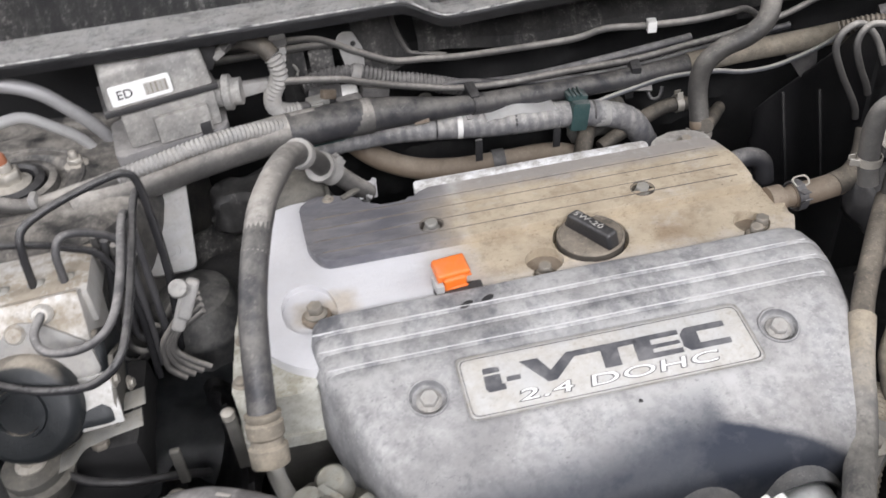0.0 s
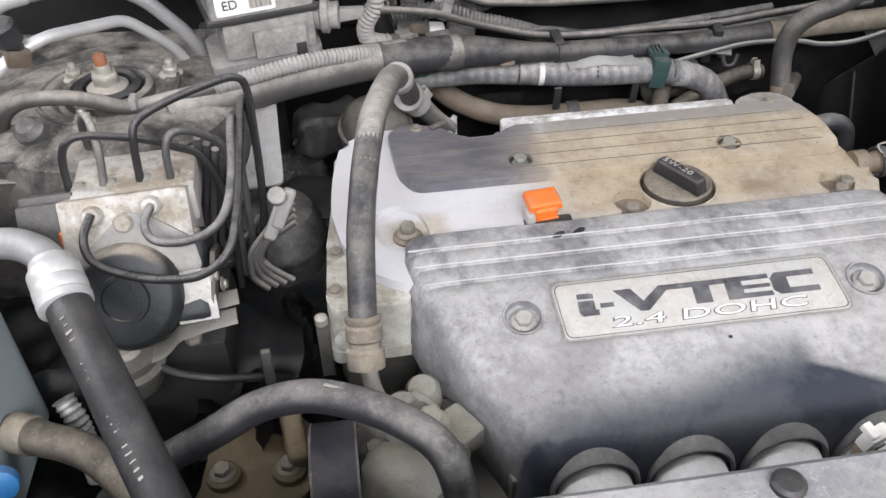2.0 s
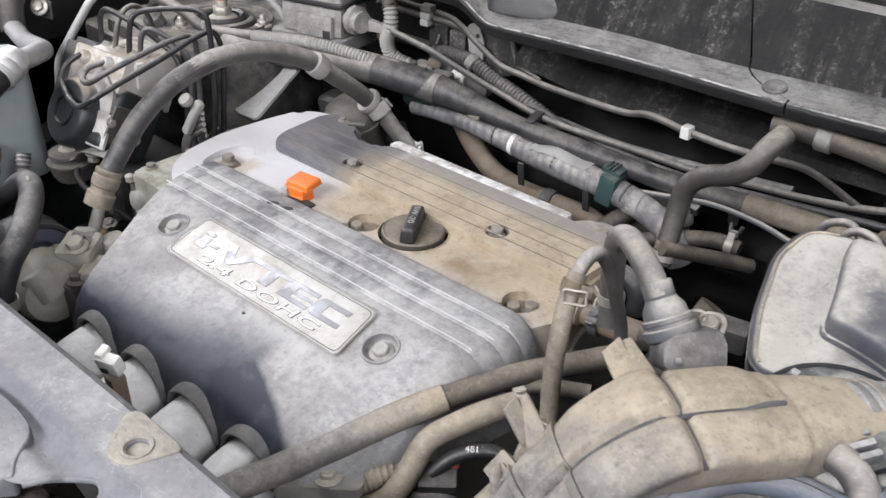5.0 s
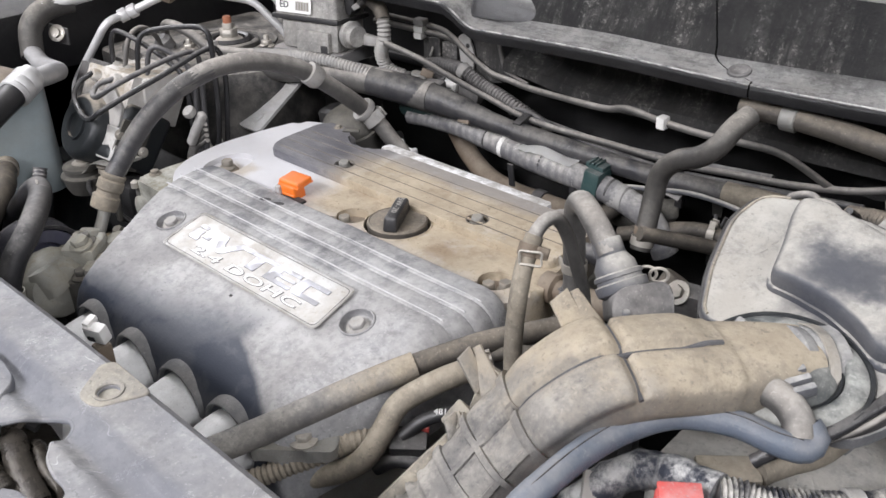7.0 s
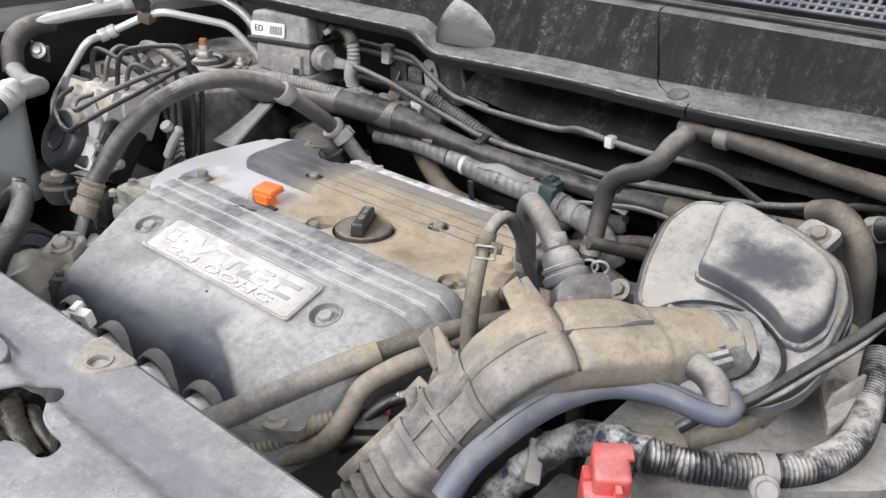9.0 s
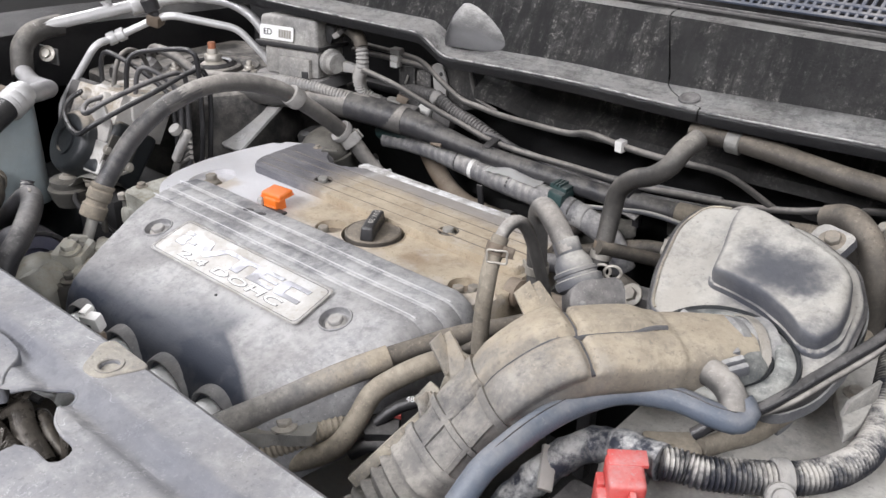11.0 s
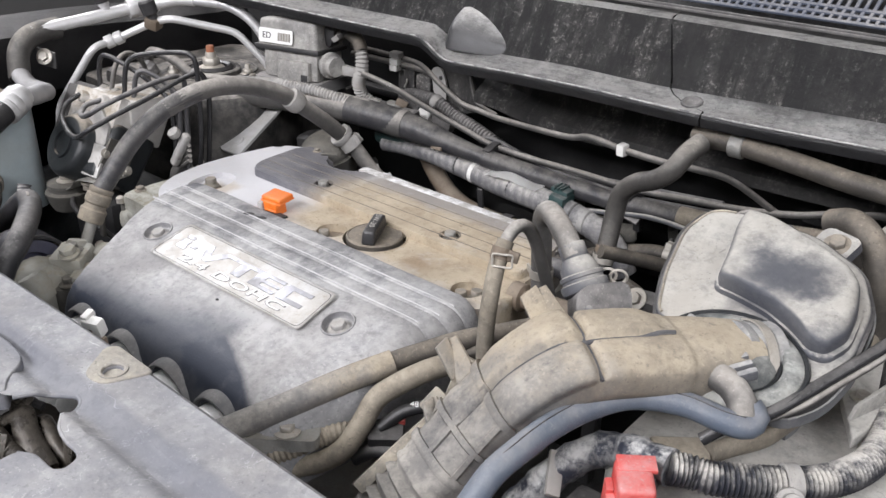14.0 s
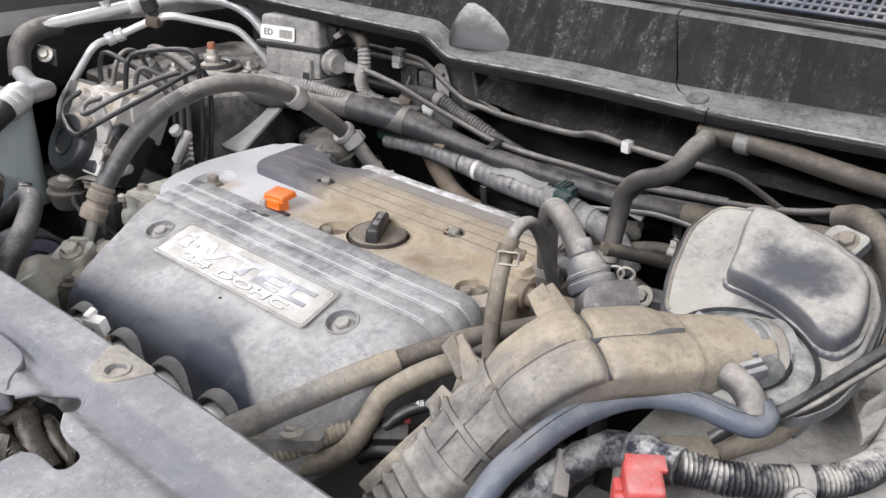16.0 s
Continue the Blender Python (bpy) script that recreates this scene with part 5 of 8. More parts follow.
TOP, FOOT = 0.0122, -0.0068
STROKES = [
    [(-0.0905, FOOT + 0.003), (-0.0885, FOOT), (-0.0760, FOOT), (-0.0760, FOOT + 0.0045), (-0.0785, FOOT + 0.0045), (-0.0785, 0.0060), (-0.0905, 0.0060)],
    [(-0.0905, 0.0078), (-0.0785, 0.0078), (-0.0785, 0.0112), (-0.0812, TOP), (-0.0905, TOP)],
    [(-0.0745, -0.0012), (-0.0645, -0.0012), (-0.0645, 0.0026), (-0.0745, 0.0026)],
    [(-0.0630, TOP), (-0.0462, FOOT - 0.0008), (-0.0395, FOOT - 0.0008), (-0.0235, 0.0078), (-0.0040, 0.0078), (-0.0040, FOOT), (0.0085, FOOT), (0.0085, 0.0078), (0.0225, 0.0078), (0.0225, TOP), (-0.0290, TOP), (-0.0425, 0.0005), (-0.0500, TOP)],
    [(0.0205, FOOT), (0.0545, FOOT), (0.0545, FOOT + 0.0040), (0.0330, FOOT + 0.0040), (0.0330, 0.0008), (0.0540, 0.0008), (0.0540, 0.0038), (0.0330, 0.0038), (0.0330, TOP - 0.0040), (0.0545, TOP - 0.0040), (0.0545, TOP), (0.0235, TOP), (0.0205, TOP - 0.002)],
    [(0.0600, FOOT), (0.0905, FOOT), (0.0905, FOOT + 0.0046), (0.0680, FOOT + 0.0046), (0.0680, TOP - 0.0046), (0.0895, TOP - 0.0046), (0.0895, TOP), (0.0600, TOP), (0.0555, TOP - 0.0045), (0.0555, FOOT + 0.0045)],
]
for pts in STROKES:
    area = sum(a[0] * b[1] - b[0] * a[1] for a, b in zip(pts, pts[1:] + pts[:1]))
    part("emblem_stroke", stroke(pts if area > 0 else pts[::-1]), "emblem", badge)
writing("engine_size_edge", "2.4 DOHC", 0.0122, BADGE @ pose(0.0030, -0.0146, 0.0010), "emblem_edge", badge, 2.55, 0.10, 0.0002, "fine dark letter edge", 1.06, 0.00042)
writing("engine_size", "2.4 DOHC", 0.0122, BADGE @ pose(0.0030, -0.0146, 0.0013), "label", badge, 2.55, 0.10, 0.0003, "white printed letters", 1.06)

shell = [o for o in ec.children if o.name.startswith("cover_shell")][0]
for x in (-0.130, 0.131):
    m = Matrix.Translation((x, 0.0, 0.9017)) @ pose(0, 0, 0, 14.0, 0, 0)
    carve(shell, pillar(0, 0, -0.02, 0.02, 0.0136, 40, m))
    part("bolt_recess", lathe([(0.0150, -0.0012), (0.0149, 0.0000), (0.0142, 0.0007), (0.0134, 0.0002), (0.0130, -0.0045), (0.0120, -0.0058), (0.001, -0.0060)], m, 40, cap=False), "cover", ec, "round sunken recess round the bolt")
    part("fixing_bolt", hexbolt(m @ Vector((0.0005, -0.0004, -0.0060)), m.to_3x3() @ Vector((0, 0, 1)), 0.0068, 0.0066, 1.40, turn=20), "plate_pale", ec, "dusty fixing bolt")
for x, y in ((-0.085, 0.0785), (-0.068, 0.0805)):
    part("small_hole", lathe([(0.0042, 0.9087), (0.0038, 0.9093), (0.001, 0.9091)], Matrix.Translation((x, y, 0)) @ pose(0, 0, 0, 0, 0, 30) @ Matrix.Diagonal((1.5, 0.7, 1, 1)), 12), "ink", ec, "dark oily mark")
part("oil_speck", lathe([(0.0016, 0.0), (0.0012, 0.0008), (0.0004, 0.0010)], Matrix.Translation((0.0132, -0.0342, cover_height(-0.0342))), 10), "ink", ec, "small dark speck")
RUNNERS = (-0.100, -0.033, 0.034, 0.101)
for x in RUNNERS:
    n = 22
    bm = bmesh.new()
    rings = []
    for r, dy in ((0.0278, 0.012), (0.0278, -0.0025), (0.0284, -0.0040), (0.0300, -0.0042), (0.0312, -0.0030), (0.0345, 0.010), (0.036, 0.016)):
        rings.append([bm.verts.new((x + r * math.cos(math.pi * i / n), -0.103 + dy, 0.836 + r * math.sin(math.pi * i / n))) for i in range(n + 1)])
    for a, b in zip(rings, rings[1:]):
        for i in range(n):
            bm.faces.new((a[i], a[i + 1], b[i + 1], b[i]))
    bmesh.ops.recalc_face_normals(bm, faces=bm.faces)
    part("arch", bm, "arch", ec, "rounded arch over an intake runner")

manifold = thing("intake_manifold", (0.0, -0.13, 0.72), "cast aluminium intake runners under the engine cover", "intake manifold")
for x in RUNNERS:
    part("runner", hose([(x, -0.06, 0.830), (x, -0.105, 0.832), (x, -0.135, 0.822), (x, -0.150, 0.795), (x, -0.150, 0.74)], 0.0265, 28), "runner", manifold, "bright cast runner")
part("plenum", rbox((0.30, 0.06, 0.09), Matrix.Translation((0, -0.15, 0.71)), 0.02, 3), "cast", manifold)
part("flange", rbox((0.31, 0.012, 0.05), Matrix.Translation((0, -0.085, 0.81)), 0.004), "cast", manifold)

tie = thing("white_clip", (0.043, -0.160, 0.905), "white plastic harness clip on an intake runner", "clip")
part("clip_foot", rbox((0.011, 0.011, 0.066), Matrix.Translation((0.040, -0.158, 0.889)), 0.002), "brown", tie)
own = rbox((0.016, 0.009, 0.014), Matrix.Translation((0.040, -0.159, 0.932)) @ pose(0, 0, 0, 14, 0, 20), 0.002)
part("clip_head", rbox((0.006, 0.010, 0.005), Matrix.Translation((0.035, -0.160, 0.9395)) @ pose(0, 0, 0, 14, 0, 20), 0.0012, 2, own), "white", tie)
part("clip_slot", rbox((0.006, 0.001, 0.004), Matrix.Translation((0.0415, -0.1645, 0.930)) @ pose(0, 0, 0, 14, 0, 20), 0.0003, 1), "ink", tie)

# ---- hoses and lines across the bay ----
ps = thing("steering_hose", (-0.22, 0.12, 0.88), "arched black steering hose with dusty crimped fitting", "hose")
STEER = [(-0.2445, 0.000, 0.903), (-0.2435, 0.012, 0.918), (-0.2390, 0.047, 0.958), (-0.231, 0.086, 0.986), (-0.222, 0.125, 1.000), (-0.209, 0.168, 1.001), (-0.199, 0.212, 0.987), (-0.192, 0.240, 0.969)]
part("hose_run", hose(STEER[:5], 0.0102, 18), "hose_worn", ps, "rubbed dark length of the hose")
part("dusty_run", hose(STEER[3:], 0.01025, 18), "hose_grey", ps)
part("hose_tail", hose([(-0.192, 0.238, 0.970), (-0.186, 0.260, 0.952), (-0.181, 0.284, 0.931), (-0.177, 0.302, 0.912), (-0.166, 0.311, 0.897), (-0.153, 0.318, 0.878), (-0.138, 0.327, 0.858)], 0.0098, 16), "hose_grey", ps)
for k in range(3):
    part("foil_end", rbox((0.024, 0.016 + 0.002 * k, 0.006), Matrix.Translation((-0.143 + 0.003 * k, 0.322 + 0.003 * k, 0.868 - 0.005 * k)) @ pose(0, 0, 0, 25 + 40 * k, 50 - 30 * k, 30 * k), 0.0018), "bright", ps, "crumpled bright foil end")
part("crimp", lathe([(0.010, -0.020), (0.0135, -0.019), (0.0140, -0.006), (0.0118, -0.004), (0.0115, 0.0), (0.0132, 0.002), (0.0134, 0.011), (0.0116, 0.013), (0.0130, 0.015), (0.0130, 0.018), (0.0104, 0.019)], aim((-0.2445, -0.002, 0.897), (0.03, 0.5, 0.86)), 22), "water_tan", ps, "dusty crimped end fitting")
part("end_pipe", hose([(-0.2445, -0.006, 0.888), (-0.242, -0.018, 0.866), (-0.232, -0.034, 0.850), (-0.222, -0.045, 0.852)], 0.0062, 12), "cast", ps)
part("top_clamp", lathe([(0.0100, -0.009), (0.0128, -0.008), (0.0134, -0.004), (0.0134, 0.005), (0.0122, 0.008), (0.0100, 0.009)], aim((-0.193, 0.236, 0.972), (0.15, 0.75, -0.65)), 24), "plate_pale", ps, "dusty clamp collar")
part("lower_clamp", band((-0.173, 0.306, 0.907), (0.45, 0.35, -0.75), 0.0104, 0.014, 0.0030, turn=20), "plate_pale", ps, "pinched spring clamp")
part("washer", lathe([(0.009, -0.003), (0.0145, -0.004), (0.0155, 0.0), (0.0145, 0.004), (0.009, 0.003)], aim((-0.180, 0.298, 0.917), (0.25, 0.7, -0.7)), 24), "plate_pale", ps)


sd = thing("sensor_housing", (-0.214, 0.304, 0.85), "dusty grey rounded housing behind the valve cover", "housing")
part("dome", rough(lathe([(0.034, -0.05), (0.034, 0.004), (0.031, 0.014), (0.024, 0.021), (0.014, 0.0245), (0.003, 0.025)], aim((-0.214, 0.304, 0.884), (0.05, -0.25, 1)), 36), 0.0012, 60), "cast_dark", sd)
part("collar", lathe([(0.034, 0.000), (0.0375, 0.001), (0.0375, 0.005), (0.034, 0.006)], aim((-0.214, 0.304, 0.880), (0.05, -0.25, 1)), 36), "cast_dark", sd)
bh = thing("heater_hose", (-0.05, 0.34, 0.90), "thick grey-black hose behind the engine", "hose")
HEATER = [(-0.400, 0.268, 0.936), (-0.374, 0.280, 0.938), (-0.29, 0.309, 0.941), (-0.205, 0.337, 0.938), (-0.123, 0.356, 0.930), (-0.050, 0.372, 0.915), (0.000, 0.384, 0.905)]
part("hose_run", hose(HEATER[:5], 0.0180, 22, 0.006), "hose_grey", bh)
part("dark_run", hose(HEATER[3:], 0.0181, 22, 0.006, shape=lambda s: 1.0 - 0.46 * step01(s, 0.25, 1.0)), "hose_worn", bh, "cleaner dark length of the hose")
part("pipe_run", hose([(-0.015, 0.380, 0.908), (0.062, 0.394, 0.899), (0.154, 0.404, 0.893), (0.249, 0.404, 0.898)], 0.0112, 18, 0.006), "hose_worn", bh, "dark pipe end")
part("dusty_run", hose([(0.235, 0.404, 0.898), (0.290, 0.402, 0.902), (0.344, 0.400, 0.904), (0.44, 0.395, 0.910)], 0.0120, 18, 0.006), "water_tan", bh, "tan dusty length")
part("hanger", plate4([(0.352, 0.408, 0.888), (0.392, 0.408, 0.886), (0.396, 0.410, 0.862), (0.378, 0.410, 0.852)], 0.003), "plastic_dust", bh, "folded hanger plate")

cable = thing("control_cable", (0.0, 0.40, 0.91), "thin grey control cable with printed marks", "cable")
part("cable_run", hose([(-0.208, 0.362, 0.9790), (-0.1866, 0.352, 0.9825), (-0.1475, 0.357, 0.974), (-0.1267, 0.369, 0.9615), (-0.0934, 0.386, 0.9427), (-0.0609, 0.398, 0.9283), (-0.0301, 0.402, 0.919), (0.022, 0.397, 0.917), (0.102, 0.407, 0.913), (0.175, 0.413, 0.910), (0.236, 0.415, 0.915), (0.294, 0.415, 0.921), (0.349, 0.416, 0.931), (0.399, 0.417, 0.947), (0.46, 0.40, 0.965)], 0.0036, 12), "hose_grey", cable)
writing("print_mark", "000", 0.0062, Matrix.Translation((-0.153, 0.3535, 0.9775)) @ pose(0, 0, 0, 48, 14, 12), "label", cable, 1.2, label="pale printed zeros", depth=0.0002)
line2 = thing("vacuum_line", (0.05, 0.41, 0.90), "thin dark line under the control cable", "pipe")
part("line_run", hose([(-0.045, 0.410, 0.915), (-0.02, 0.406, 0.922), (0.06, 0.410, 0.905), (0.16, 0.418, 0.897), (0.26, 0.420, 0.905), (0.36, 0.42, 0.915)], 0.0040, 10), "rubber", line2)

for x, y, z, turn in ((-0.012, 0.394, 0.908, 5), (0.175, 0.413, 0.897, -8)):
    br = thing("pipe_bracket", (x, y, z - 0.02), "black folded steel bracket clamping the lines", "bracket", "pipe brackets")
    m = Matrix.Translation((x, y, z)) @ pose(0, 0, 0, 0, 0, turn)
    part("strap", rbox((0.011, 0.026, 0.016), m @ pose(0, -0.004, 0.006, 12), 0.002), "plastic", br)
    part("tongue", rbox((0.030, 0.016, 0.003), m @ pose(0.004, -0.012, -0.012, 35, 8), 0.001), "plastic_dust", br)
    part("stem", rbox((0.009, 0.006, 0.05), m @ pose(0, 0.012, -0.016), 0.001), "plastic", br)

cl = thing("brake_pipe", (0.05, 0.38, 0.96), "grey steel brake pipe along the bulkhead", "pipe")
part("pipe_run", hose([(-0.290, 0.425, 0.992), (-0.255, 0.425, 0.9918), (-0.2117, 0.425, 0.9914), (-0.1924, 0.425, 0.9909), (-0.165, 0.425, 0.9885), (-0.1447, 0.424, 0.9805), (-0.128, 0.423, 0.9711), (-0.0888, 0.421, 0.9530), (-0.055, 0.418, 0.950), (-0.016, 0.410, 0.950), (0.049, 0.396, 0.955), (0.100, 0.386, 0.960), (0.130, 0.378, 0.969), (0.174, 0.373, 0.967), (0.222, 0.366, 0.968), (0.260, 0.370, 0.968), (0.290, 0.392, 0.957), (0.33, 0.42, 0.925)], 0.0036, 12), "hose_grey", cl)
part("pipe_run", hose([(-0.290, 0.425, 0.981), (-0.250, 0.425, 0.982), (-0.210, 0.425, 0.982), (-0.1855, 0.425, 0.982), (-0.160, 0.424, 0.982), (-0.147, 0.428, 0.978)], 0.0040, 10), "hose_grey", cl)
part("white_clip", rbox((0.0095, 0.0105, 0.0125), Matrix.Translation((0.175, 0.370, 0.968)) @ pose(0, 0, 0, 5, 0, -8), 0.0015), "white", cl, "white plastic pipe clip")
for k, z in enumerate((0.9955, 0.9866, 0.978)):
    part("clip_half", rbox((0.017 - 0.002 * k, 0.012, 0.0085), Matrix.Translation((-0.1995 - 0.001 * k, 0.4195, z)) @ pose(0, 0, 0, 4, 0, 3), 0.0024), "plate_pale" if k == 0 else "white", cl, "dusty white pipe clip")


co = thing("wiring_harness", (0.02, 0.38, 0.87), "taped wiring harness with pale bands and green clip", "harness")
PATHC = [(-0.185, 0.382, 0.884), (-0.138, 0.380, 0.890), (-0.093, 0.383, 0.891), (-0.048, 0.384, 0.886), (-0.002, 0.382, 0.881), (0.045, 0.379, 0.879), (0.090, 0.379, 0.877), (0.134, 0.383, 0.866), (0.166, 0.388, 0.848), (0.186, 0.390, 0.815)]
part("harness_run", hose(PATHC, 0.0130, 18, 0.003, wave=0.00025, pitch=0.009, shape=lambda s: 0.75 + 0.35 * step01(s, 0.05, 0.3)), "tape", co)
for i, (p, w, mat) in enumerate((((-0.030, 0.383, 0.884), 0.007, "white"), ((0.008, 0.3815, 0.880), 0.016, "tape"), ((0.066, 0.379, 0.8785), 0.026, "plate_pale"), ((0.128, 0.382, 0.868), 0.018, "plate_pale"), ((0.118, 0.381, 0.872), 0.004, "plastic"), ((-0.055, 0.384, 0.887), 0.004, "plastic"), ((0.030, 0.3795, 0.8797), 0.004, "plastic"))):
    part("tape_band", lathe([(0.0132, -w / 2), (0.0142, -w / 2 + 0.001), (0.0142, w / 2 - 0.001), (0.0132, w / 2)], aim(p, (1, -0.04, -0.06)), 20), mat, co)
gc = part("green_clip", rbox((0.020, 0.030, 0.034), Matrix.Translation((0.099, 0.379, 0.878)) @ pose(0, 0, 0, 0, 8, 2), 0.004), "teal", co, "dark green plastic harness clip")
part("clip_top", rbox((0.022, 0.016, 0.006), Matrix.Translation((0.099, 0.381, 0.897)) @ pose(0, 0, 0, 0, 8, 2), 0.0015), "teal", gc)
for k in range(3):
    part("clip_rib", rbox((0.0022, 0.018, 0.004), Matrix.Translation((0.0935 + 0.0045 * k, 0.380, 0.901)), 0.0006, 1), "teal", gc)
part("branch", hose([(-0.20, 0.390, 0.892), (-0.17, 0.386, 0.896), (-0.13, 0.381, 0.893)], 0.011, 14, shape=lambda s: 1.1 - 0.3 * s), "teal", co, "dark green tape at the branch")
for x in (-0.012, 0.075):
    part("hanger", rbox((0.008, 0.003, 0.030), Matrix.Translation((x, 0.372, 0.856)) @ pose(0, 0, 0, 10), 0.001), "plastic", co)
tag = thing("paper_tag", (0.035, 0.388, 0.890), "crumpled white paper tag on the harness", "tag")
bm = bmesh.new()
g = [[bm.verts.new((-0.002 + 0.075 * i / 10, 0.364 + 0.024 * j / 4, 0.8935 + 0.009 * math.exp(-((i - 4) / 3.0) ** 2) * (1 - abs(j - 2) / 3) + 0.002 * noise.noise(Vector((i * 0.7, j * 0.9, 0))))) for j in range(5)] for i in range(11)]
for i in range(10):
    for j in range(4):
        bm.faces.new((g[i][j], g[i + 1][j], g[i + 1][j + 1], g[i][j + 1]))
bmesh.ops.solidify(bm, geom=list(bm.faces), thickness=0.0012)
part("sheet", bm, "label", tag)

lh = thing("coolant_hose", (0.0, 0.40, 0.80), "brown-sleeved coolant hose behind the valve cover", "hose")
part("hose_run", hose([(-0.150, 0.425, 0.870), (-0.120, 0.420, 0.840), (-0.079, 0.408, 0.824), (-0.031, 0.400, 0.819), (0.021, 0.397, 0.820), (0.080, 0.39, 0.822), (0.12, 0.375, 0.81)], 0.0125, 16), "brown", lh)
part("hose_band", band((0.014, 0.397, 0.820), (1, -0.05, 0.02), 0.0127, 0.014, 0.002, ears=False), "plastic", lh, "black band")
part("branch", hose([(0.12, 0.40, 0.85), (0.10, 0.36, 0.83), (0.09, 0.33, 0.80)], 0.010, 14), "rubber_tan", lh)
sh = thing("short_hose", (0.19, 0.36, 0.86), "short tan hose with spring clamp behind the engine", "hose")
part("hose_run", hose([(0.130, 0.385, 0.822), (0.160, 0.395, 0.832), (0.190, 0.402, 0.842), (0.215, 0.405, 0.848), (0.238, 0.406, 0.847)], 0.0085, 14), "rubber_tan", sh)
part("clamp", band((0.228, 0.405, 0.849), (1, 0.05, 0.0), 0.0088, 0.008), "zinc", sh)

pw = thing("pale_cable", (0.25, 0.40, 0.88), "thin pale cable sagging behind the engine", "cable")
part("cable_run", hose([(0.105, 0.392, 0.872), (0.150, 0.396, 0.880), (0.205, 0.392, 0.892), (0.256, 0.385, 0.8942), (0.291, 0.385, 0.8870), (0.325, 0.385, 0.8868), (0.357, 0.385, 0.8938), (0.389, 0.385, 0.9053), (0.424, 0.385, 0.9255)], 0.0028, 10), "airbox", pw)
for x, z in ((-0.072, 0.920),):
    ps2 = thing("pipe_strap", (x, 0.360, z - 0.02), "rusty folded strap on the rear pipe", "bracket", "pipe straps")
    part("strap", rbox((0.016, 0.004, 0.022), Matrix.Translation((x, 0.360 + 0.03 * (x > 0), z)) @ pose(0, 0, 0, -28, 0, 4), 0.0012), "fitting", ps2)

LOOPS = ([(0.372, 0.29, 0.865), (0.3683, 0.29, 0.8794), (0.3587, 0.29, 0.8975), (0.3465, 0.29, 0.9188), (0.3342, 0.29, 0.9457), (0.3336, 0.29, 0.9591), (0.3398, 0.29, 0.9691), (0.3555, 0.29, 0.9729), (0.370, 0.284, 0.958), (0.376, 0.270, 0.935)],
         [(0.376, 0.285, 0.895), (0.3718, 0.285, 0.9064), (0.3596, 0.285, 0.9306), (0.3515, 0.285, 0.9532), (0.3547, 0.285, 0.9673), (0.365, 0.285, 0.973), (0.3805, 0.280, 0.968), (0.388, 0.268, 0.945)])
hh = thing("heater_outlet_hose", (0.21, 0.31, 0.88), "dusty rubber heater hose bent towards the cowl", "hose")
part("hose_run", hose([(0.2055, 0.296, 0.868), (0.2050, 0.306, 0.895), (0.2045, 0.313, 0.920), (0.209, 0.314, 0.944), (0.225, 0.311, 0.961), (0.247, 0.306, 0.972), (0.263, 0.305, 0.986), (0.271, 0.314, 1.002), (0.276, 0.332, 1.010)], 0.0098, 18), "hose_dark", hh)
part("yellow_mark", lathe([(0.0100, -0.004), (0.0104, -0.003), (0.0104, 0.003), (0.0100, 0.004)], aim((0.2052, 0.302, 0.885), (0, 0.3, 1)), 20), "brown", hh)
part("end_clamp", band((0.2053, 0.299, 0.876), (0, 0.3, 1), 0.0102, 0.008, turn=200), "zinc", hh)
hh2 = thing("heater_inlet_hose", (0.36, 0.35, 0.98), "tan dusty heater hose under the cowl lip", "hose")
part("hose_run", hose([(0.258, 0.356, 1.006), (0.290, 0.354, 1.009), (0.330, 0.351, 1.008), (0.363, 0.348, 1.006), (0.404, 0.345, 1.003), (0.442, 0.342, 1.002), (0.50, 0.335, 1.000)], 0.0100, 18), "rubber_tan", hh2)
part("hose_band", lathe([(0.0104, -0.007), (0.0116, -0.006), (0.0116, 0.006), (0.0104, 0.007)], aim((0.303, 0.353, 1.008), (1, -0.05, 0)), 20), "cast", hh2, "pale metal band")
part("foot_stub", hose([(0.206, 0.290, 0.888), (0.214, 0.302, 0.8835), (0.232, 0.328, 0.8730), (0.248, 0.353, 0.8624), (0.262, 0.374, 0.853)], 0.0074, 16), "rubber_tan", hh, "tan branch at the foot")
for run in LOOPS:
    tr = thing("vacuum_hose", run[0], "thin pale vacuum hose looping beside the airbox", "hose", "pale vacuum hoses")
    part("hose_run", hose(run, 0.0034, 12), "hose_grey", tr)
# stands for the airbox's side wall, added as a separate sheet
sp = thing("airbox_side_wall", (0.38, 0.42, 0.70), "smooth dark plastic side wall of the airbox", "divider")
SP = Matrix(((0, 0, 1, 0.380), (1, 0, 0, 0), (0, 1, 0, 0), (0, 0, 0, 1)))
part("panel_sheet", prism(rounded([(0.290, 0.66), (0.515, 0.66), (0.515, 0.735), (0.470, 0.790), (0.3665, 0.898), (0.3266, 0.946), (0.290, 0.970)], 0.010), 0, 0.005, SP, 0.002), "body", sp)
part("rolled_rim", hose([(0.3825, 0.515, 0.737), (0.3825, 0.470, 0.790), (0.3825, 0.3665, 0.898), (0.3825, 0.3266, 0.946), (0.3825, 0.292, 0.969)], 0.0030, 8, 0.006), "plastic", sp, "rounded upper rim")
for y, z in ((0.420, 0.760), (0.350, 0.800)):
    part("stiffener", rbox((0.004, 0.006, 0.12), Matrix.Translation((0.379, y, z)) @ pose(0, 0, 0, -20), 0.0015), "body", sp)
el = thing("breather_elbow", (0.215, 0.21, 0.88), "black rubber breather elbow at the valve cover", "hose")
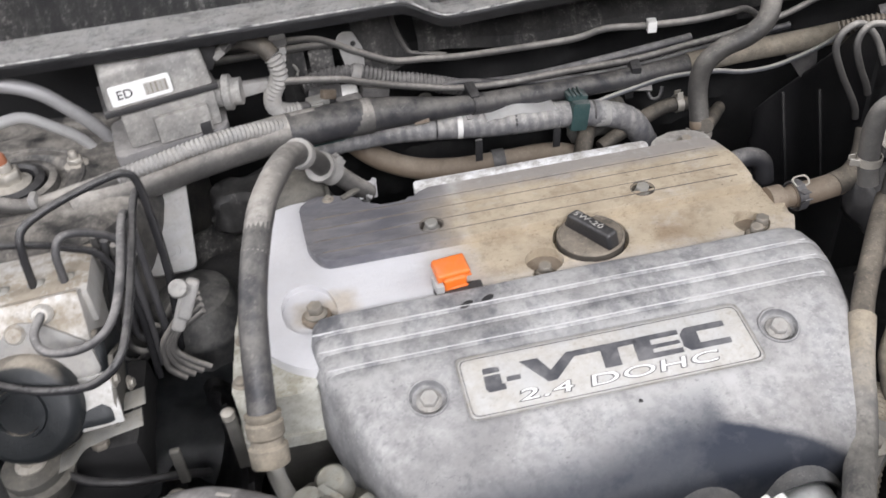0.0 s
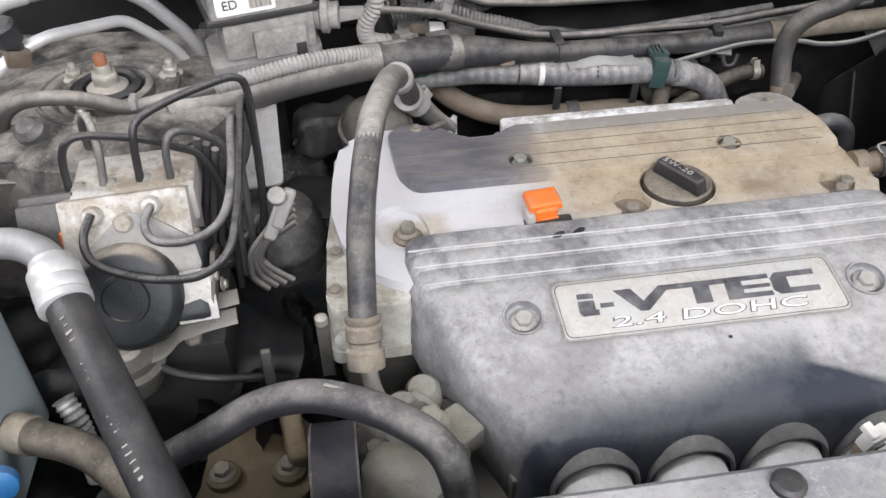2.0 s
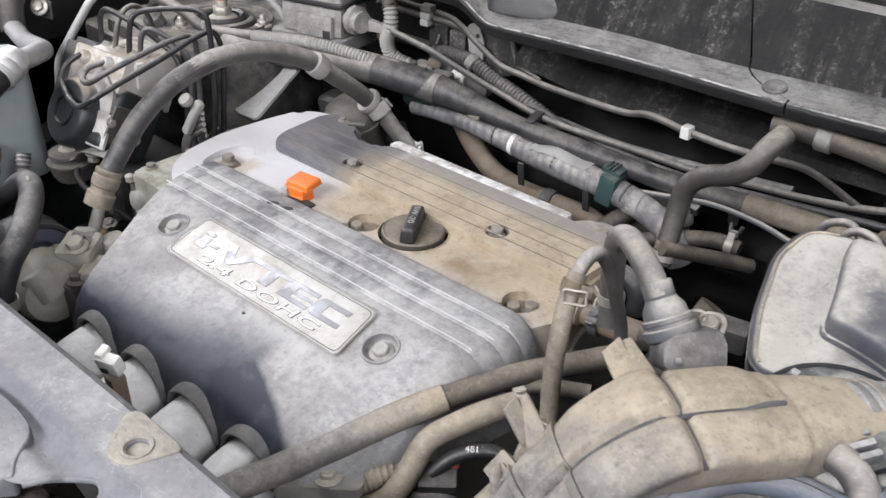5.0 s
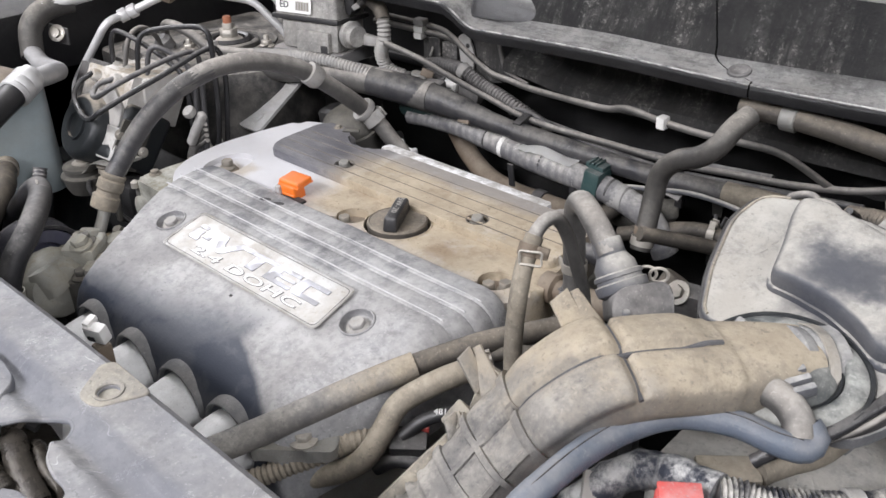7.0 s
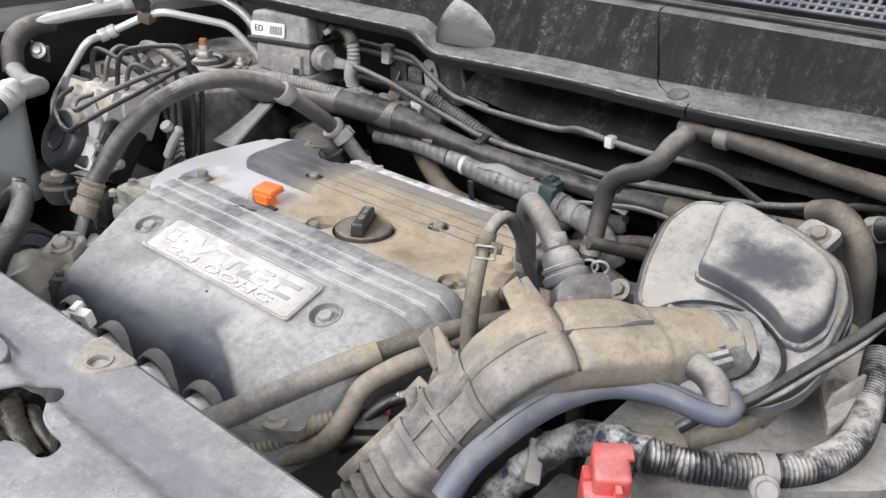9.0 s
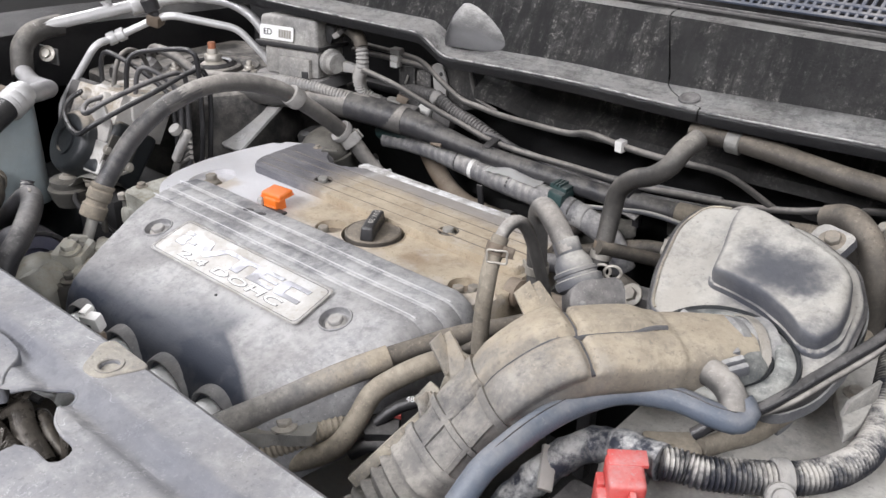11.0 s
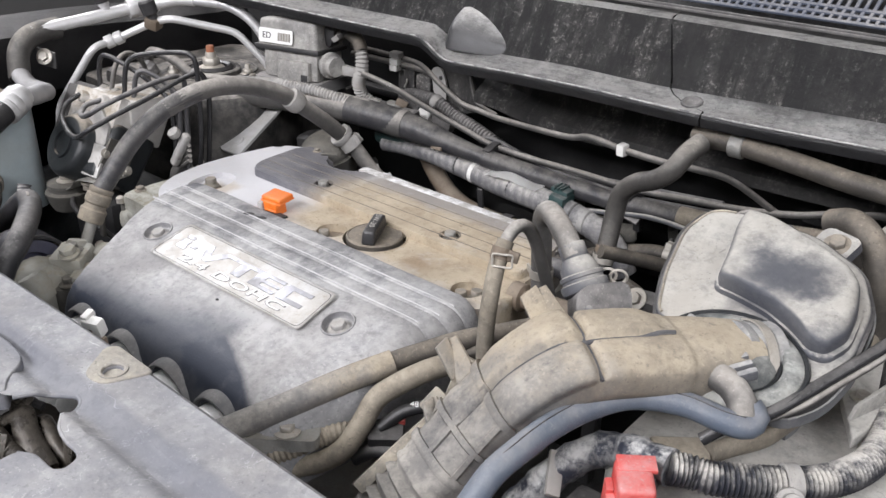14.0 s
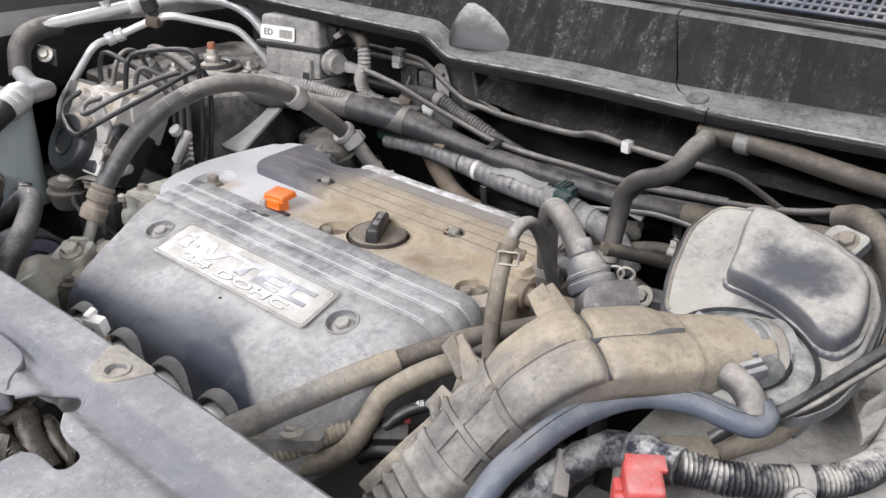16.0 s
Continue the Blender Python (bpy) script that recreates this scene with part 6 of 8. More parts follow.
part("elbow", hose([(0.190, 0.212, 0.896), (0.212, 0.213, 0.898), (0.226, 0.212, 0.890), (0.230, 0.210, 0.870)], 0.0092, 18), "rubber", el)
bh2 = thing("breather_hose", (0.26, 0.16, 0.90), "dusty breather hose leaving the valve cover", "hose")
part("hose_run", hose([(0.222, 0.150, 0.894), (0.245, 0.151, 0.8945), (0.268, 0.154, 0.895)], 0.0108, 18), "brown", bh2, "brown stained neck")
part("upper_run", hose([(0.262, 0.153, 0.895), (0.282, 0.158, 0.898), (0.296, 0.166, 0.910), (0.304, 0.178, 0.930)], 0.0112, 18), "rubber_tan", bh2)
CQ = Matrix.Translation((0.228, 0.150, 0.9085)) @ pose(0, 0, 0, 30, 0, 8)
part("clip_frame", hose([tuple(CQ @ Vector(p)) for p in ((-0.006, -0.004, 0), (0.006, -0.004, 0), (0.006, 0.004, 0), (-0.006, 0.004, 0), (-0.006, -0.004, 0))], 0.0009, 6, 0.001), "zinc", bh2, "square wire clip")
part("wire_clamp", band((0.226, 0.150, 0.894), (1, 0.1, 0.05), 0.0128, 0.008, turn=60), "steel_line", bh2)

mat_ = thing("insulation_mat", (0.2, 0.50, 0.72), "dark crumpled insulation mat on the firewall", "insulation")
bm = bmesh.new()
g = [[bm.verts.new((-0.16 + 0.72 * i / 48, 0.500 + 0.014 * noise.noise(Vector((i * 0.31, j * 0.43, 2))) + 0.006 * noise.noise(Vector((i * 0.9, j * 1.1, 5))), 0.70 + 0.23 * j / 20)) for j in range(21)] for i in range(49)]
for i in range(48):
    for j in range(20):
        bm.faces.new((g[i][j], g[i + 1][j], g[i + 1][j + 1], g[i][j + 1]))
bmesh.ops.solidify(bm, geom=list(bm.faces), thickness=0.004)
part("mat_sheet", bm, "void", mat_)
for k in range(3):
    part("mat_stud", hexbolt((-0.05 + 0.16 * k, 0.490, 0.86 - 0.03 * (k % 2)), (0, -1, 0.2), 0.006, 0.008, 1.8), "cast_dark", mat_)
rb = thing("rear_rail", (0.1, 0.455, 0.88), "dusty pressed rail with hanging brackets behind the engine", "rail")
part("rail_bar", hose([(-0.02, 0.452, 0.893), (0.06, 0.456, 0.887), (0.15, 0.456, 0.892), (0.26, 0.455, 0.902)], 0.0055, 10), "steel_line", rb)
for x in (0.075, 0.20):
    part("hanger", plate4([(x, 0.446, 0.885), (x + 0.018, 0.446, 0.885), (x + 0.014, 0.452, 0.845), (x + 0.004, 0.452, 0.845)], 0.002), "cast_dark", rb)
    part("hook", hose([(x + 0.009, 0.450, 0.848), (x + 0.012, 0.444, 0.838), (x + 0.020, 0.440, 0.840), (x + 0.024, 0.442, 0.852)], 0.0022, 8), "steel_line", rb)

for x, y, z, s, mt, lab in ((-0.262, 0.345, 0.862, (0.070, 0.040, 0.050), "sheet", "grimy housing beneath the heater hose"), (-0.215, 0.350, 0.835, (0.060, 0.050, 0.060), "sheet", "dark dirty casting beneath the heater hose"), (-0.300, 0.330, 0.800, (0.060, 0.060, 0.060), "sheet", "dark casting behind the boot"), (0.135, 0.425, 0.835, (0.070, 0.030, 0.040), "cast_dark", "dark casting beneath the rear hoses"), (0.300, 0.140, 0.880, (0.050, 0.040, 0.050), "plastic", "dark connector block near the airbox")):
    lump = thing("rear_casting", (x, y, z - s[2] / 2), lab, "casting", "castings in the gaps")
    part("lump", rough(rbox(s, Matrix.Translation((x, y, z)) @ pose(0, 0, 0, 10, 6, 20), 0.014, 4), 0.007, 45, 3), mt, lump)
    if mt != "sheet":
        part("lump_bolt", hexbolt((x + 0.008, y - s[1] * 0.4, z + s[2] * 0.42), (0, -0.4, 1), 0.005, 0.006), "bolt_tan", lump)

# ---- behind and beside: actuator box on the bulkhead ----
ED = Matrix.Translation((-0.3135, 0.350, 0.0)) @ pose(0, 0, 0, 0, 0, 14)
ed = thing("control_box", (-0.313, 0.35, 0.955), "dusty black control box with white label and two tiers", "control box")
lidm = ED @ pose(0, 0.004, 1.0165, -4, 0, 0)
lid = part("lid", rbox((0.096, 0.066, 0.038), lidm, 0.006, 3, taper=0.93), "ed_box", ed, "smooth lid with printed label")
part("lid_rim", rbox((0.102, 0.072, 0.006), ED @ pose(0, 0.004, 0.9985, -4), 0.0015), "plastic", lid)
part("box_base", rbox((0.086, 0.060, 0.036), ED @ pose(0.004, 0.002, 0.978, -3), 0.004, 2), "ed_box", ed)
part("base_step", rbox((0.050, 0.010, 0.026), ED @ pose(0.012, -0.030, 0.974, -3), 0.003, 2), "ed_box", ed)
part("slot", rbox((0.010, 0.004, 0.012), ED @ pose(0.030, -0.0345, 0.965, -3), 0.001), "ink", ed)
lb = part("label_sheet", prism(rounded([(-0.027, -0.0092), (0.027, -0.0092), (0.027, 0.0092), (-0.027, 0.0092)], 0.003, 4), 0, 0.0008, ED @ pose(-0.0150, -0.0308, 1.0165, 82.5), 0.0), "label", lid, "white printed label")
writing("label_code", "ED", 0.0115, ED @ pose(-0.0290, -0.0320, 1.0165, 82.5), "ink", lid, 1.0, depth=0.0002)
part("print_block", rbox((0.020, 0.0006, 0.0105), ED @ pose(-0.0015, -0.0318, 1.0163, -7.5), 0.0002, 1), "label_grey", lid, "faded grey print block")
for k in range(5):
    part("print_line", rbox((0.0006 + 0.0005 * (k % 3), 0.0004, 0.0100), ED @ pose(-0.0095 + 0.0042 * k, -0.0323, 1.0163, -7.5), 0.0001, 1), "bolt_tan", lid)
part("side_socket", lathe([(0.013, 0), (0.013, 0.012), (0.017, 0.014), (0.017, 0.020), (0.013, 0.022), (0.013, 0.030), (0.005, 0.030)], aim(ED @ Vector((0.044, -0.010, 0.984)), (1, -0.1, 0.0)), 20), "ed_box", ed)
part("arm", rbox((0.018, 0.012, 0.054), Matrix.Translation((-0.240, 0.361, 0.9785)) @ pose(0, 0, 0, 0, 90, 4), 0.003, 2, taper=0.62), "plate_pale", ed, "pale tapered cable sleeve")
part("cable_crimp", lathe([(0.0062, -0.006), (0.0070, -0.005), (0.0070, 0.005), (0.0050, 0.007)], aim((-0.207, 0.363, 0.979), (1, 0.1, -0.05)), 16), "cast", ed)
part("loom_boot", hose([(-0.262, 0.374, 1.018), (-0.246, 0.371, 1.027), (-0.232, 0.368, 1.026), (-0.214, 0.364, 1.019), (-0.204, 0.359, 1.008)], 0.0088, 16), "rubber_tan", ed, "smooth dusty boot")
part("loom", hose([(-0.205, 0.3595, 1.010), (-0.202, 0.358, 0.998), (-0.203, 0.358, 0.985), (-0.213, 0.362, 0.966), (-0.213, 0.368, 0.949), (-0.202, 0.374, 0.940), (-0.190, 0.378, 0.937)], 0.0080, 14, wave=0.0010, pitch=0.0046), "plate_pale", ed, "ribbed loom sleeve")
for k in range(4):
    part("plug_latch", rbox((0.010 + 0.002 * (k % 2), 0.008, 0.007), Matrix.Translation((-0.262 + 0.009 * k, 0.362, 1.012 + 0.006 * k)) @ pose(0, 0, 0, 15 * k, -30, 12 * k), 0.0016), ("plastic", "plate_pale", "plastic_dust", "plastic")[k], ed)
part("loom_plug", rbox((0.016, 0.022, 0.024), ED @ pose(0.050, 0.004, 1.018, 0, 20), 0.003), "plastic", ed)
part("foot_bracket", prism(rounded([(-0.055, -0.035), (0.05, -0.035), (0.06, 0.04), (-0.05, 0.04)], 0.01), 0.945, 0.9605, ED, 0.003), "grey_plate", ed)
part("loom_end", rbox((0.014, 0.012, 0.012), Matrix.Translation((-0.186, 0.379, 0.937)), 0.003), "plastic_dust", ed)

# small connectors behind the box
for x, y, z, s, mat, lab in ((-0.172, 0.387, 0.938, (0.024, 0.012, 0.011), "cast", "grey dusty wire connector"), (-0.140, 0.380, 0.935, (0.026, 0.014, 0.012), "plastic_dust", "dusty wire connector")):
    c = thing("wire_connector", (x, y, z - s[2] / 2), lab + " near the control box", "connector", "connectors by the box")
    part("shell", rbox(s, Matrix.Translation((x, y, z)) @ pose(0, 0, 0, 8, 0, 10), 0.003), mat, c)
    part("tab", rbox((s[0] * 0.5, 0.004, s[2] * 0.4), Matrix.Translation((x, y - s[1] / 2 - 0.001, z)), 0.001), mat, c)
    part("lead", hose([(x, y, z), (x + 0.02, y + 0.01, z - 0.012), (x + 0.045, y + 0.02, z - 0.03)], 0.0045, 10), "rubber", c)
ab = thing("angle_bracket", (-0.118, 0.41, 0.94), "pale grey steel bracket on the bulkhead", "bracket")
part("plate", upright([(-0.1425, 0.984), (-0.136, 0.990), (-0.1245, 0.989), (-0.1159, 0.970), (-0.117, 0.946), (-0.1352, 0.944)], 0.428, 0.003), "plate_pale", ab)
part("plate_hole", lathe([(0.0028, -0.0002), (0.0028, 0.0004), (0.0005, 0.0004)], aim((-0.1255, 0.4248, 0.977), (0, -1, 0)), 14), "ink", ab)
for x, w in ((-0.1912, 0.0285), (-0.1602, 0.0250)):
    part("dark_panel", upright([(x - w / 2, 0.915), (x + w / 2, 0.915), (x + w / 2, 0.9755), (x - w / 2, 0.9725)], 0.434, 0.004, 0.002), "sheet", ab, "dark panel beside a slot")
part("panel_hook", hose([(-0.190, 0.431, 0.962), (-0.186, 0.424, 0.958), (-0.188, 0.423, 0.953)], 0.0016, 8), "cast", ab)

part("loom", hose([(-0.185, 0.415, 0.944), (-0.1636, 0.420, 0.9473), (-0.1365, 0.420, 0.9475), (-0.1236, 0.420, 0.9451), (-0.1069, 0.420, 0.9385), (-0.0904, 0.420, 0.9319), (-0.0647, 0.420, 0.9249), (-0.0432, 0.420, 0.9175), (-0.015, 0.425, 0.905)], 0.0086, 16, wave=0.0010, pitch=0.0046), "plastic_dust", ab, "ribbed loom sleeve")
part("loom_band", lathe([(0.0090, -0.005), (0.0100, -0.004), (0.0100, 0.004), (0.0090, 0.005)], aim((-0.1280, 0.420, 0.9462), (1, 0, -0.5)), 20), "plate_pale", ab, "pale tape band")

st = thing("rear_sensor", (-0.149, 0.415, 0.91), "black sensor with white barrel behind the hoses", "sensor")
part("barrel", lathe([(0.011, -0.030), (0.0125, -0.026), (0.0125, 0.0), (0.0135, 0.001), (0.0135, 0.004)], aim((-0.152, 0.412, 0.928), (1, 0.1, -0.15)), 20), "plastic", st)
part("white_barrel", lathe([(0.0105, 0.003), (0.0110, 0.005), (0.0110, 0.020), (0.0090, 0.022), (0.003, 0.022)], aim((-0.152, 0.412, 0.928), (1, 0.1, -0.15)), 20), "white", st, "white plastic barrel")
part("plug", rbox((0.030, 0.016, 0.018), Matrix.Translation((-0.112, 0.416, 0.922)) @ pose(0, 0, 0, 0, 12, 6), 0.003), "plastic_dust", st)
fb = thing("foil_bracket", (-0.175, 0.39, 0.925), "crumpled pale foil bracket by the loom", "bracket")
part("fold", rbox((0.030, 0.010, 0.004), Matrix.Translation((-0.178, 0.386, 0.938)) @ pose(0, 0, 0, 20, -14, 12), 0.001), "cast", fb)
part("fold_end", rbox((0.016, 0.008, 0.010), Matrix.Translation((-0.160, 0.388, 0.944)) @ pose(0, 0, 0, -15, 22, 30), 0.002), "fitting", fb)
# ---- brake modulator ----
abs_u = thing("brake_modulator", (-0.412, 0.11, 0.86), "aluminium brake modulator block with black motor and lines", "brake modulator")
AM = Matrix.Translation((-0.411, 0.100, 0.945)) @ pose(0, 0, 0, -30, 0, 4)
vb = part("valve_block", rbox((0.094, 0.075, 0.046), AM @ pose(0, 0.034, 0), 0.003), "abs_metal", abs_u)
part("rear_step", rbox((0.092, 0.066, 0.030), Matrix.Translation((-0.409, 0.148, 0.943)) @ pose(0, 0, 0, -3, 0, 4), 0.003), "abs_metal", abs_u)
part("front_plate", prism(rounded([(-0.042, -0.040), (0.046, -0.040), (0.042, -0.016), (0.012, 0.006), (-0.004, 0.010), (-0.014, 0.002), (-0.040, -0.020)], 0.005), 0, 0.004, AM @ pose(0.004, -0.004, 0, 90), 0.001), "plate_pale", abs_u, "tan dusty motor flange")
MM = aim((-0.4148, 0.0815, 0.8945), (-0.03, -0.86, 0.51))
part("motor", lathe([(0.042, -0.040), (0.042, 0.000), (0.0405, 0.003), (0.0405, 0.024), (0.039, 0.027), (0.036, 0.031), (0.033, 0.0320), (0.019, 0.0320), (0.0185, 0.0350), (0.0155, 0.0350), (0.0150, 0.0320), (0.002, 0.0320)], MM, 44), "motor", abs_u, "black round pump motor")
part("housing", rbox((0.094, 0.066, 0.074), Matrix.Translation((-0.404, 0.098, 0.890)) @ pose(0, 0, 0, -38, 0, 4), 0.010, 3), "motor", abs_u, "dark pump housing")
part("connector_box", rbox((0.034, 0.064, 0.066), Matrix.Translation((-0.474, 0.122, 0.918)) @ pose(0, 0, 0, -30, 0, 4), 0.004), "plastic", abs_u, "black connector housing")
part("connector_top", rbox((0.040, 0.030, 0.010), Matrix.Translation((-0.472, 0.134, 0.950)) @ pose(0, 0, 0, -30, 0, 4), 0.003), "plastic", abs_u)
for p, q in (((-0.4580, 0.0990, 0.944), (-0.4535, 0.1000, 0.916)), ((-0.4959, 0.110, 0.9123), (-0.4880, 0.110, 0.8656))):
    part("seal", hose([p, Vector(p).lerp(Vector(q), 0.5) + Vector((-0.002, -0.002, 0)), q], 0.0034, 10, flat=(0.7, 1.3)), "orange", abs_u, "orange rubber seal")
for dx, dz in ((-0.022, 0.010), (0.020, 0.012), (-0.001, 0.002)):
    part("port", lathe([(0.0075, 0), (0.0075, 0.006), (0.0055, 0.009), (0.002, 0.009)], aim(AM @ Vector((dx, -0.0035, dz)), AM.to_3x3() @ Vector((0, -1, 0))), 16), "abs_metal", abs_u)
for dx in (-0.037, -0.014, 0.012, 0.034):
    part("top_port", lathe([(0.0080, 0), (0.0080, 0.008), (0.0055, 0.012), (0.002, 0.012)], aim(AM @ Vector((dx, 0.030, 0.022)), AM.to_3x3() @ Vector((0, 0, 1))), 16), "cast", abs_u)
LINES = (
    [(-0.4320, 0.094, 0.961), (-0.437, 0.078, 0.952), (-0.432, 0.066, 0.940), (-0.412, 0.058, 0.932), (-0.385, 0.050, 0.930), (-0.355, 0.044, 0.935), (-0.334, 0.050, 0.948), (-0.327, 0.080, 0.960), (-0.325, 0.128, 0.973), (-0.324, 0.180, 0.988), (-0.322, 0.200, 0.984), (-0.320, 0.203, 0.94), (-0.325, 0.190, 0.82)],
    [(-0.3900, 0.098, 0.961), (-0.393, 0.080, 0.958), (-0.386, 0.068, 0.952), (-0.366, 0.060, 0.954), (-0.345, 0.058, 0.962), (-0.332, 0.068, 0.972), (-0.328, 0.100, 0.981), (-0.330, 0.147, 0.988), (-0.331, 0.172, 0.986), (-0.331, 0.178, 0.96), (-0.335, 0.170, 0.82)],
    [(-0.456, 0.134, 0.955), (-0.453, 0.135, 0.985), (-0.446, 0.137, 0.998), (-0.432, 0.141, 0.999), (-0.400, 0.152, 0.986), (-0.379, 0.163, 0.970), (-0.358, 0.170, 0.950), (-0.347, 0.166, 0.900), (-0.350, 0.16, 0.82)],
    [(-0.430, 0.134, 0.955), (-0.428, 0.142, 0.985), (-0.432, 0.156, 0.998), (-0.441, 0.176, 0.996), (-0.452, 0.196, 0.978), (-0.456, 0.205, 0.950)],
    [(-0.403, 0.136, 0.955), (-0.401, 0.142, 0.990), (-0.396, 0.150, 1.003), (-0.372, 0.164, 1.010), (-0.336, 0.180, 1.0145), (-0.322, 0.186, 1.012), (-0.317, 0.188, 1.000), (-0.317, 0.188, 0.960), (-0.320, 0.186, 0.900), (-0.330, 0.18, 0.83)],
    [(-0.380, 0.136, 0.958), (-0.379, 0.141, 0.982), (-0.372, 0.148, 0.991), (-0.356, 0.163, 0.979), (-0.342, 0.174, 0.955), (-0.342, 0.17, 0.90), (-0.345, 0.165, 0.83)],
)
for i, pts in enumerate(LINES):
    part("brake_line", hose(pts, 0.0032, 10, 0.003, seed=i), ("line_black", "steel_line", "line_black", "hose_grey", "line_black", "steel_line")[i], abs_u, "bent steel brake line")
for k, (x0, x, z, x1, z1) in enumerate(((-0.362, -0.392, 0.822, -0.340, 0.841), (-0.356, -0.385, 0.828, -0.330, 0.857), (-0.350, -0.374, 0.838, -0.332, 0.850), (-0.344, -0.364, 0.850, -0.330, 0.866), (-0.338, -0.354, 0.864, -0.326, 0.874))):
    part("brake_line", hose(bent([(x0, 0.180, 0.965 - 0.006 * k), (x0 - 0.006, 0.184, 0.925), (x, 0.186, z), (x + 0.012, 0.186, z - 0.012), (x1, 0.188, z1)], 0.010), 0.0032, 10, seed=9 + k), "steel_line" if k % 2 else "hose_grey", abs_u, "hooked steel brake line")
for k in range(4):
    d = 0.0075 * k
    part("brake_line", hose(bent([(-0.293, 0.150, 0.914 - 0.9 * d), (-0.314 - 0.3 * d, 0.149, 0.892 - 0.7 * d), (-0.335 + 0.3 * d, 0.148, 0.867 - 0.4 * d), (-0.337 + d, 0.147, 0.838 + 0.2 * d), (-0.325 + d, 0.147, 0.825 + 0.3 * d)], 0.010), 0.0030, 10, seed=15 + k), "hose_grey", abs_u, "dusty looped line")
for x, z in ((-0.300, 0.912), (-0.308, 0.901)):
    part("line_clip", rbox((0.011, 0.010, 0.036), Matrix.Translation((x, 0.145, z)) @ pose(0, 0, 0, -18, 24, -10), 0.004, 3), "plate_pale", abs_u, "dusty plastic line clip")
part("line_clip", lathe([(0.0065, 0), (0.0078, 0.003), (0.0072, 0.008), (0.003, 0.010)], aim((-0.303, 0.141, 0.926), (0, -0.6, 0.8)), 18), "plate_pale", abs_u)
for y in (0.052, 0.074):
    part("bracket_strip", hose([(-0.440, y - 0.006, 0.853), (-0.415, y, 0.853), (-0.396, y, 0.860), (-0.384, y + 0.002, 0.871), (-0.366, y + 0.004, 0.876), (-0.340, y + 0.008, 0.878)], 0.010, 12, flat=(1.0, 0.16)), "cast", abs_u, "wavy pressed mounting strip")
part("strip_bolt", hexbolt((-0.376, 0.058, 0.869), (0, -0.2, -1), 0.007, 0.010, 1.3), "bolt_tan", abs_u)
part("white_face", rbox((0.030, 0.004, 0.040), Matrix.Translation((-0.368, 0.066, 0.897)) @ pose(0, 0, 0, -30, 0, 6), 0.001), "bare_alu", abs_u, "bare aluminium edge below the motor")
part("side_bracket", rbox((0.004, 0.040, 0.060), Matrix.Translation((-0.356, 0.084, 0.890)) @ pose(0, 0, 0, -30, 8, 0), 0.001), "cast_dark", abs_u)
for dy, dz in ((-0.012, 0.016), (0.012, -0.014)):
    part("side_screw", hexbolt((-0.3535, 0.086 + dy, 0.892 + dz), (1, 0, 0.1), 0.004, 0.004), "zinc", abs_u)

part("rubber_mount", lathe([(0.020, -0.030), (0.024, -0.022), (0.026, -0.012), (0.0275, -0.010), (0.0275, -0.007), (0.022, -0.005), (0.022, 0.0), (0.024, 0.001), (0.0235, 0.004), (0.014, 0.006), (0.008, 0.006)], Matrix.Translation((-0.428, 0.055, 0.852)), 32), "cast_dark", abs_u, "dished rubber mount")
part("mount_bolt", hexbolt((-0.428, 0.055, 0.857), (0, 0, 1), 0.008, 0.010, 1.5), "zinc", abs_u)
part("support", rbox((0.10, 0.10, 0.34), Matrix.Translation((-0.405, 0.12, 0.67)), 0.01), "void", abs_u)
part("low_lead", hose([(-0.425, 0.075, 0.845), (-0.400, 0.046, 0.842), (-0.365, 0.035, 0.838), (-0.33, 0.045, 0.822), (-0.31, 0.06, 0.80)], 0.0034, 12), "rubber_clean", abs_u)

shield = thing("splash_shield", (-0.32, 0.07, 0.79), "black folded splash shield below the modulator, shade in its colour", "splash shield")
bm = bmesh.new()
g = [[bm.verts.new((-0.390 + 0.125 * i / 26, 0.000 + 0.16 * j / 20, 0.772 + 0.020 * math.sin(i * 0.55 + 0.25 * j) * (0.4 + 0.6 * i / 26) + 0.030 * i / 26 + 0.008 * noise.noise(Vector((i * 0.4, j * 0.5, 3))))) for j in range(21)] for i in range(27)]
for i in range(26):
    for j in range(20):
        bm.faces.new((g[i][j], g[i + 1][j], g[i + 1][j + 1], g[i][j + 1]))
bmesh.ops.solidify(bm, geom=list(bm.faces), thickness=0.003)
part("folded_sheet", bm, "gloss_black", shield)
part("shield_bolt", hexbolt((-0.335, 0.040, 0.800), (0.1, -0.3, 1), 0.006, 0.007, 1.4), "zinc", shield)
arm = thing("support_plate", (-0.318, 0.26, 0.87), "flat grey steel support plate with a bolt", "bracket")
low, across, along = Vector((-0.352, 0.232, 0.873)), Vector((1.0, 0.0, 0.02)).normalized(), Vector((0.008, 0.074, 0.045)).normalized()
up_ = across.cross(along).normalized()
PM = Matrix((across, up_.cross(across), up_)).transposed().to_4x4()
PM.translation = low
part("plate", prism(rounded([(0.003, 0.0), (0.047, 0.0), (0.046, 0.104), (0.003, 0.104)], 0.009, 5), 0, 0.004, PM, 0.0012), "plate_bare", arm)
part("bolt", lathe([(0.0085, 0.0), (0.0080, 0.0012), (0.0050, 0.0014), (0.0045, 0.0026), (0.001, 0.0026)], PM @ pose(0.026, 0.020, 0.004), 20), "plate_bare", arm)
can = thing("black_canister", (-0.318, 0.225, 0.66), "black plastic canister under dust behind the brake lines", "canister")
CN = Matrix.Translation((-0.318, 0.225, 0.0))
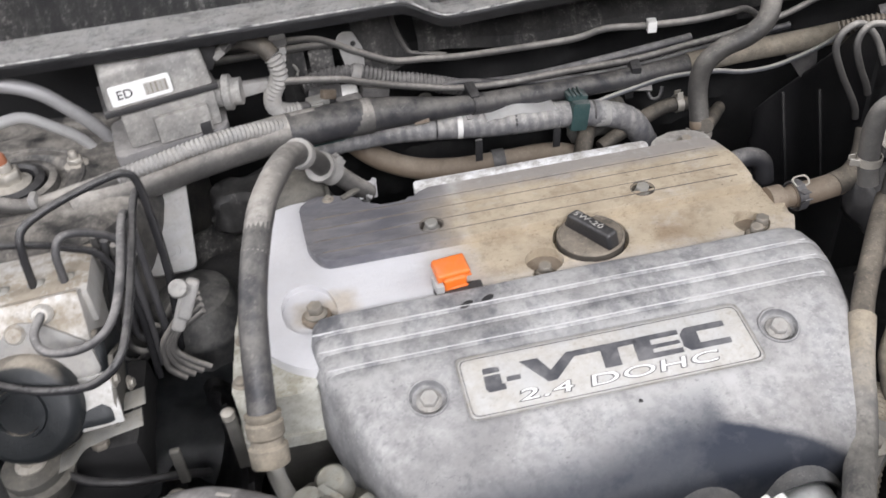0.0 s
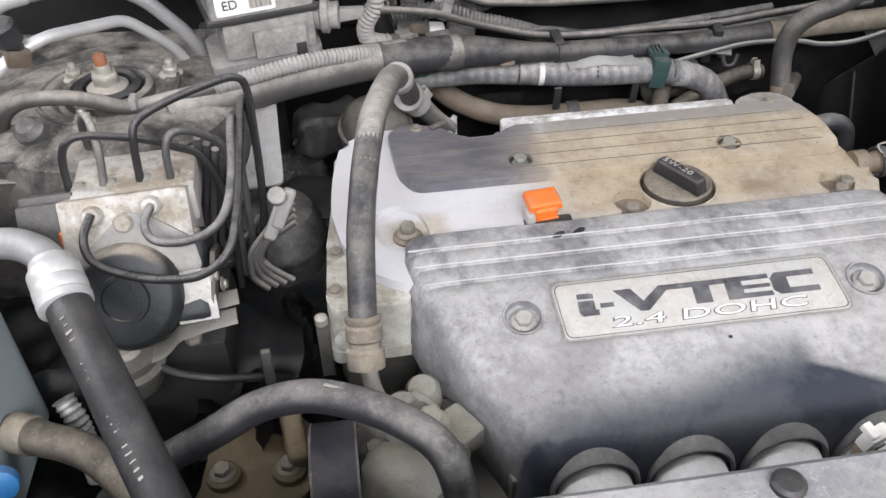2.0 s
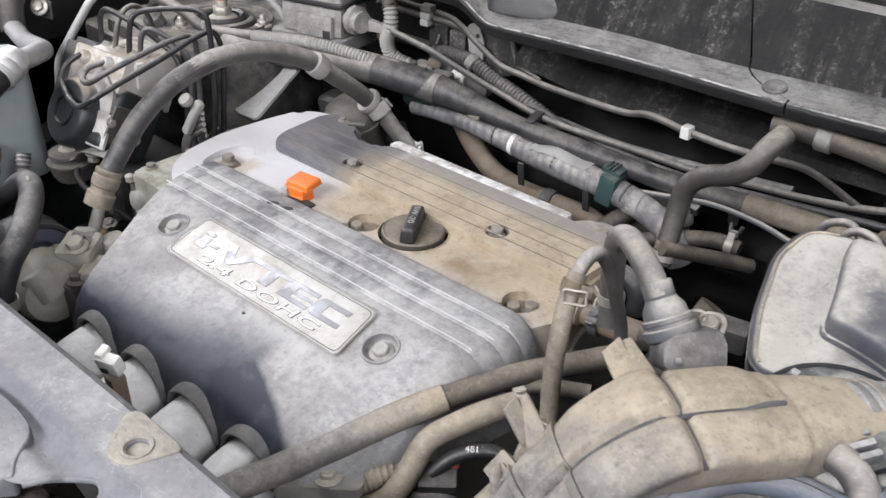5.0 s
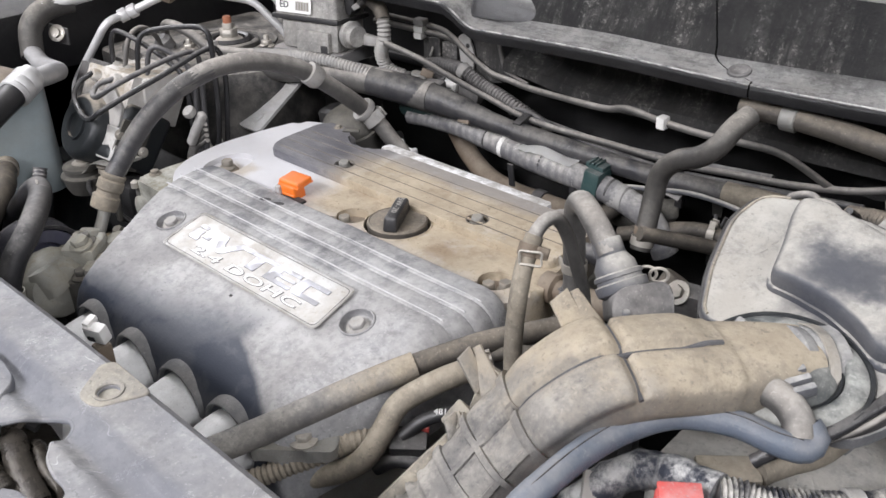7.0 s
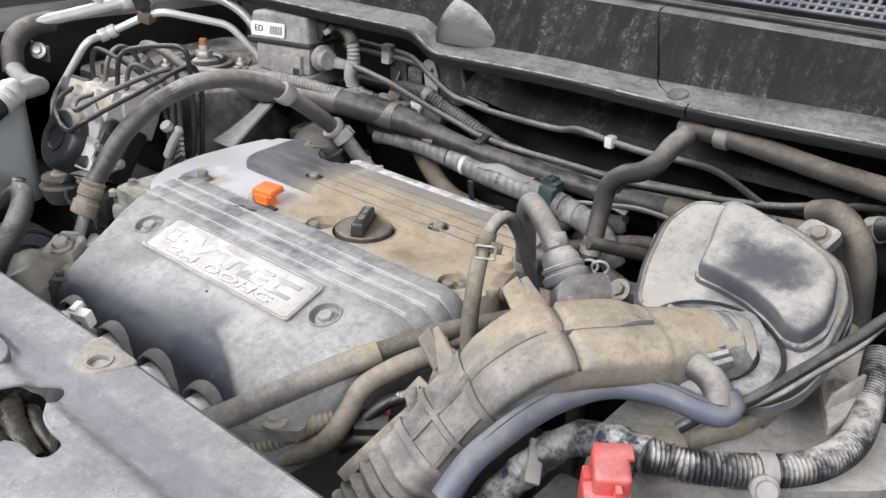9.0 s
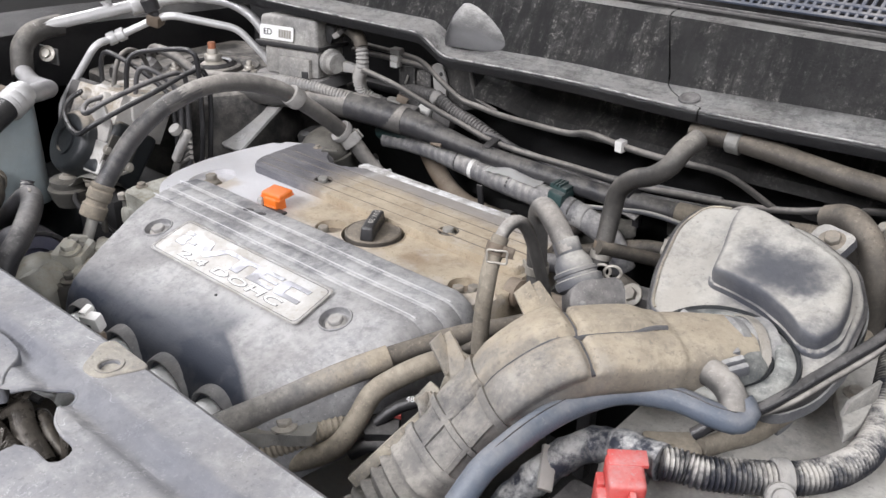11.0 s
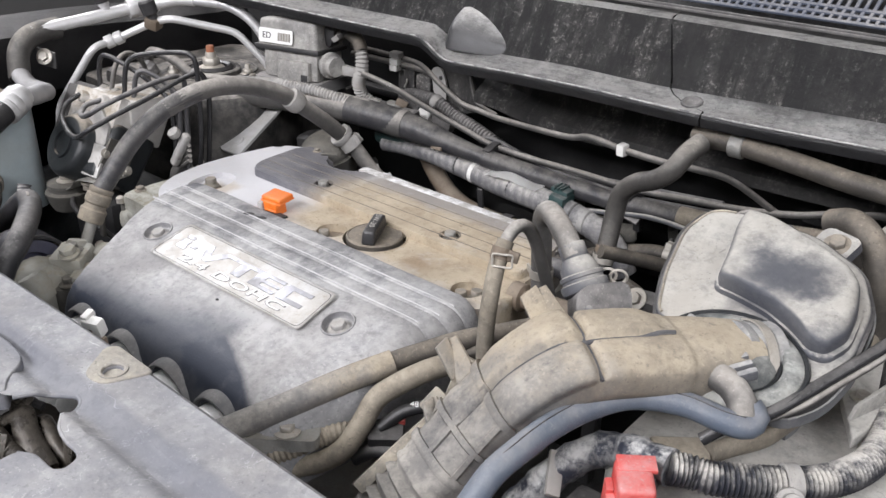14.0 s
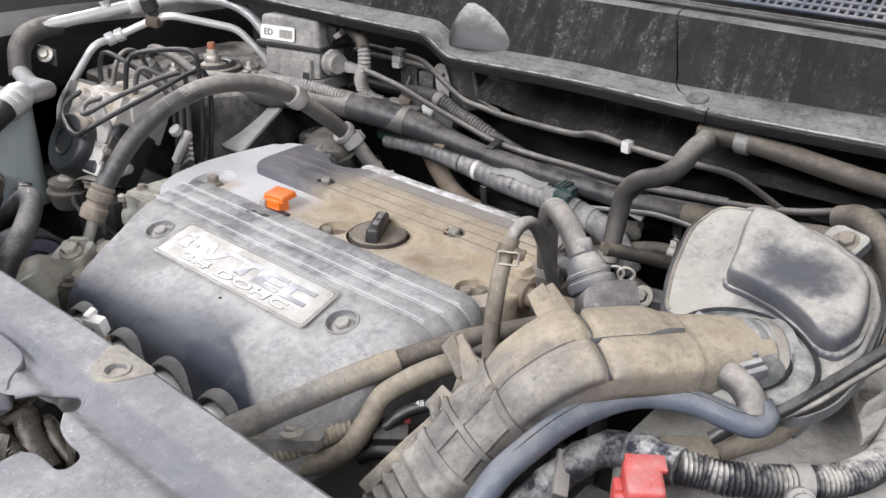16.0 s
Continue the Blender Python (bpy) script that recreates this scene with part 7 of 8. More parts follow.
part("body", lathe([(0.043, 0.66), (0.045, 0.67), (0.045, 0.815), (0.0465, 0.818), (0.0465, 0.824), (0.044, 0.828), (0.043, 0.840), (0.036, 0.852), (0.020, 0.858), (0.002, 0.859)], CN, 44), "canister", can)
part("seam_ring", lathe([(0.0452, 0.770), (0.0464, 0.771), (0.0464, 0.775), (0.0452, 0.776)], CN, 44, cap=False), "plastic_dust", can, "dusty seam ring")
bel = thing("bellows_boot", (-0.285, 0.24, 0.83), "black ribbed rubber boot below the plate", "boot")
part("boot", hose([(-0.292, 0.262, 0.77), (-0.276, 0.264, 0.838)], 0.033, 26, wave=0.006, pitch=0.011), "void", bel)

hl = thing("taped_loom", (-0.36, 0.28, 0.94), "dusty taped loom with white clip over the strut tower", "harness")
part("loom_run", hose([(-0.545, 0.262, 0.935), (-0.530, 0.252, 0.962), (-0.508, 0.246, 0.976), (-0.479, 0.248, 0.975), (-0.457, 0.252, 0.968), (-0.429, 0.258, 0.955), (-0.391, 0.272, 0.953), (-0.352, 0.279, 0.957)], 0.0066, 14), "hose_grey", hl)
part("ribbed_run", hose([(-0.356, 0.278, 0.9565), (-0.320, 0.285, 0.9605), (-0.280, 0.297, 0.963), (-0.240, 0.315, 0.958), (-0.205, 0.332, 0.948), (-0.180, 0.345, 0.930)], 0.0070, 16, wave=0.0008, pitch=0.0042), "plate_pale", hl, "ribbed loom sleeve")
part("tie_clip", rbox((0.007, 0.015, 0.011), Matrix.Translation((-0.424, 0.258, 0.960)), 0.003), "plate_pale", hl, "white loom clip")
part("end_boot", lathe([(0.013, 0), (0.013, 0.012), (0.008, 0.018), (0.004, 0.018)], aim((-0.508, 0.240, 0.945), (-0.1, -0.5, 1)), 20), "plastic_dust", hl)

# ---- air-conditioning pipes ----
ac = thing("aircon_pipe", (-0.59, 0.26, 0.99), "bright aluminium air-conditioning pipe with hexagon union", "pipe")
part("pipe_run", hose(bent([(-0.588, 0.118, 1.010), (-0.574, 0.180, 1.018), (-0.557, 0.256, 1.0286), (-0.522, 0.310, 1.038), (-0.505, 0.321, 1.037)], 0.022), 0.0082, 16), "bright", ac)
part("dull_run", hose(bent([(-0.515, 0.314, 1.0375), (-0.462, 0.348, 1.034), (-0.420, 0.357, 1.0160), (-0.384, 0.366, 0.968), (-0.372, 0.380, 0.930)], 0.022), 0.0068, 16), "alu_grey", ac, "dull grey length of the pipe")
bmu = bmesh.new()
bmesh.ops.create_cone(bmu, cap_ends=True, segments=6, radius1=0.0145, radius2=0.0145, depth=0.020)
bmesh.ops.bevel(bmu, geom=list(bmu.edges), offset=0.0012, segments=1, affect="EDGES")
bmesh.ops.transform(bmu, matrix=aim((-0.557, 0.256, 1.0286), (0.25, 0.95, 0.12)), verts=bmu.verts)
bmu = lathe([(0.012, -0.02), (0.012, 0.014), (0.0095, 0.018)], aim((-0.550, 0.270, 1.0300), (0.40, 0.90, 0.12)), 18, bmu)
part("union_nut", bmu, "bright", ac, "hexagon union nut")
SP = aim((-0.566, 0.218, 1.027), (-0.15, -0.25, 1))
part("service_port", lathe([(0.0065, -0.006), (0.0065, 0.008), (0.0080, 0.009), (0.0080, 0.013), (0.0055, 0.014)], SP, 16), "bright", ac)
part("port_cap", lathe([(0.0095, 0.013), (0.0100, 0.015), (0.0100, 0.032), (0.0085, 0.034), (0.003, 0.034)], SP, 18), "plastic", ac, "black service port cap")
ac2 = thing("aircon_thin_pipe", (-0.50, 0.30, 0.95), "thin aluminium air-conditioning pipe with valve", "pipe")
part("pipe_run", hose(bent([(-0.590, 0.130, 0.85), (-0.584, 0.136, 0.904), (-0.543, 0.178, 0.987), (-0.547, 0.209, 0.990), (-0.505, 0.250, 1.016), (-0.480, 0.262, 1.024), (-0.431, 0.335, 1.002), (-0.398, 0.358, 0.960), (-0.386, 0.370, 0.925)], 0.014), 0.0052, 14), "bright", ac2)
for p, w in (((-0.5465, 0.205, 0.990), (0.35, 0.75, 0.30)), ((-0.5400, 0.216, 0.9945), (0.60, 0.65, 0.38))):
    bmu = bmesh.new()
    bmesh.ops.create_cone(bmu, cap_ends=True, segments=6, radius1=0.0095, radius2=0.0095, depth=0.012)
    bmesh.ops.bevel(bmu, geom=list(bmu.edges), offset=0.001, segments=1, affect="EDGES")
    bmesh.ops.transform(bmu, matrix=aim(p, w), verts=bmu.verts)
    part("flare_nut", bmu, "bright", ac2)
part("valve_stem", lathe([(0.007, 0), (0.007, 0.010), (0.011, 0.012), (0.0115, 0.028), (0.009, 0.031), (0.004, 0.031)], aim((-0.500, 0.250, 1.018), (-0.15, -0.25, 1)), 18), "plastic", ac2, "black valve cap")
part("valve_block", rbox((0.020, 0.020, 0.016), Matrix.Translation((-0.502, 0.250, 1.016)) @ pose(0, 0, 0, 10, 15, 25), 0.004), "fitting", ac2)

su = thing("suction_hose", (-0.42, -0.03, 0.90), "thick black suction hose with crimped aluminium end", "hose")
part("elbow_pipe", hose([(-0.582, 0.089, 0.958), (-0.555, 0.088, 0.948), (-0.520, 0.086, 0.949), (-0.490, 0.078, 0.955), (-0.468, 0.062, 0.961), (-0.450, 0.042, 0.965), (-0.443, 0.026, 0.967)], 0.0115, 18), "alu_grey", su, "bent aluminium pipe end")
CR = aim((-0.4385, 0.016, 0.966), (-0.35, 0.85, 0.35))
part("crimp", lathe([(0.0150, -0.022), (0.0176, -0.020), (0.0180, -0.015), (0.0166, -0.013), (0.0178, -0.010), (0.0178, -0.004), (0.0164, -0.002), (0.0176, 0.001), (0.0174, 0.008), (0.0150, 0.011), (0.0140, 0.016), (0.0115, 0.018)], CR, 28), "bright", su, "ribbed aluminium crimp sleeve")
part("hose_run", hose([(-0.4375, 0.015, 0.9655), (-0.424, -0.014, 0.956), (-0.408, -0.045, 0.945), (-0.393, -0.075, 0.932), (-0.378, -0.105, 0.918), (-0.360, -0.140, 0.900), (-0.345, -0.165, 0.86)], 0.0146, 22), "rubber_clean", su)
random.seed(4)
for i in range(22):
    if i % 6 != 4:
        p = Vector((-0.424, -0.018, 0.955)).lerp(Vector((-0.374, -0.115, 0.914)), i / 21)
        part("print_bar", rbox((random.uniform(0.0010, 0.0028), random.uniform(0.0028, 0.0052), 0.0004), Matrix.Translation(p + Vector((-0.0035, -0.0042, 0.0136))) @ pose(0, 0, 0, 22, -8, -62 + random.uniform(-9, 9)), 0.0002, 1), "label_grey", su)

rh = thing("radiator_hose", (-0.29, -0.07, 0.85), "bent black radiator hose in front of the belt", "hose")
part("hose_run", hose([(-0.440, -0.040, 0.800), (-0.400, -0.043, 0.838), (-0.351, -0.046, 0.872), (-0.319, -0.047, 0.893), (-0.285, -0.054, 0.906), (-0.253, -0.068, 0.909), (-0.225, -0.086, 0.908), (-0.203, -0.106, 0.901), (-0.195, -0.126, 0.884), (-0.193, -0.14, 0.85), (-0.193, -0.145, 0.78)], 0.0112, 22), "rubber", rh)

part("paint_dash", rbox((0.010, 0.003, 0.0012), Matrix.Translation((-0.268, -0.061, 0.9205)) @ pose(0, 0, 0, -20, 4, -20), 0.0004, 1), "hose_grey", rh, "rubbed pale scuff")
part("end_clamp", band((-0.1935, -0.139, 0.855), (0.0, -0.1, -1), 0.0138, 0.010, turn=40), "zinc", rh, "steel hose clamp")
tank = thing("coolant_tank", (-0.52, 0.03, 0.80), "clouded translucent coolant tank", "tank")
tm = Matrix.Translation((-0.535, 0.015, 0.0))
part("tank_body", prism(rounded([(-0.05, -0.075), (0.032, -0.075), (0.034, 0.05), (-0.05, 0.06)], 0.02, 5), 0.80, 0.945, tm, 0.012, 4), "tank", tank)
part("tank_top", lathe([(0.046, 0.940), (0.046, 0.952), (0.036, 0.958), (0.028, 0.962), (0.010, 0.963)], tm @ pose(0.0, -0.01, 0), 30), "brown", tank, "brown dusty tank lid")
part("cap", lathe([(0.012, 0), (0.012, 0.008), (0.009, 0.010), (0.003, 0.010)], tm @ pose(0.042, -0.07, 0.86, 70, 40), 20), "blue_cap", tank, "blue plastic plug")
th = thing("overflow_hose", (-0.45, -0.04, 0.84), "tan dusty hose with white clip under the tank", "hose")
part("hose_run", hose([(-0.54, 0.0, 0.84), (-0.501, -0.007, 0.852), (-0.476, -0.019, 0.855), (-0.443, -0.034, 0.853), (-0.417, -0.057, 0.846), (-0.401, -0.080, 0.83), (-0.39, -0.11, 0.79)], 0.0125, 18), "rubber_tan", th)
part("clip", band((-0.490, -0.012, 0.854), (0.9, -0.4, 0.05), 0.0126, 0.016, 0.002, turn=180), "duct", th, "dusty hose clip")
part("drain", hose([(-0.47, 0.02, 0.85), (-0.462, 0.01, 0.83), (-0.46, 0.0, 0.78)], 0.008, 14, wave=0.001, pitch=0.005), "tape", th)
wing = thing("fender_hose", (-0.60, 0.10, 0.90), "grey rubber elbow hose on the inner wing", "hose")
part("hose_run", hose([(-0.588, 0.156, 1.010), (-0.590, 0.132, 1.008), (-0.592, 0.112, 1.001), (-0.592, 0.098, 0.985), (-0.588, 0.092, 0.960), (-0.584, 0.090, 0.952)], 0.0145, 20), "hose_dark", wing)
part("bolt", hexbolt((-0.585, 0.128, 0.975), (0.5, -0.7, 0.4), 0.007, 0.006), "zinc", wing)
part("tab", rbox((0.030, 0.003, 0.024), Matrix.Translation((-0.588, 0.132, 0.972)) @ pose(0, 0, 0, 5, 10, 25), 0.002), "plastic_dust", wing)

# ---- intake duct and airbox ----
duct = thing("intake_duct", (0.36, -0.03, 0.86), "ribbed black intake duct under thick tan dust", "intake duct")


def squircle_tube(points, radius, n=28, power=3.2, step=0.004, ring=None, relief=None):
    """A rounded-square duct along a smooth line; ring(s) adds to the radius."""
    line = spline(points, step)
    own = bmesh.new()
    total = sum((q - p).length for p, q in zip(line, line[1:]))
    rings, s = [], 0.0
    for i, p in enumerate(line):
        t = (line[min(i + 1, len(line) - 1)] - line[max(i - 1, 0)]).normalized()
        side = t.cross(Vector((0, 0, 1))).normalized()
        up = side.cross(t).normalized()
        wa, wb = radius(s / total)
        add = ring(s / total) if ring else 0.0
        row = []
        for j in range(n):
            a = 2 * math.pi * j / n
            c, d = math.cos(a), math.sin(a)
            k = (abs(c) ** power + abs(d) ** power) ** (-1 / power)
            lift = add + (relief(s / total, a) if relief else 0.0)
            row.append(own.verts.new(p + side * c * k * (wa + lift) + up * d * k * (wb + lift)))
        rings.append(row)
        if i + 1 < len(line):
            s += (line[i + 1] - p).length
    for a, b in zip(rings, rings[1:]):
        for j in range(n):
            own.faces.new((a[j], b[j], b[(j + 1) % n], a[(j + 1) % n]))
    own.faces.new(rings[0])
    own.faces.new(rings[-1])
    bmesh.ops.recalc_face_normals(own, faces=own.faces)
    return own


DUCT = [(0.281, -0.140, 0.800), (0.294, -0.110, 0.850), (0.308, -0.082, 0.895), (0.325, -0.050, 0.933), (0.353, -0.016, 0.968), (0.379, 0.016, 0.973), (0.406, 0.050, 0.967), (0.430, 0.082, 0.957)]


def duct_size(s):
    return 0.033 - 0.006 * (1 - step01(s, 0.40, 0.62)) - 0.007 * step01(s, 0.82, 1.0), 0.0155 + 0.0095 * step01(s, 0.8, 1.0) + 0.012 * step01(-s, -0.42, -0.15)


def duct_wave(s):
    return 0.0026 * math.sin(2 * math.pi * s / 0.026) * (1 - step01(s, 0.30, 0.34))


def duct_relief(s, a):
    """Stepped moulding: the rear half stands proud, and the lower length overlaps the upper one."""
    rear = step01(a, 1.53, 1.60) * (1 - step01(a, 3.0, 3.3)) * step01(s, 0.40, 0.46) * (1 - step01(s, 0.80, 0.84))
    lap = (1 - step01(s, 0.672, 0.682)) * step01(s, 0.50, 0.56) * step01(a, 0.2, 0.5) * (1 - step01(a, 2.9, 3.2))
    ditch = math.exp(-((a - 1.48) / 0.06) ** 2) * step01(s, 0.42, 0.46) * (1 - step01(s, 0.78, 0.82)) + math.exp(-((s - 0.689) / 0.005) ** 2) * step01(a, 0.3, 0.6) * (1 - step01(a, 2.6, 3.0))
    neck = 1 - step01(s, 0.845, 0.857)
    return 0.0030 * rear + 0.0032 * lap + 0.0014 * neck - 0.0048 * ditch


part("duct_body", squircle_tube(DUCT, duct_size, n=112, ring=duct_wave, step=0.0020, relief=duct_relief), "duct", duct, sharp=50)
DLINE = spline(DUCT, 0.002)


def duct_frame(s):
    i = max(1, min(len(DLINE) - 2, int(s * (len(DLINE) - 1))))
    t = (DLINE[i + 1] - DLINE[i - 1]).normalized()
    side = t.cross(Vector((0, 0, 1))).normalized()
    return DLINE[i], t, side, side.cross(t).normalized()


def duct_point(s, a, lift):
    p, t, side, up = duct_frame(s)
    wa, wb = duct_size(s)
    c, d = math.cos(a), math.sin(a)
    k = (abs(c) ** 3.2 + abs(d) ** 3.2) ** (-1 / 3.2)
    lift += duct_relief(s, a % (2 * math.pi))
    return p + side * c * k * (wa + lift) + up * d * k * (wb + lift)


for s0 in (0.365, 0.43, 0.515):
    bm = bmesh.new()
    rings = []
    for ds, lift in ((-0.0090, -0.001), (-0.0066, 0.0018), (-0.0050, 0.0025), (0.0050, 0.0025), (0.0066, 0.0018), (0.0090, -0.001)):
        rings.append([bm.verts.new(duct_point(s0 + ds, 2 * math.pi * j / 72, lift)) for j in range(72)])
    for a, b in zip(rings, rings[1:]):
        for j in range(72):
            bm.faces.new((a[j], b[j], b[(j + 1) % 72], a[(j + 1) % 72]))
    bmesh.ops.recalc_face_normals(bm, faces=bm.faces)
    part("rib", bm, "duct", duct, "raised moulded rib")
for a0, s_lo, s_hi in ((1.50, 0.365, 0.515), (0.62, 0.365, 0.515)):
    bm = bmesh.new()
    rings = []
    for da, lift in ((-0.085, -0.001), (-0.065, 0.0018), (0.065, 0.0018), (0.085, -0.001)):
        rings.append([bm.verts.new(duct_point(s_lo + (s_hi - s_lo) * j / 30, a0 + da, lift)) for j in range(31)])
    for a, b in zip(rings, rings[1:]):
        for j in range(30):
            bm.faces.new((a[j], a[j + 1], b[j + 1], b[j]))
    bmesh.ops.recalc_face_normals(bm, faces=bm.faces)
    part("long_rib", bm, "duct", duct, "raised lengthwise rib")


part("side_rail", hose([(0.292, -0.0289, 0.9533), (0.290, -0.0391, 0.9379), (0.288, -0.0488, 0.9230), (0.280, -0.0802, 0.9055), (0.268, -0.1111, 0.8816)], 0.0056, 4), "duct_rib", duct, "square moulded rail")
part("rail_block", rbox((0.016, 0.018, 0.020), Matrix.Translation((0.2855, -0.050, 0.921)) @ pose(0, 0, 0, 38, 0, -18), 0.002), "duct_rib", duct, "moulded block on the rail")
bm = plate4([(0.3258, -0.0011, 0.9722), (0.3057, 0.0051, 0.9905), (0.3085, 0.0187, 0.9955), (0.3321, 0.0128, 0.9762)], 0.0022)
part("tab", plate4([(0.3098, 0.0200, 0.9925), (0.3141, 0.0226, 0.9960), (0.3357, 0.0249, 0.9758), (0.3313, 0.0081, 0.9756)], 0.0022, bm), "duct", duct, "folded mounting tab")
bm = plate4([(0.2900, -0.0446, 0.9419), (0.2758, -0.0453, 0.9616), (0.2753, -0.0335, 0.9647), (0.2890, -0.0350, 0.9466)], 0.0024)
part("tab", plate4([(0.2758, -0.0306, 0.9617), (0.2805, -0.0292, 0.9662), (0.3011, -0.0331, 0.9487), (0.2937, -0.0427, 0.9401)], 0.0024, bm), "duct", duct, "folded mounting tab")
bm = plate4([(0.2933, -0.0711, 0.9154), (0.2826, -0.0650, 0.9309), (0.2833, -0.0563, 0.9324), (0.2927, -0.0606, 0.9198)], 0.0022)
part("tab", plate4([(0.2822, -0.0551, 0.9312), (0.2855, -0.0543, 0.9324), (0.3037, -0.0585, 0.9200), (0.2950, -0.0630, 0.9145)], 0.0022, bm), "duct", duct, "folded mounting tab")
part("seam_strip", hose([tuple(duct_point(0.44 + 0.40 * i / 15, 1.475, 0.0008)) for i in range(16)], 0.0017, 6, 0.003), "seam", duct, "dark lengthwise moulding seam")
part("seam_strip", hose([tuple(duct_point(0.688, 0.35 + 2.2 * i / 19, 0.0008)) for i in range(20)], 0.0015, 6, 0.003), "seam", duct, "dark cross seam")
part("spout", hose([(0.412, 0.044, 0.958), (0.422, 0.041, 0.966), (0.432, 0.040, 0.969), (0.442, 0.039, 0.967), (0.451, 0.036, 0.961), (0.455, 0.031, 0.954)], 0.0092, 18), "hose_grey", duct, "short side spout")
CA = aim((0.430, 0.082, 0.957), (0.60, 0.77, -0.22))
part("collar", lathe([(0.024, -0.010), (0.0275, -0.008), (0.0275, -0.002), (0.026, 0.0), (0.0275, 0.002), (0.0285, 0.008), (0.027, 0.010), (0.0285, 0.012), (0.030, 0.018), (0.028, 0.020)], CA, 44), "airbox_low", duct, "ribbed collar at the airbox")
part("band_clamp", lathe([(0.0285, 0.002), (0.0297, 0.002), (0.0297, 0.009), (0.0285, 0.009)], CA, 44, cap=False), "zinc", duct, "steel band clamp")
part("clamp_screw", rbox((0.009, 0.005, 0.007), CA @ pose(0.026, -0.014, 0.006, 0, 0, -30), 0.0015), "hose_grey", duct)
for k in range(3):
    part("clamp_tab", rbox((0.010, 0.003, 0.003), CA @ pose(0.0285, 0.004 + 0.006 * (k % 2), 0.002 + 0.004 * k, 0, 0, 80), 0.0008, 1), "zinc", duct)

box = thing("airbox", (0.43, 0.15, 0.84), "dark plastic airbox with stepped lid under pale dust", "airbox")
BX = Matrix.Translation((0.366, 0.083, 0.970)) @ pose(0, 0, 0, 17.2, 0, 0)
tier1 = rounded([(0.000, -0.002), (0.033, 0.000), (0.052, -0.020), (0.080, -0.034), (0.104, -0.036), (0.120, -0.014), (0.126, 0.020), (0.122, 0.070), (0.104, 0.105), (0.062, 0.128), (0.004, 0.130), (-0.020, 0.124), (-0.027, 0.092), (-0.016, 0.040)], 0.012, 4)
part("lid", pillow(tier1, -0.016, 0.0, 0.005, BX), "airbox", box, "lower lid tier, pale with dust")
part("lid_seam", prism([(x * 1.03 - 0.0015, y * 1.02 - 0.001) for x, y in tier1], -0.012, -0.004, BX, 0.0012), "plastic", box, "thin dark seam round the lid")
part("lid_flange", prism([(x * 1.045 - 0.002, y * 1.03 - 0.001) for x, y in tier1], -0.020, -0.011, BX, 0.0015), "airbox_low", box)
tier2 = rounded([(0.026, 0.040), (0.044, 0.038), (0.066, 0.033), (0.086, 0.023), (0.101, 0.012), (0.112, 0.013), (0.119, 0.030), (0.117, 0.052), (0.110, 0.076), (0.100, 0.088), (0.070, 0.104), (0.028, 0.119), (0.012, 0.117), (0.013, 0.100), (0.021, 0.068)], 0.006, 4)
part("lid_fillet", prism([(0.066 + (x - 0.066) * 1.05, 0.066 + (y - 0.066) * 1.06) for x, y in tier2], -0.004, 0.0045, BX, 0.004, 4), "airbox", box)
part("lid_dome", pillow(tier2, -0.004, 0.0185, 0.0095, BX, 8), "airbox", box, "raised lid tier with a wiped blue-grey patch")
part("tray", prism([(0.414 + (x - 0.05) * 0.72, 0.150 + (max(y, 0.0) - 0.066) * 0.80) for x, y in tier1 if y > -0.03], 0.80, 0.945, None, 0.0), "airbox_low", box)
IR = BX @ pose(0.062, -0.016, 0) @ Matrix.Diagonal((0.86, 0.74, 1, 1))
for r, h, w in ((0.0370, 0.0004, 0.0016), (0.0560, 0.0010, 0.0019)):
    part("ring_groove", hose([tuple(IR @ Vector((r * math.cos(a), r * math.sin(a), h))) for a in (2 * math.pi * k / 40 for k in range(41))], w, 6, 0.004), "liner", box, "dark moulded groove")
part("inlet_dome", lathe([(0.004, 0.014), (0.020, 0.012), (0.028, 0.0085), (0.033, 0.003), (0.0355, -0.001), (0.0385, -0.001), (0.0395, 0.0035), (0.0425, 0.0050), (0.0480, 0.0045), (0.054, 0.0015), (0.058, -0.003)], IR, 72, cap=False), "inlet", box, "ringed dome round the inlet", sharp=60)
for k in range(4):
    part("inlet_tooth", rbox((0.0042, 0.016, 0.008), Matrix.Translation((0.4315 + 0.0052 * k, 0.0600 - 0.0050 * k, 0.9755 - 0.0008 * k)) @ pose(0, 0, 0, 15, 10, -40), 0.0012), "airbox_low", box)
rim = [tuple(BX @ Vector((0.052 + (x - 0.052) * 0.955, 0.05 + (y - 0.05) * 0.965, 0.0))) for x, y in tier1]
left = [p for p in rim if p[0] < 0.372]
left.sort(key=lambda p: p[1])
part("lid_bead", hose(left, 0.0011, 6, 0.004), "duct_rib", box, "fine raised bead along the lid edge")
part("lid_hook", rbox((0.008, 0.006, 0.008), Matrix.Translation((0.392, 0.086, 0.972)) @ pose(0, 0, 0, 17, 20, 10), 0.002), "airbox_low", box)
for k in range(5):
    part("lid_mark", rbox((0.0016, 0.0060, 0.0006), BX @ pose(0.0085 + 0.0028 * k, 0.070 + 0.010 * k, 0.0002, 0, 0, -30 + 9 * k), 0.0002, 1), "label_grey", box)
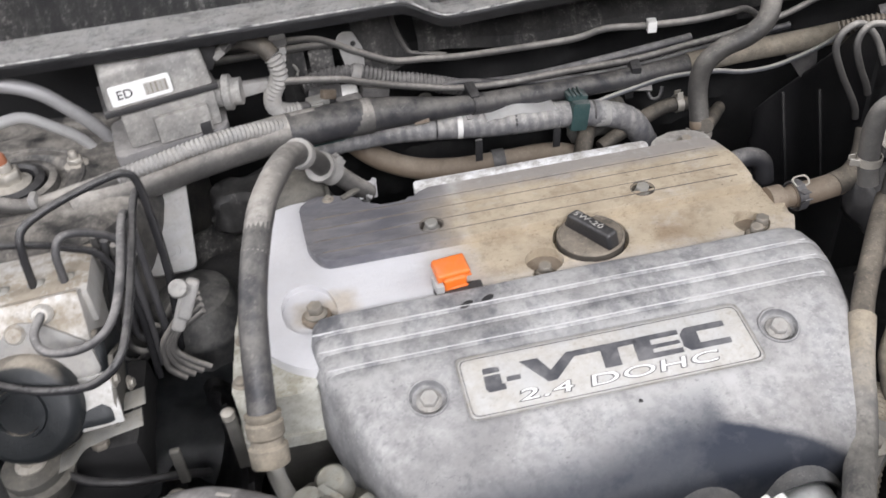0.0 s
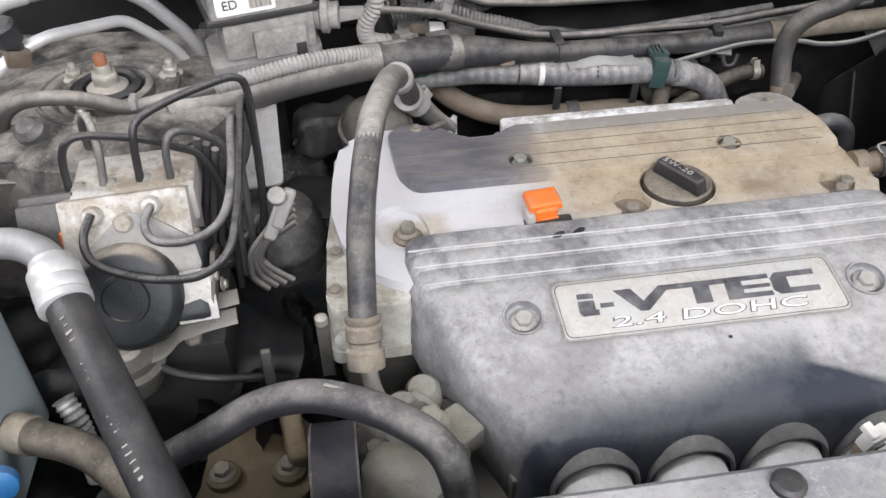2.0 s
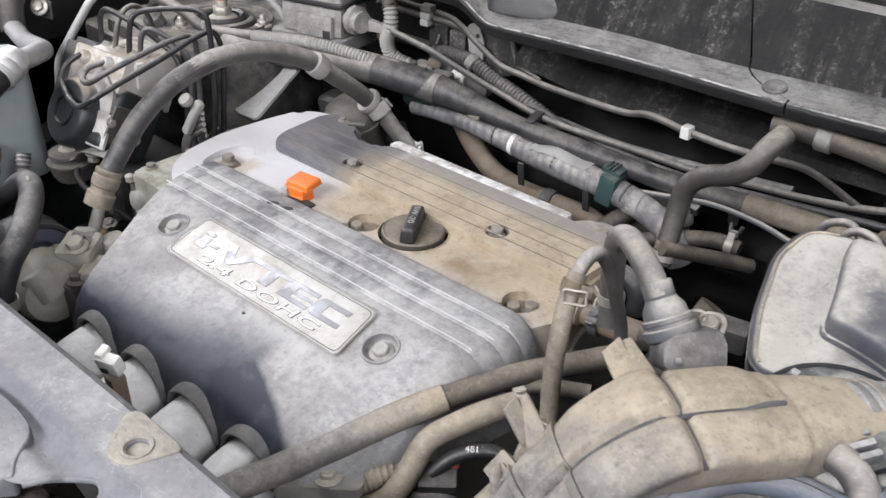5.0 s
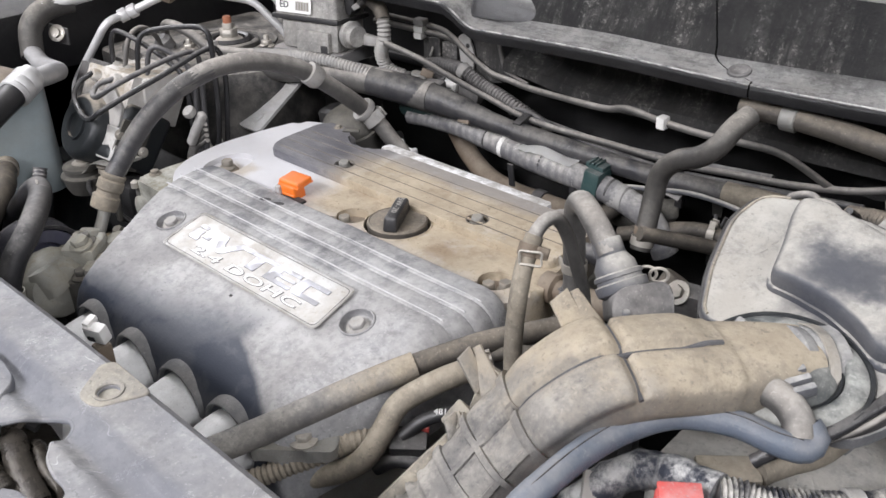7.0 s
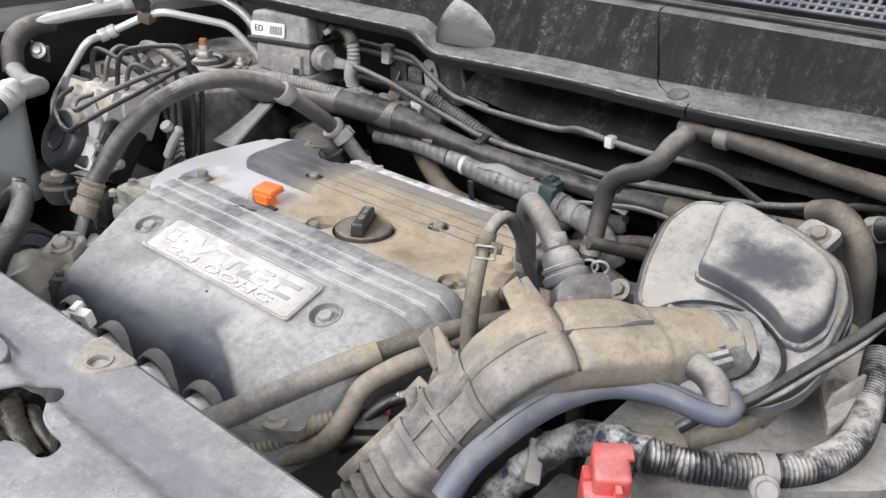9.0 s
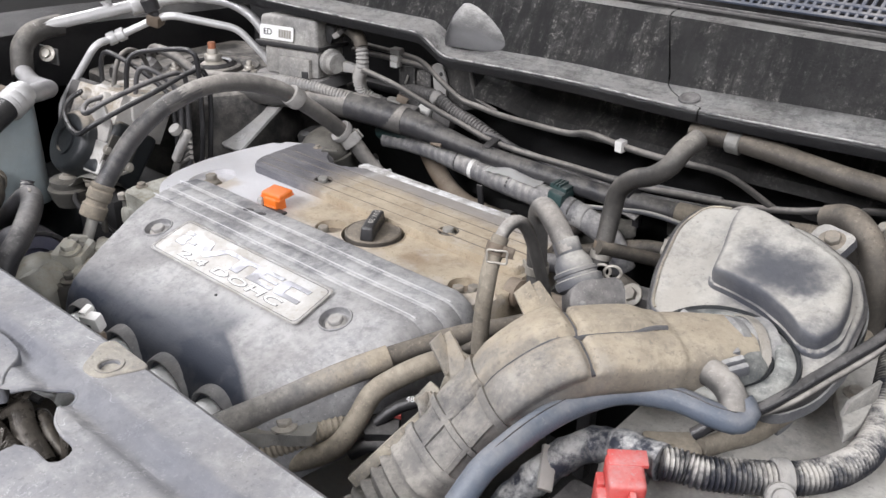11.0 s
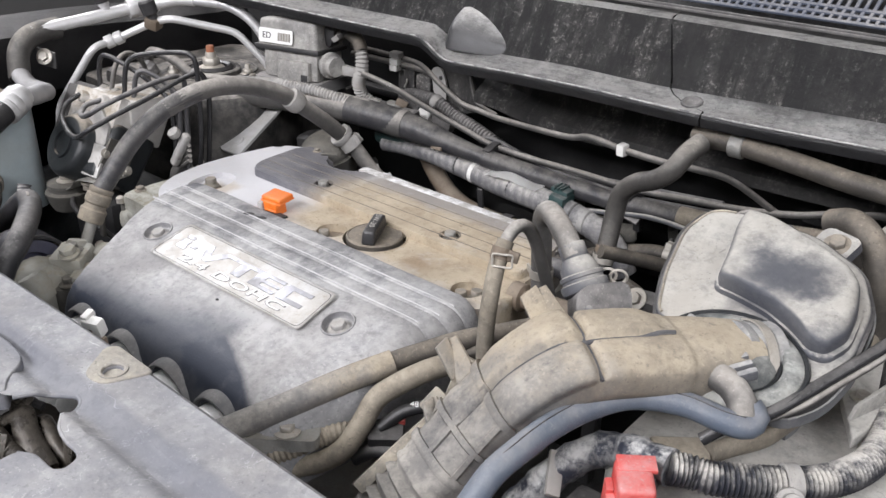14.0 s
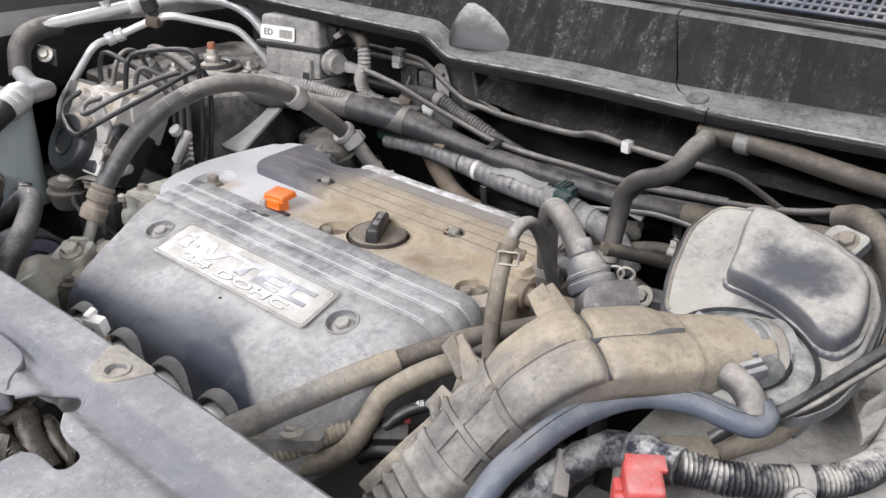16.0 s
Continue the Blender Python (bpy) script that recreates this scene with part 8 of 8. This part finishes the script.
for k, (dx, dy, a) in enumerate(((0.052, 0.066, 60), (0.060, 0.065, 105), (0.067, 0.063, 70), (0.074, 0.061, 110), (0.081, 0.061, 60))):
    arc = [tuple(BX @ pose(dx, dy, 0, 0, 0, a) @ Vector((0.0042 * math.cos(b), 0.0030 * math.sin(b), 0.0171))) for b in (0.3 + 0.45 * i for i in range(8 - k % 3))]
    part("chalk_mark", hose(arc, 0.0005, 6, 0.001), "label", box, "worn chalk stroke")
part("ear", prism(rounded([(-0.018, -0.013), (0.014, -0.013), (0.014, 0.013), (-0.018, 0.013)], 0.006), -0.004, 0.004, Matrix.Translation((0.436, 0.238, 0.987)) @ pose(0, 0, 0, 30, 0, -20), 0.0015), "airbox", box)
part("ear_bolt", hexbolt((0.436, 0.236, 0.990), (0, -0.5, 0.86), 0.0065, 0.007, 1.6), "bolt_tan", box)
part("foot_ear", rbox((0.030, 0.018, 0.022), Matrix.Translation((0.322, 0.168, 0.920)) @ pose(0, 0, 0, 10, 0, 10), 0.004), "plastic_dust", box)
part("foot_bolt", hexbolt((0.314, 0.160, 0.928), (-0.1, -0.8, 0.6), 0.006, 0.006, 1.6), "zinc", box)
part("base_rail", hose([(0.440, 0.030, 0.918), (0.4475, 0.048, 0.918), (0.4599, 0.0697, 0.919), (0.4662, 0.0959, 0.920), (0.4751, 0.1416, 0.921), (0.4775, 0.1806, 0.922), (0.480, 0.22, 0.93)], 0.0066, 14, flat=(0.8, 1.2)), "water_tan", box, "tan lower rail")
part("rail_end", rbox((0.036, 0.020, 0.014), Matrix.Translation((0.424, 0.022, 0.914)) @ pose(0, 0, 0, 8, 0, 40), 0.003), "water_tan", box)
part("lower_case", prism(rounded([(0.38, -0.01), (0.47, 0.02), (0.56, 0.10), (0.57, 0.25), (0.42, 0.25), (0.38, 0.10)], 0.03, 5), 0.70, 0.903, None, 0.018, 5), "case_pale", box)

bl = thing("blue_grey_hose", (0.40, 0.01, 0.91), "smooth blue-grey rubber hose across the duct", "hose")
part("hose_run", hose([(0.362, -0.118, 0.925), (0.366, -0.101, 0.942), (0.371, -0.083, 0.951), (0.375, -0.056, 0.955), (0.382, -0.026, 0.956), (0.3975, 0.001, 0.957), (0.4235, 0.017, 0.956), (0.447, 0.022, 0.953), (0.459, 0.028, 0.951), (0.462, 0.036, 0.954), (0.456, 0.038, 0.959)], 0.0080, 18), "rubber_blue", bl)
BLUE = [(0.362, -0.118, 0.925), (0.366, -0.101, 0.942), (0.371, -0.083, 0.951), (0.375, -0.056, 0.955), (0.382, -0.026, 0.956), (0.3975, 0.001, 0.957), (0.4235, 0.017, 0.956), (0.447, 0.022, 0.953), (0.459, 0.028, 0.951), (0.462, 0.036, 0.954), (0.456, 0.038, 0.959)]
part("mould_line", hose([(x, y - 0.002, z + 0.0077) for x, y, z in BLUE[1:-2]], 0.0005, 6, 0.003), "line_black", bl, "fine mould line")


pv = thing("purge_valve", (0.33, 0.06, 0.93), "dusty grey purge valve with hose and clamp", "valve")
VB = Matrix.Translation((0.342, 0.052, 0.982)) @ look((0, 0, 0), (-0.62, 0.60, -0.50)).to_4x4()
part("valve_body", prism(rounded([(-0.0185, -0.012), (0.020, -0.014), (0.0205, 0.008), (0.016, 0.0135), (-0.010, 0.0115), (-0.0185, 0.004)], 0.005, 4), -0.026, 0.0, VB, 0.0022, 3), "plastic_dust", pv, "flat-faced grey valve body")
part("face_stud", lathe([(0.0026, -0.001), (0.0026, 0.0012), (0.001, 0.0016)], VB @ pose(-0.010, -0.005, 0), 12), "airbox", pv)
NK = aim((0.3210, 0.0630, 0.9810), (-0.60, 0.22, 0.77))
part("collar", lathe([(0.012, -0.006), (0.0165, -0.003), (0.0172, 0.0), (0.0172, 0.003), (0.0150, 0.004), (0.0150, 0.006), (0.0160, 0.0065), (0.0160, 0.009), (0.0140, 0.010), (0.0135, 0.015), (0.0105, 0.020), (0.0095, 0.022), (0.0060, 0.023)], NK, 30), "airbox", pv, "stacked collar rings")
part("clip_sleeve", lathe([(0.0092, 0.020), (0.0098, 0.021), (0.0098, 0.031), (0.0092, 0.032)], NK, 24), "airbox", pv)
part("clip_frame", rbox((0.0016, 0.009, 0.009), NK @ pose(-0.0025, -0.0098, 0.026, 0, 0, 90), 0.0006), "airbox", pv)
part("clip_lever", rbox((0.010, 0.003, 0.003), NK @ pose(-0.010, -0.008, 0.018, 0, 0, 35), 0.001), "airbox", pv)
part("neck_hose", hose([(0.3080, 0.0660, 0.9990), (0.2980, 0.0700, 1.0090), (0.2860, 0.0740, 1.0180), (0.2700, 0.0890, 1.0150), (0.2580, 0.1010, 1.0050), (0.2530, 0.1070, 0.9900), (0.2540, 0.1080, 0.9600), (0.2580, 0.1050, 0.9300)], 0.0083, 18), "hose_grey", pv)
part("hose_clamp", band((0.2555, 0.107, 0.952), (0.05, 0, -1), 0.0085, 0.007, turn=200), "zinc", pv)
for k in range(2):
    part("wire_loop", hose([(0.329 + 0.007 * k + 0.0052 * math.cos(a), 0.079 + 0.003 * k + 0.003 * math.cos(a), 0.987 + 0.0052 * math.sin(a)) for a in (i * math.pi / 6 for i in range(13))], 0.0011, 8, 0.002), "zinc", pv, "wire clamp loop")
part("bracket", prism(rounded([(-0.020, -0.016), (0.02, -0.016), (0.02, 0.016), (-0.02, 0.016)], 0.005), -0.002, 0.002, Matrix.Translation((0.343, 0.060, 0.950)) @ pose(0, 0, 0, 40, 10, 20), 0.001), "plastic_dust", pv)
part("bracket_leg", rbox((0.012, 0.012, 0.16), Matrix.Translation((0.330, 0.08, 0.88)), 0.003), "plastic", pv)
pcv = thing("breather_loop", (0.26, 0.05, 0.92), "thin dusty breather hose looping over the cover's end", "hose")
BREATHER = [(0.268, 0.020, 0.900), (0.262, 0.028, 0.935), (0.2590, 0.036, 0.962), (0.2565, 0.045, 0.982), (0.2555, 0.056, 0.998), (0.2560, 0.067, 1.005), (0.2585, 0.076, 1.004), (0.2620, 0.083, 0.993), (0.2660, 0.090, 0.970), (0.2710, 0.097, 0.940), (0.275, 0.10, 0.90)]
part("hose_run", hose(BREATHER[:5], 0.0064, 16), "water_tan", pcv, "thicker dark lower length")
part("loop_run", hose(BREATHER[3:], 0.0050, 16), "hose_grey", pcv)
part("clip", band((0.2560, 0.050, 0.990), (-0.05, 0.5, 1), 0.0066, 0.009, 0.0012, turn=110), "fitting", pcv, "stained spring clip")
CF = Matrix.Translation((0.2630, 0.0420, 0.989)) @ pose(0, 0, 0, 80, 0, 28)
part("clip_frame", hose([tuple(CF @ Vector(p)) for p in ((-0.007, -0.0045, 0), (0, -0.0046, 0), (0.007, -0.0045, 0), (0.0072, 0, 0), (0.007, 0.0045, 0), (0, 0.0046, 0), (-0.007, 0.0045, 0), (-0.0072, 0, 0), (-0.007, -0.0045, 0))], 0.0009, 6, 0.001), "zinc", pcv, "bright wire frame")

cp = thing("vent_pipe", (0.18, -0.02, 0.86), "tan dusty sleeved pipe along the cover's edge", "pipe")
part("sleeve", hose([(0.112, -0.152, 0.850), (0.126, -0.128, 0.857), (0.140, -0.104, 0.864), (0.155, -0.078, 0.872), (0.176, -0.036, 0.884), (0.196, -0.002, 0.893)], 0.0105, 16), "duct", cp, "tan dusty foam sleeve")
part("pipe", hose([(0.192, -0.008, 0.892), (0.208, 0.016, 0.898), (0.228, 0.042, 0.906), (0.250, 0.070, 0.910), (0.275, 0.100, 0.915)], 0.0085, 16), "rubber_tan", cp)
part("pipe_end", hose([(0.275, 0.060, 0.905), (0.25, 0.048, 0.903), (0.22, 0.040, 0.890)], 0.006, 12), "rubber_tan", cp)
phose = thing("water_hose", (0.205, -0.03, 0.83), "tan dusty bypass hose with an S bend", "hose")
part("hose_run", hose([(0.140, -0.100, 0.790), (0.162, -0.084, 0.818), (0.186, -0.070, 0.832), (0.200, -0.060, 0.846), (0.203, -0.044, 0.862), (0.205, -0.030, 0.878), (0.216, -0.018, 0.890), (0.232, -0.002, 0.902), (0.248, 0.020, 0.908)], 0.0086, 16), "water_tan", phose)
part("clamp", band((0.247, 0.018, 0.908), (0.6, 0.75, 0.2), 0.0090, 0.008, turn=30), "zinc", phose)
cr_ = thing("ribbed_loom", (0.18, -0.07, 0.84), "tan dusty ribbed loom below the cover", "harness")
part("loom_run", hose([(0.140, -0.118, 0.828), (0.156, -0.098, 0.836), (0.172, -0.076, 0.844), (0.186, -0.054, 0.850), (0.200, -0.034, 0.848)], 0.0074, 14, wave=0.0007, pitch=0.0042), "water_tan", cr_)
ub = thing("end_bracket", (0.165, -0.085, 0.84), "dusty bolted bracket under the cover's corner", "bracket")
part("plate", rough(prism(rounded([(0.140, -0.115), (0.188, -0.078), (0.178, -0.058), (0.135, -0.092)], 0.006), 0.846, 0.856, bevel=0.002), 0.0022, 80, 3), "cast", ub)
part("bolt", hexbolt((0.163, -0.084, 0.856), (0, 0, 1), 0.0065, 0.007), "zinc", ub)
ij = thing("injector_plug", (0.225, -0.02, 0.84), "dark wiring plugs with red lock beside the duct", "connector")
part("plug_body", rbox((0.028, 0.020, 0.020), Matrix.Translation((0.215, -0.030, 0.848)) @ pose(0, 0, 0, 20, 0, 40), 0.004), "plastic", ij)
part("red_lock", rbox((0.006, 0.005, 0.007), Matrix.Translation((0.222, -0.020, 0.860)) @ pose(0, 0, 0, 20, 0, 40), 0.002), "red", ij, "red plastic lock")
part("lead", hose([(0.212, -0.034, 0.856), (0.222, -0.020, 0.868), (0.236, -0.008, 0.874), (0.252, 0.0, 0.872), (0.266, 0.0, 0.86)], 0.0052, 12), "rubber_clean", ij)
writing("lead_mark", "4816", 0.0060, Matrix.Translation((0.2335, -0.0135, 0.8775)) @ pose(0, 0, 0, 40, 0, 38), "label", ij, 1.1, depth=0.0002)
part("lead", hose([(0.20, -0.05, 0.83), (0.215, -0.04, 0.84), (0.24, -0.03, 0.835), (0.26, -0.03, 0.82)], 0.006, 12), "rubber", ij)

# ---- battery side ----
bc = thing("battery_harness", (0.45, 0.03, 0.90), "thick ribbed battery harness with taped end", "harness")
part("ribbed_run", hose([(0.430, -0.008, 0.926), (0.441, 0.000, 0.924), (0.453, 0.006, 0.922), (0.476, 0.025, 0.920), (0.499, 0.048, 0.918), (0.514, 0.075, 0.917), (0.520, 0.107, 0.917), (0.515, 0.150, 0.920), (0.505, 0.20, 0.93)], 0.0098, 20, wave=0.0010, pitch=0.0031), "loom_black", bc)
part("taped_end", hose([(0.340, -0.060, 0.850), (0.352, -0.044, 0.876), (0.362, -0.032, 0.892), (0.372, -0.016, 0.905), (0.387, -0.006, 0.915), (0.408, -0.006, 0.923), (0.432, -0.007, 0.926)], 0.0112, 18, shape=lambda s: 1 + 0.06 * math.sin(40 * s) + 0.04 * math.sin(97 * s)), "torn_tape", bc, "dark taped end with torn pale tape")
part("harness_clip", rbox((0.020, 0.016, 0.014), Matrix.Translation((0.4185, -0.016, 0.917)) @ pose(0, 0, 0, 20, 0, 10), 0.003), "plastic", bc)
part("white_plug", lathe([(0.0085, 0), (0.0085, 0.010), (0.0060, 0.012), (0.0060, 0.018), (0.003, 0.018)], aim((0.4930, 0.0250, 0.916), (0.35, -0.75, 0.55)), 18), "plate_pale", bc, "cream plastic plug")
part("plug_band", lathe([(0.0108, -0.005), (0.0120, -0.004), (0.0120, 0.004), (0.0108, 0.005)], aim((0.4890, 0.0375, 0.919), (0.72, 0.68, 0)), 22), "plate_pale", bc, "cream clip band")
part("strap", rbox((0.010, 0.030, 0.004), Matrix.Translation((0.368, -0.034, 0.902)) @ pose(0, 0, 0, 30, 20, 40), 0.001), "label_grey", bc)
rc = thing("terminal_cover", (0.42, -0.04, 0.89), "red plastic battery terminal cover under dust", "terminal cover")
part("cover_top", rbox((0.022, 0.026, 0.020), Matrix.Translation((0.4235, -0.038, 0.927)) @ pose(0, 0, 0, 10, 0, 38), 0.0035, 3), "red", rc)
part("lid_flap", rbox((0.0235, 0.012, 0.0030), Matrix.Translation((0.4205, -0.031, 0.9375)) @ pose(0, 0, 0, 10, 0, 38), 0.001), "red", rc)
part("side_latch", rbox((0.004, 0.010, 0.014), Matrix.Translation((0.4340, -0.0470, 0.924)) @ pose(0, 0, 0, 10, 0, 38), 0.001), "red", rc)
part("cover_skirt", rbox((0.028, 0.036, 0.026), Matrix.Translation((0.4265, -0.046, 0.909)) @ pose(0, 0, 0, 10, 0, 38), 0.003, 2), "red", rc)
part("hinge", rbox((0.005, 0.010, 0.012), Matrix.Translation((0.4110, -0.044, 0.921)) @ pose(0, 0, 0, 10, 0, 38), 0.0015), "red", rc)
bat = thing("battery", (0.47, -0.09, 0.70), "dark battery below the red terminal cover", "battery")
part("case", rbox((0.24, 0.13, 0.18), Matrix.Translation((0.50, -0.085, 0.805)), 0.006), "plastic", bat)
part("post", lathe([(0.010, 0.893), (0.009, 0.905), (0.004, 0.906)], Matrix.Translation((0.424, -0.050, 0)), 18), "zinc", bat)
wr = thing("black_wires", (0.47, 0.11, 0.92), "pair of thin black wires across the airbox", "cable")
for k in range(2):
    part("wire", hose([(0.545, 0.24, 0.990), (0.515, 0.165, 0.986 - 0.004 * k), (0.502 + 0.003 * k, 0.124 - 0.004 * k, 0.979 - 0.004 * k), (0.488 + 0.003 * k, 0.090 - 0.004 * k, 0.970 - 0.004 * k), (0.476 + 0.003 * k, 0.062 - 0.003 * k, 0.962 - 0.004 * k), (0.466, 0.042, 0.956 - 0.004 * k), (0.452, 0.028, 0.950), (0.438, 0.018, 0.936)], 0.0042 - 0.002 * k, 12, seed=k), "hose_grey" if k else "line_black", wr)
tp = thing("airbox_side_hose", (0.46, 0.26, 0.90), "tan dusty hose curving round the airbox", "hose")
part("hose_run", hose([(0.415, 0.290, 0.985), (0.432, 0.281, 0.993), (0.449, 0.272, 0.988), (0.463, 0.265, 0.970), (0.470, 0.258, 0.940), (0.475, 0.250, 0.900)], 0.0115, 18), "rubber_tan", tp)
cj = thing("hose_joint", (0.46, 0.30, 0.96), "dusty hose joint with spring clamp near the wing", "hose")
part("joint", hose([(0.405, 0.335, 0.955), (0.440, 0.322, 0.965), (0.475, 0.31, 0.985), (0.51, 0.30, 0.995)], 0.0095, 16), "rubber", cj)
part("clamp", band((0.458, 0.316, 0.975), (0.8, -0.3, 0.4), 0.0100, 0.010, turn=80), "zinc", cj)
part("ribbed", hose([(0.37, 0.345, 0.94), (0.40, 0.33, 0.95), (0.425, 0.315, 0.955), (0.44, 0.30, 0.955)], 0.0085, 14, wave=0.0009, pitch=0.0045), "rubber_tan", cj)
sb = thing("side_bracket", (0.53, 0.15, 0.88), "tan dusty steel bracket beside the airbox", "bracket")
part("plate", pillow(rounded([(0.4968, 0.1148), (0.5053, 0.0966), (0.5099, 0.1150), (0.5086, 0.1484), (0.4997, 0.1579), (0.4824, 0.1726), (0.4843, 0.1407)], 0.004), 0.918, 0.926, 0.002), "case_pale", sb)
part("plate_web", plate4([(0.4968, 0.1148, 0.926), (0.5086, 0.1484, 0.926), (0.5086, 0.1484, 0.942), (0.4985, 0.1200, 0.936)], 0.003), "case_pale", sb)
part("bolt", hexbolt((0.496, 0.146, 0.926), (0, 0, 1), 0.005, 0.005), "zinc", sb)
part("post", rbox((0.02, 0.02, 0.12), Matrix.Translation((0.53, 0.17, 0.87)), 0.003), "plastic", sb)
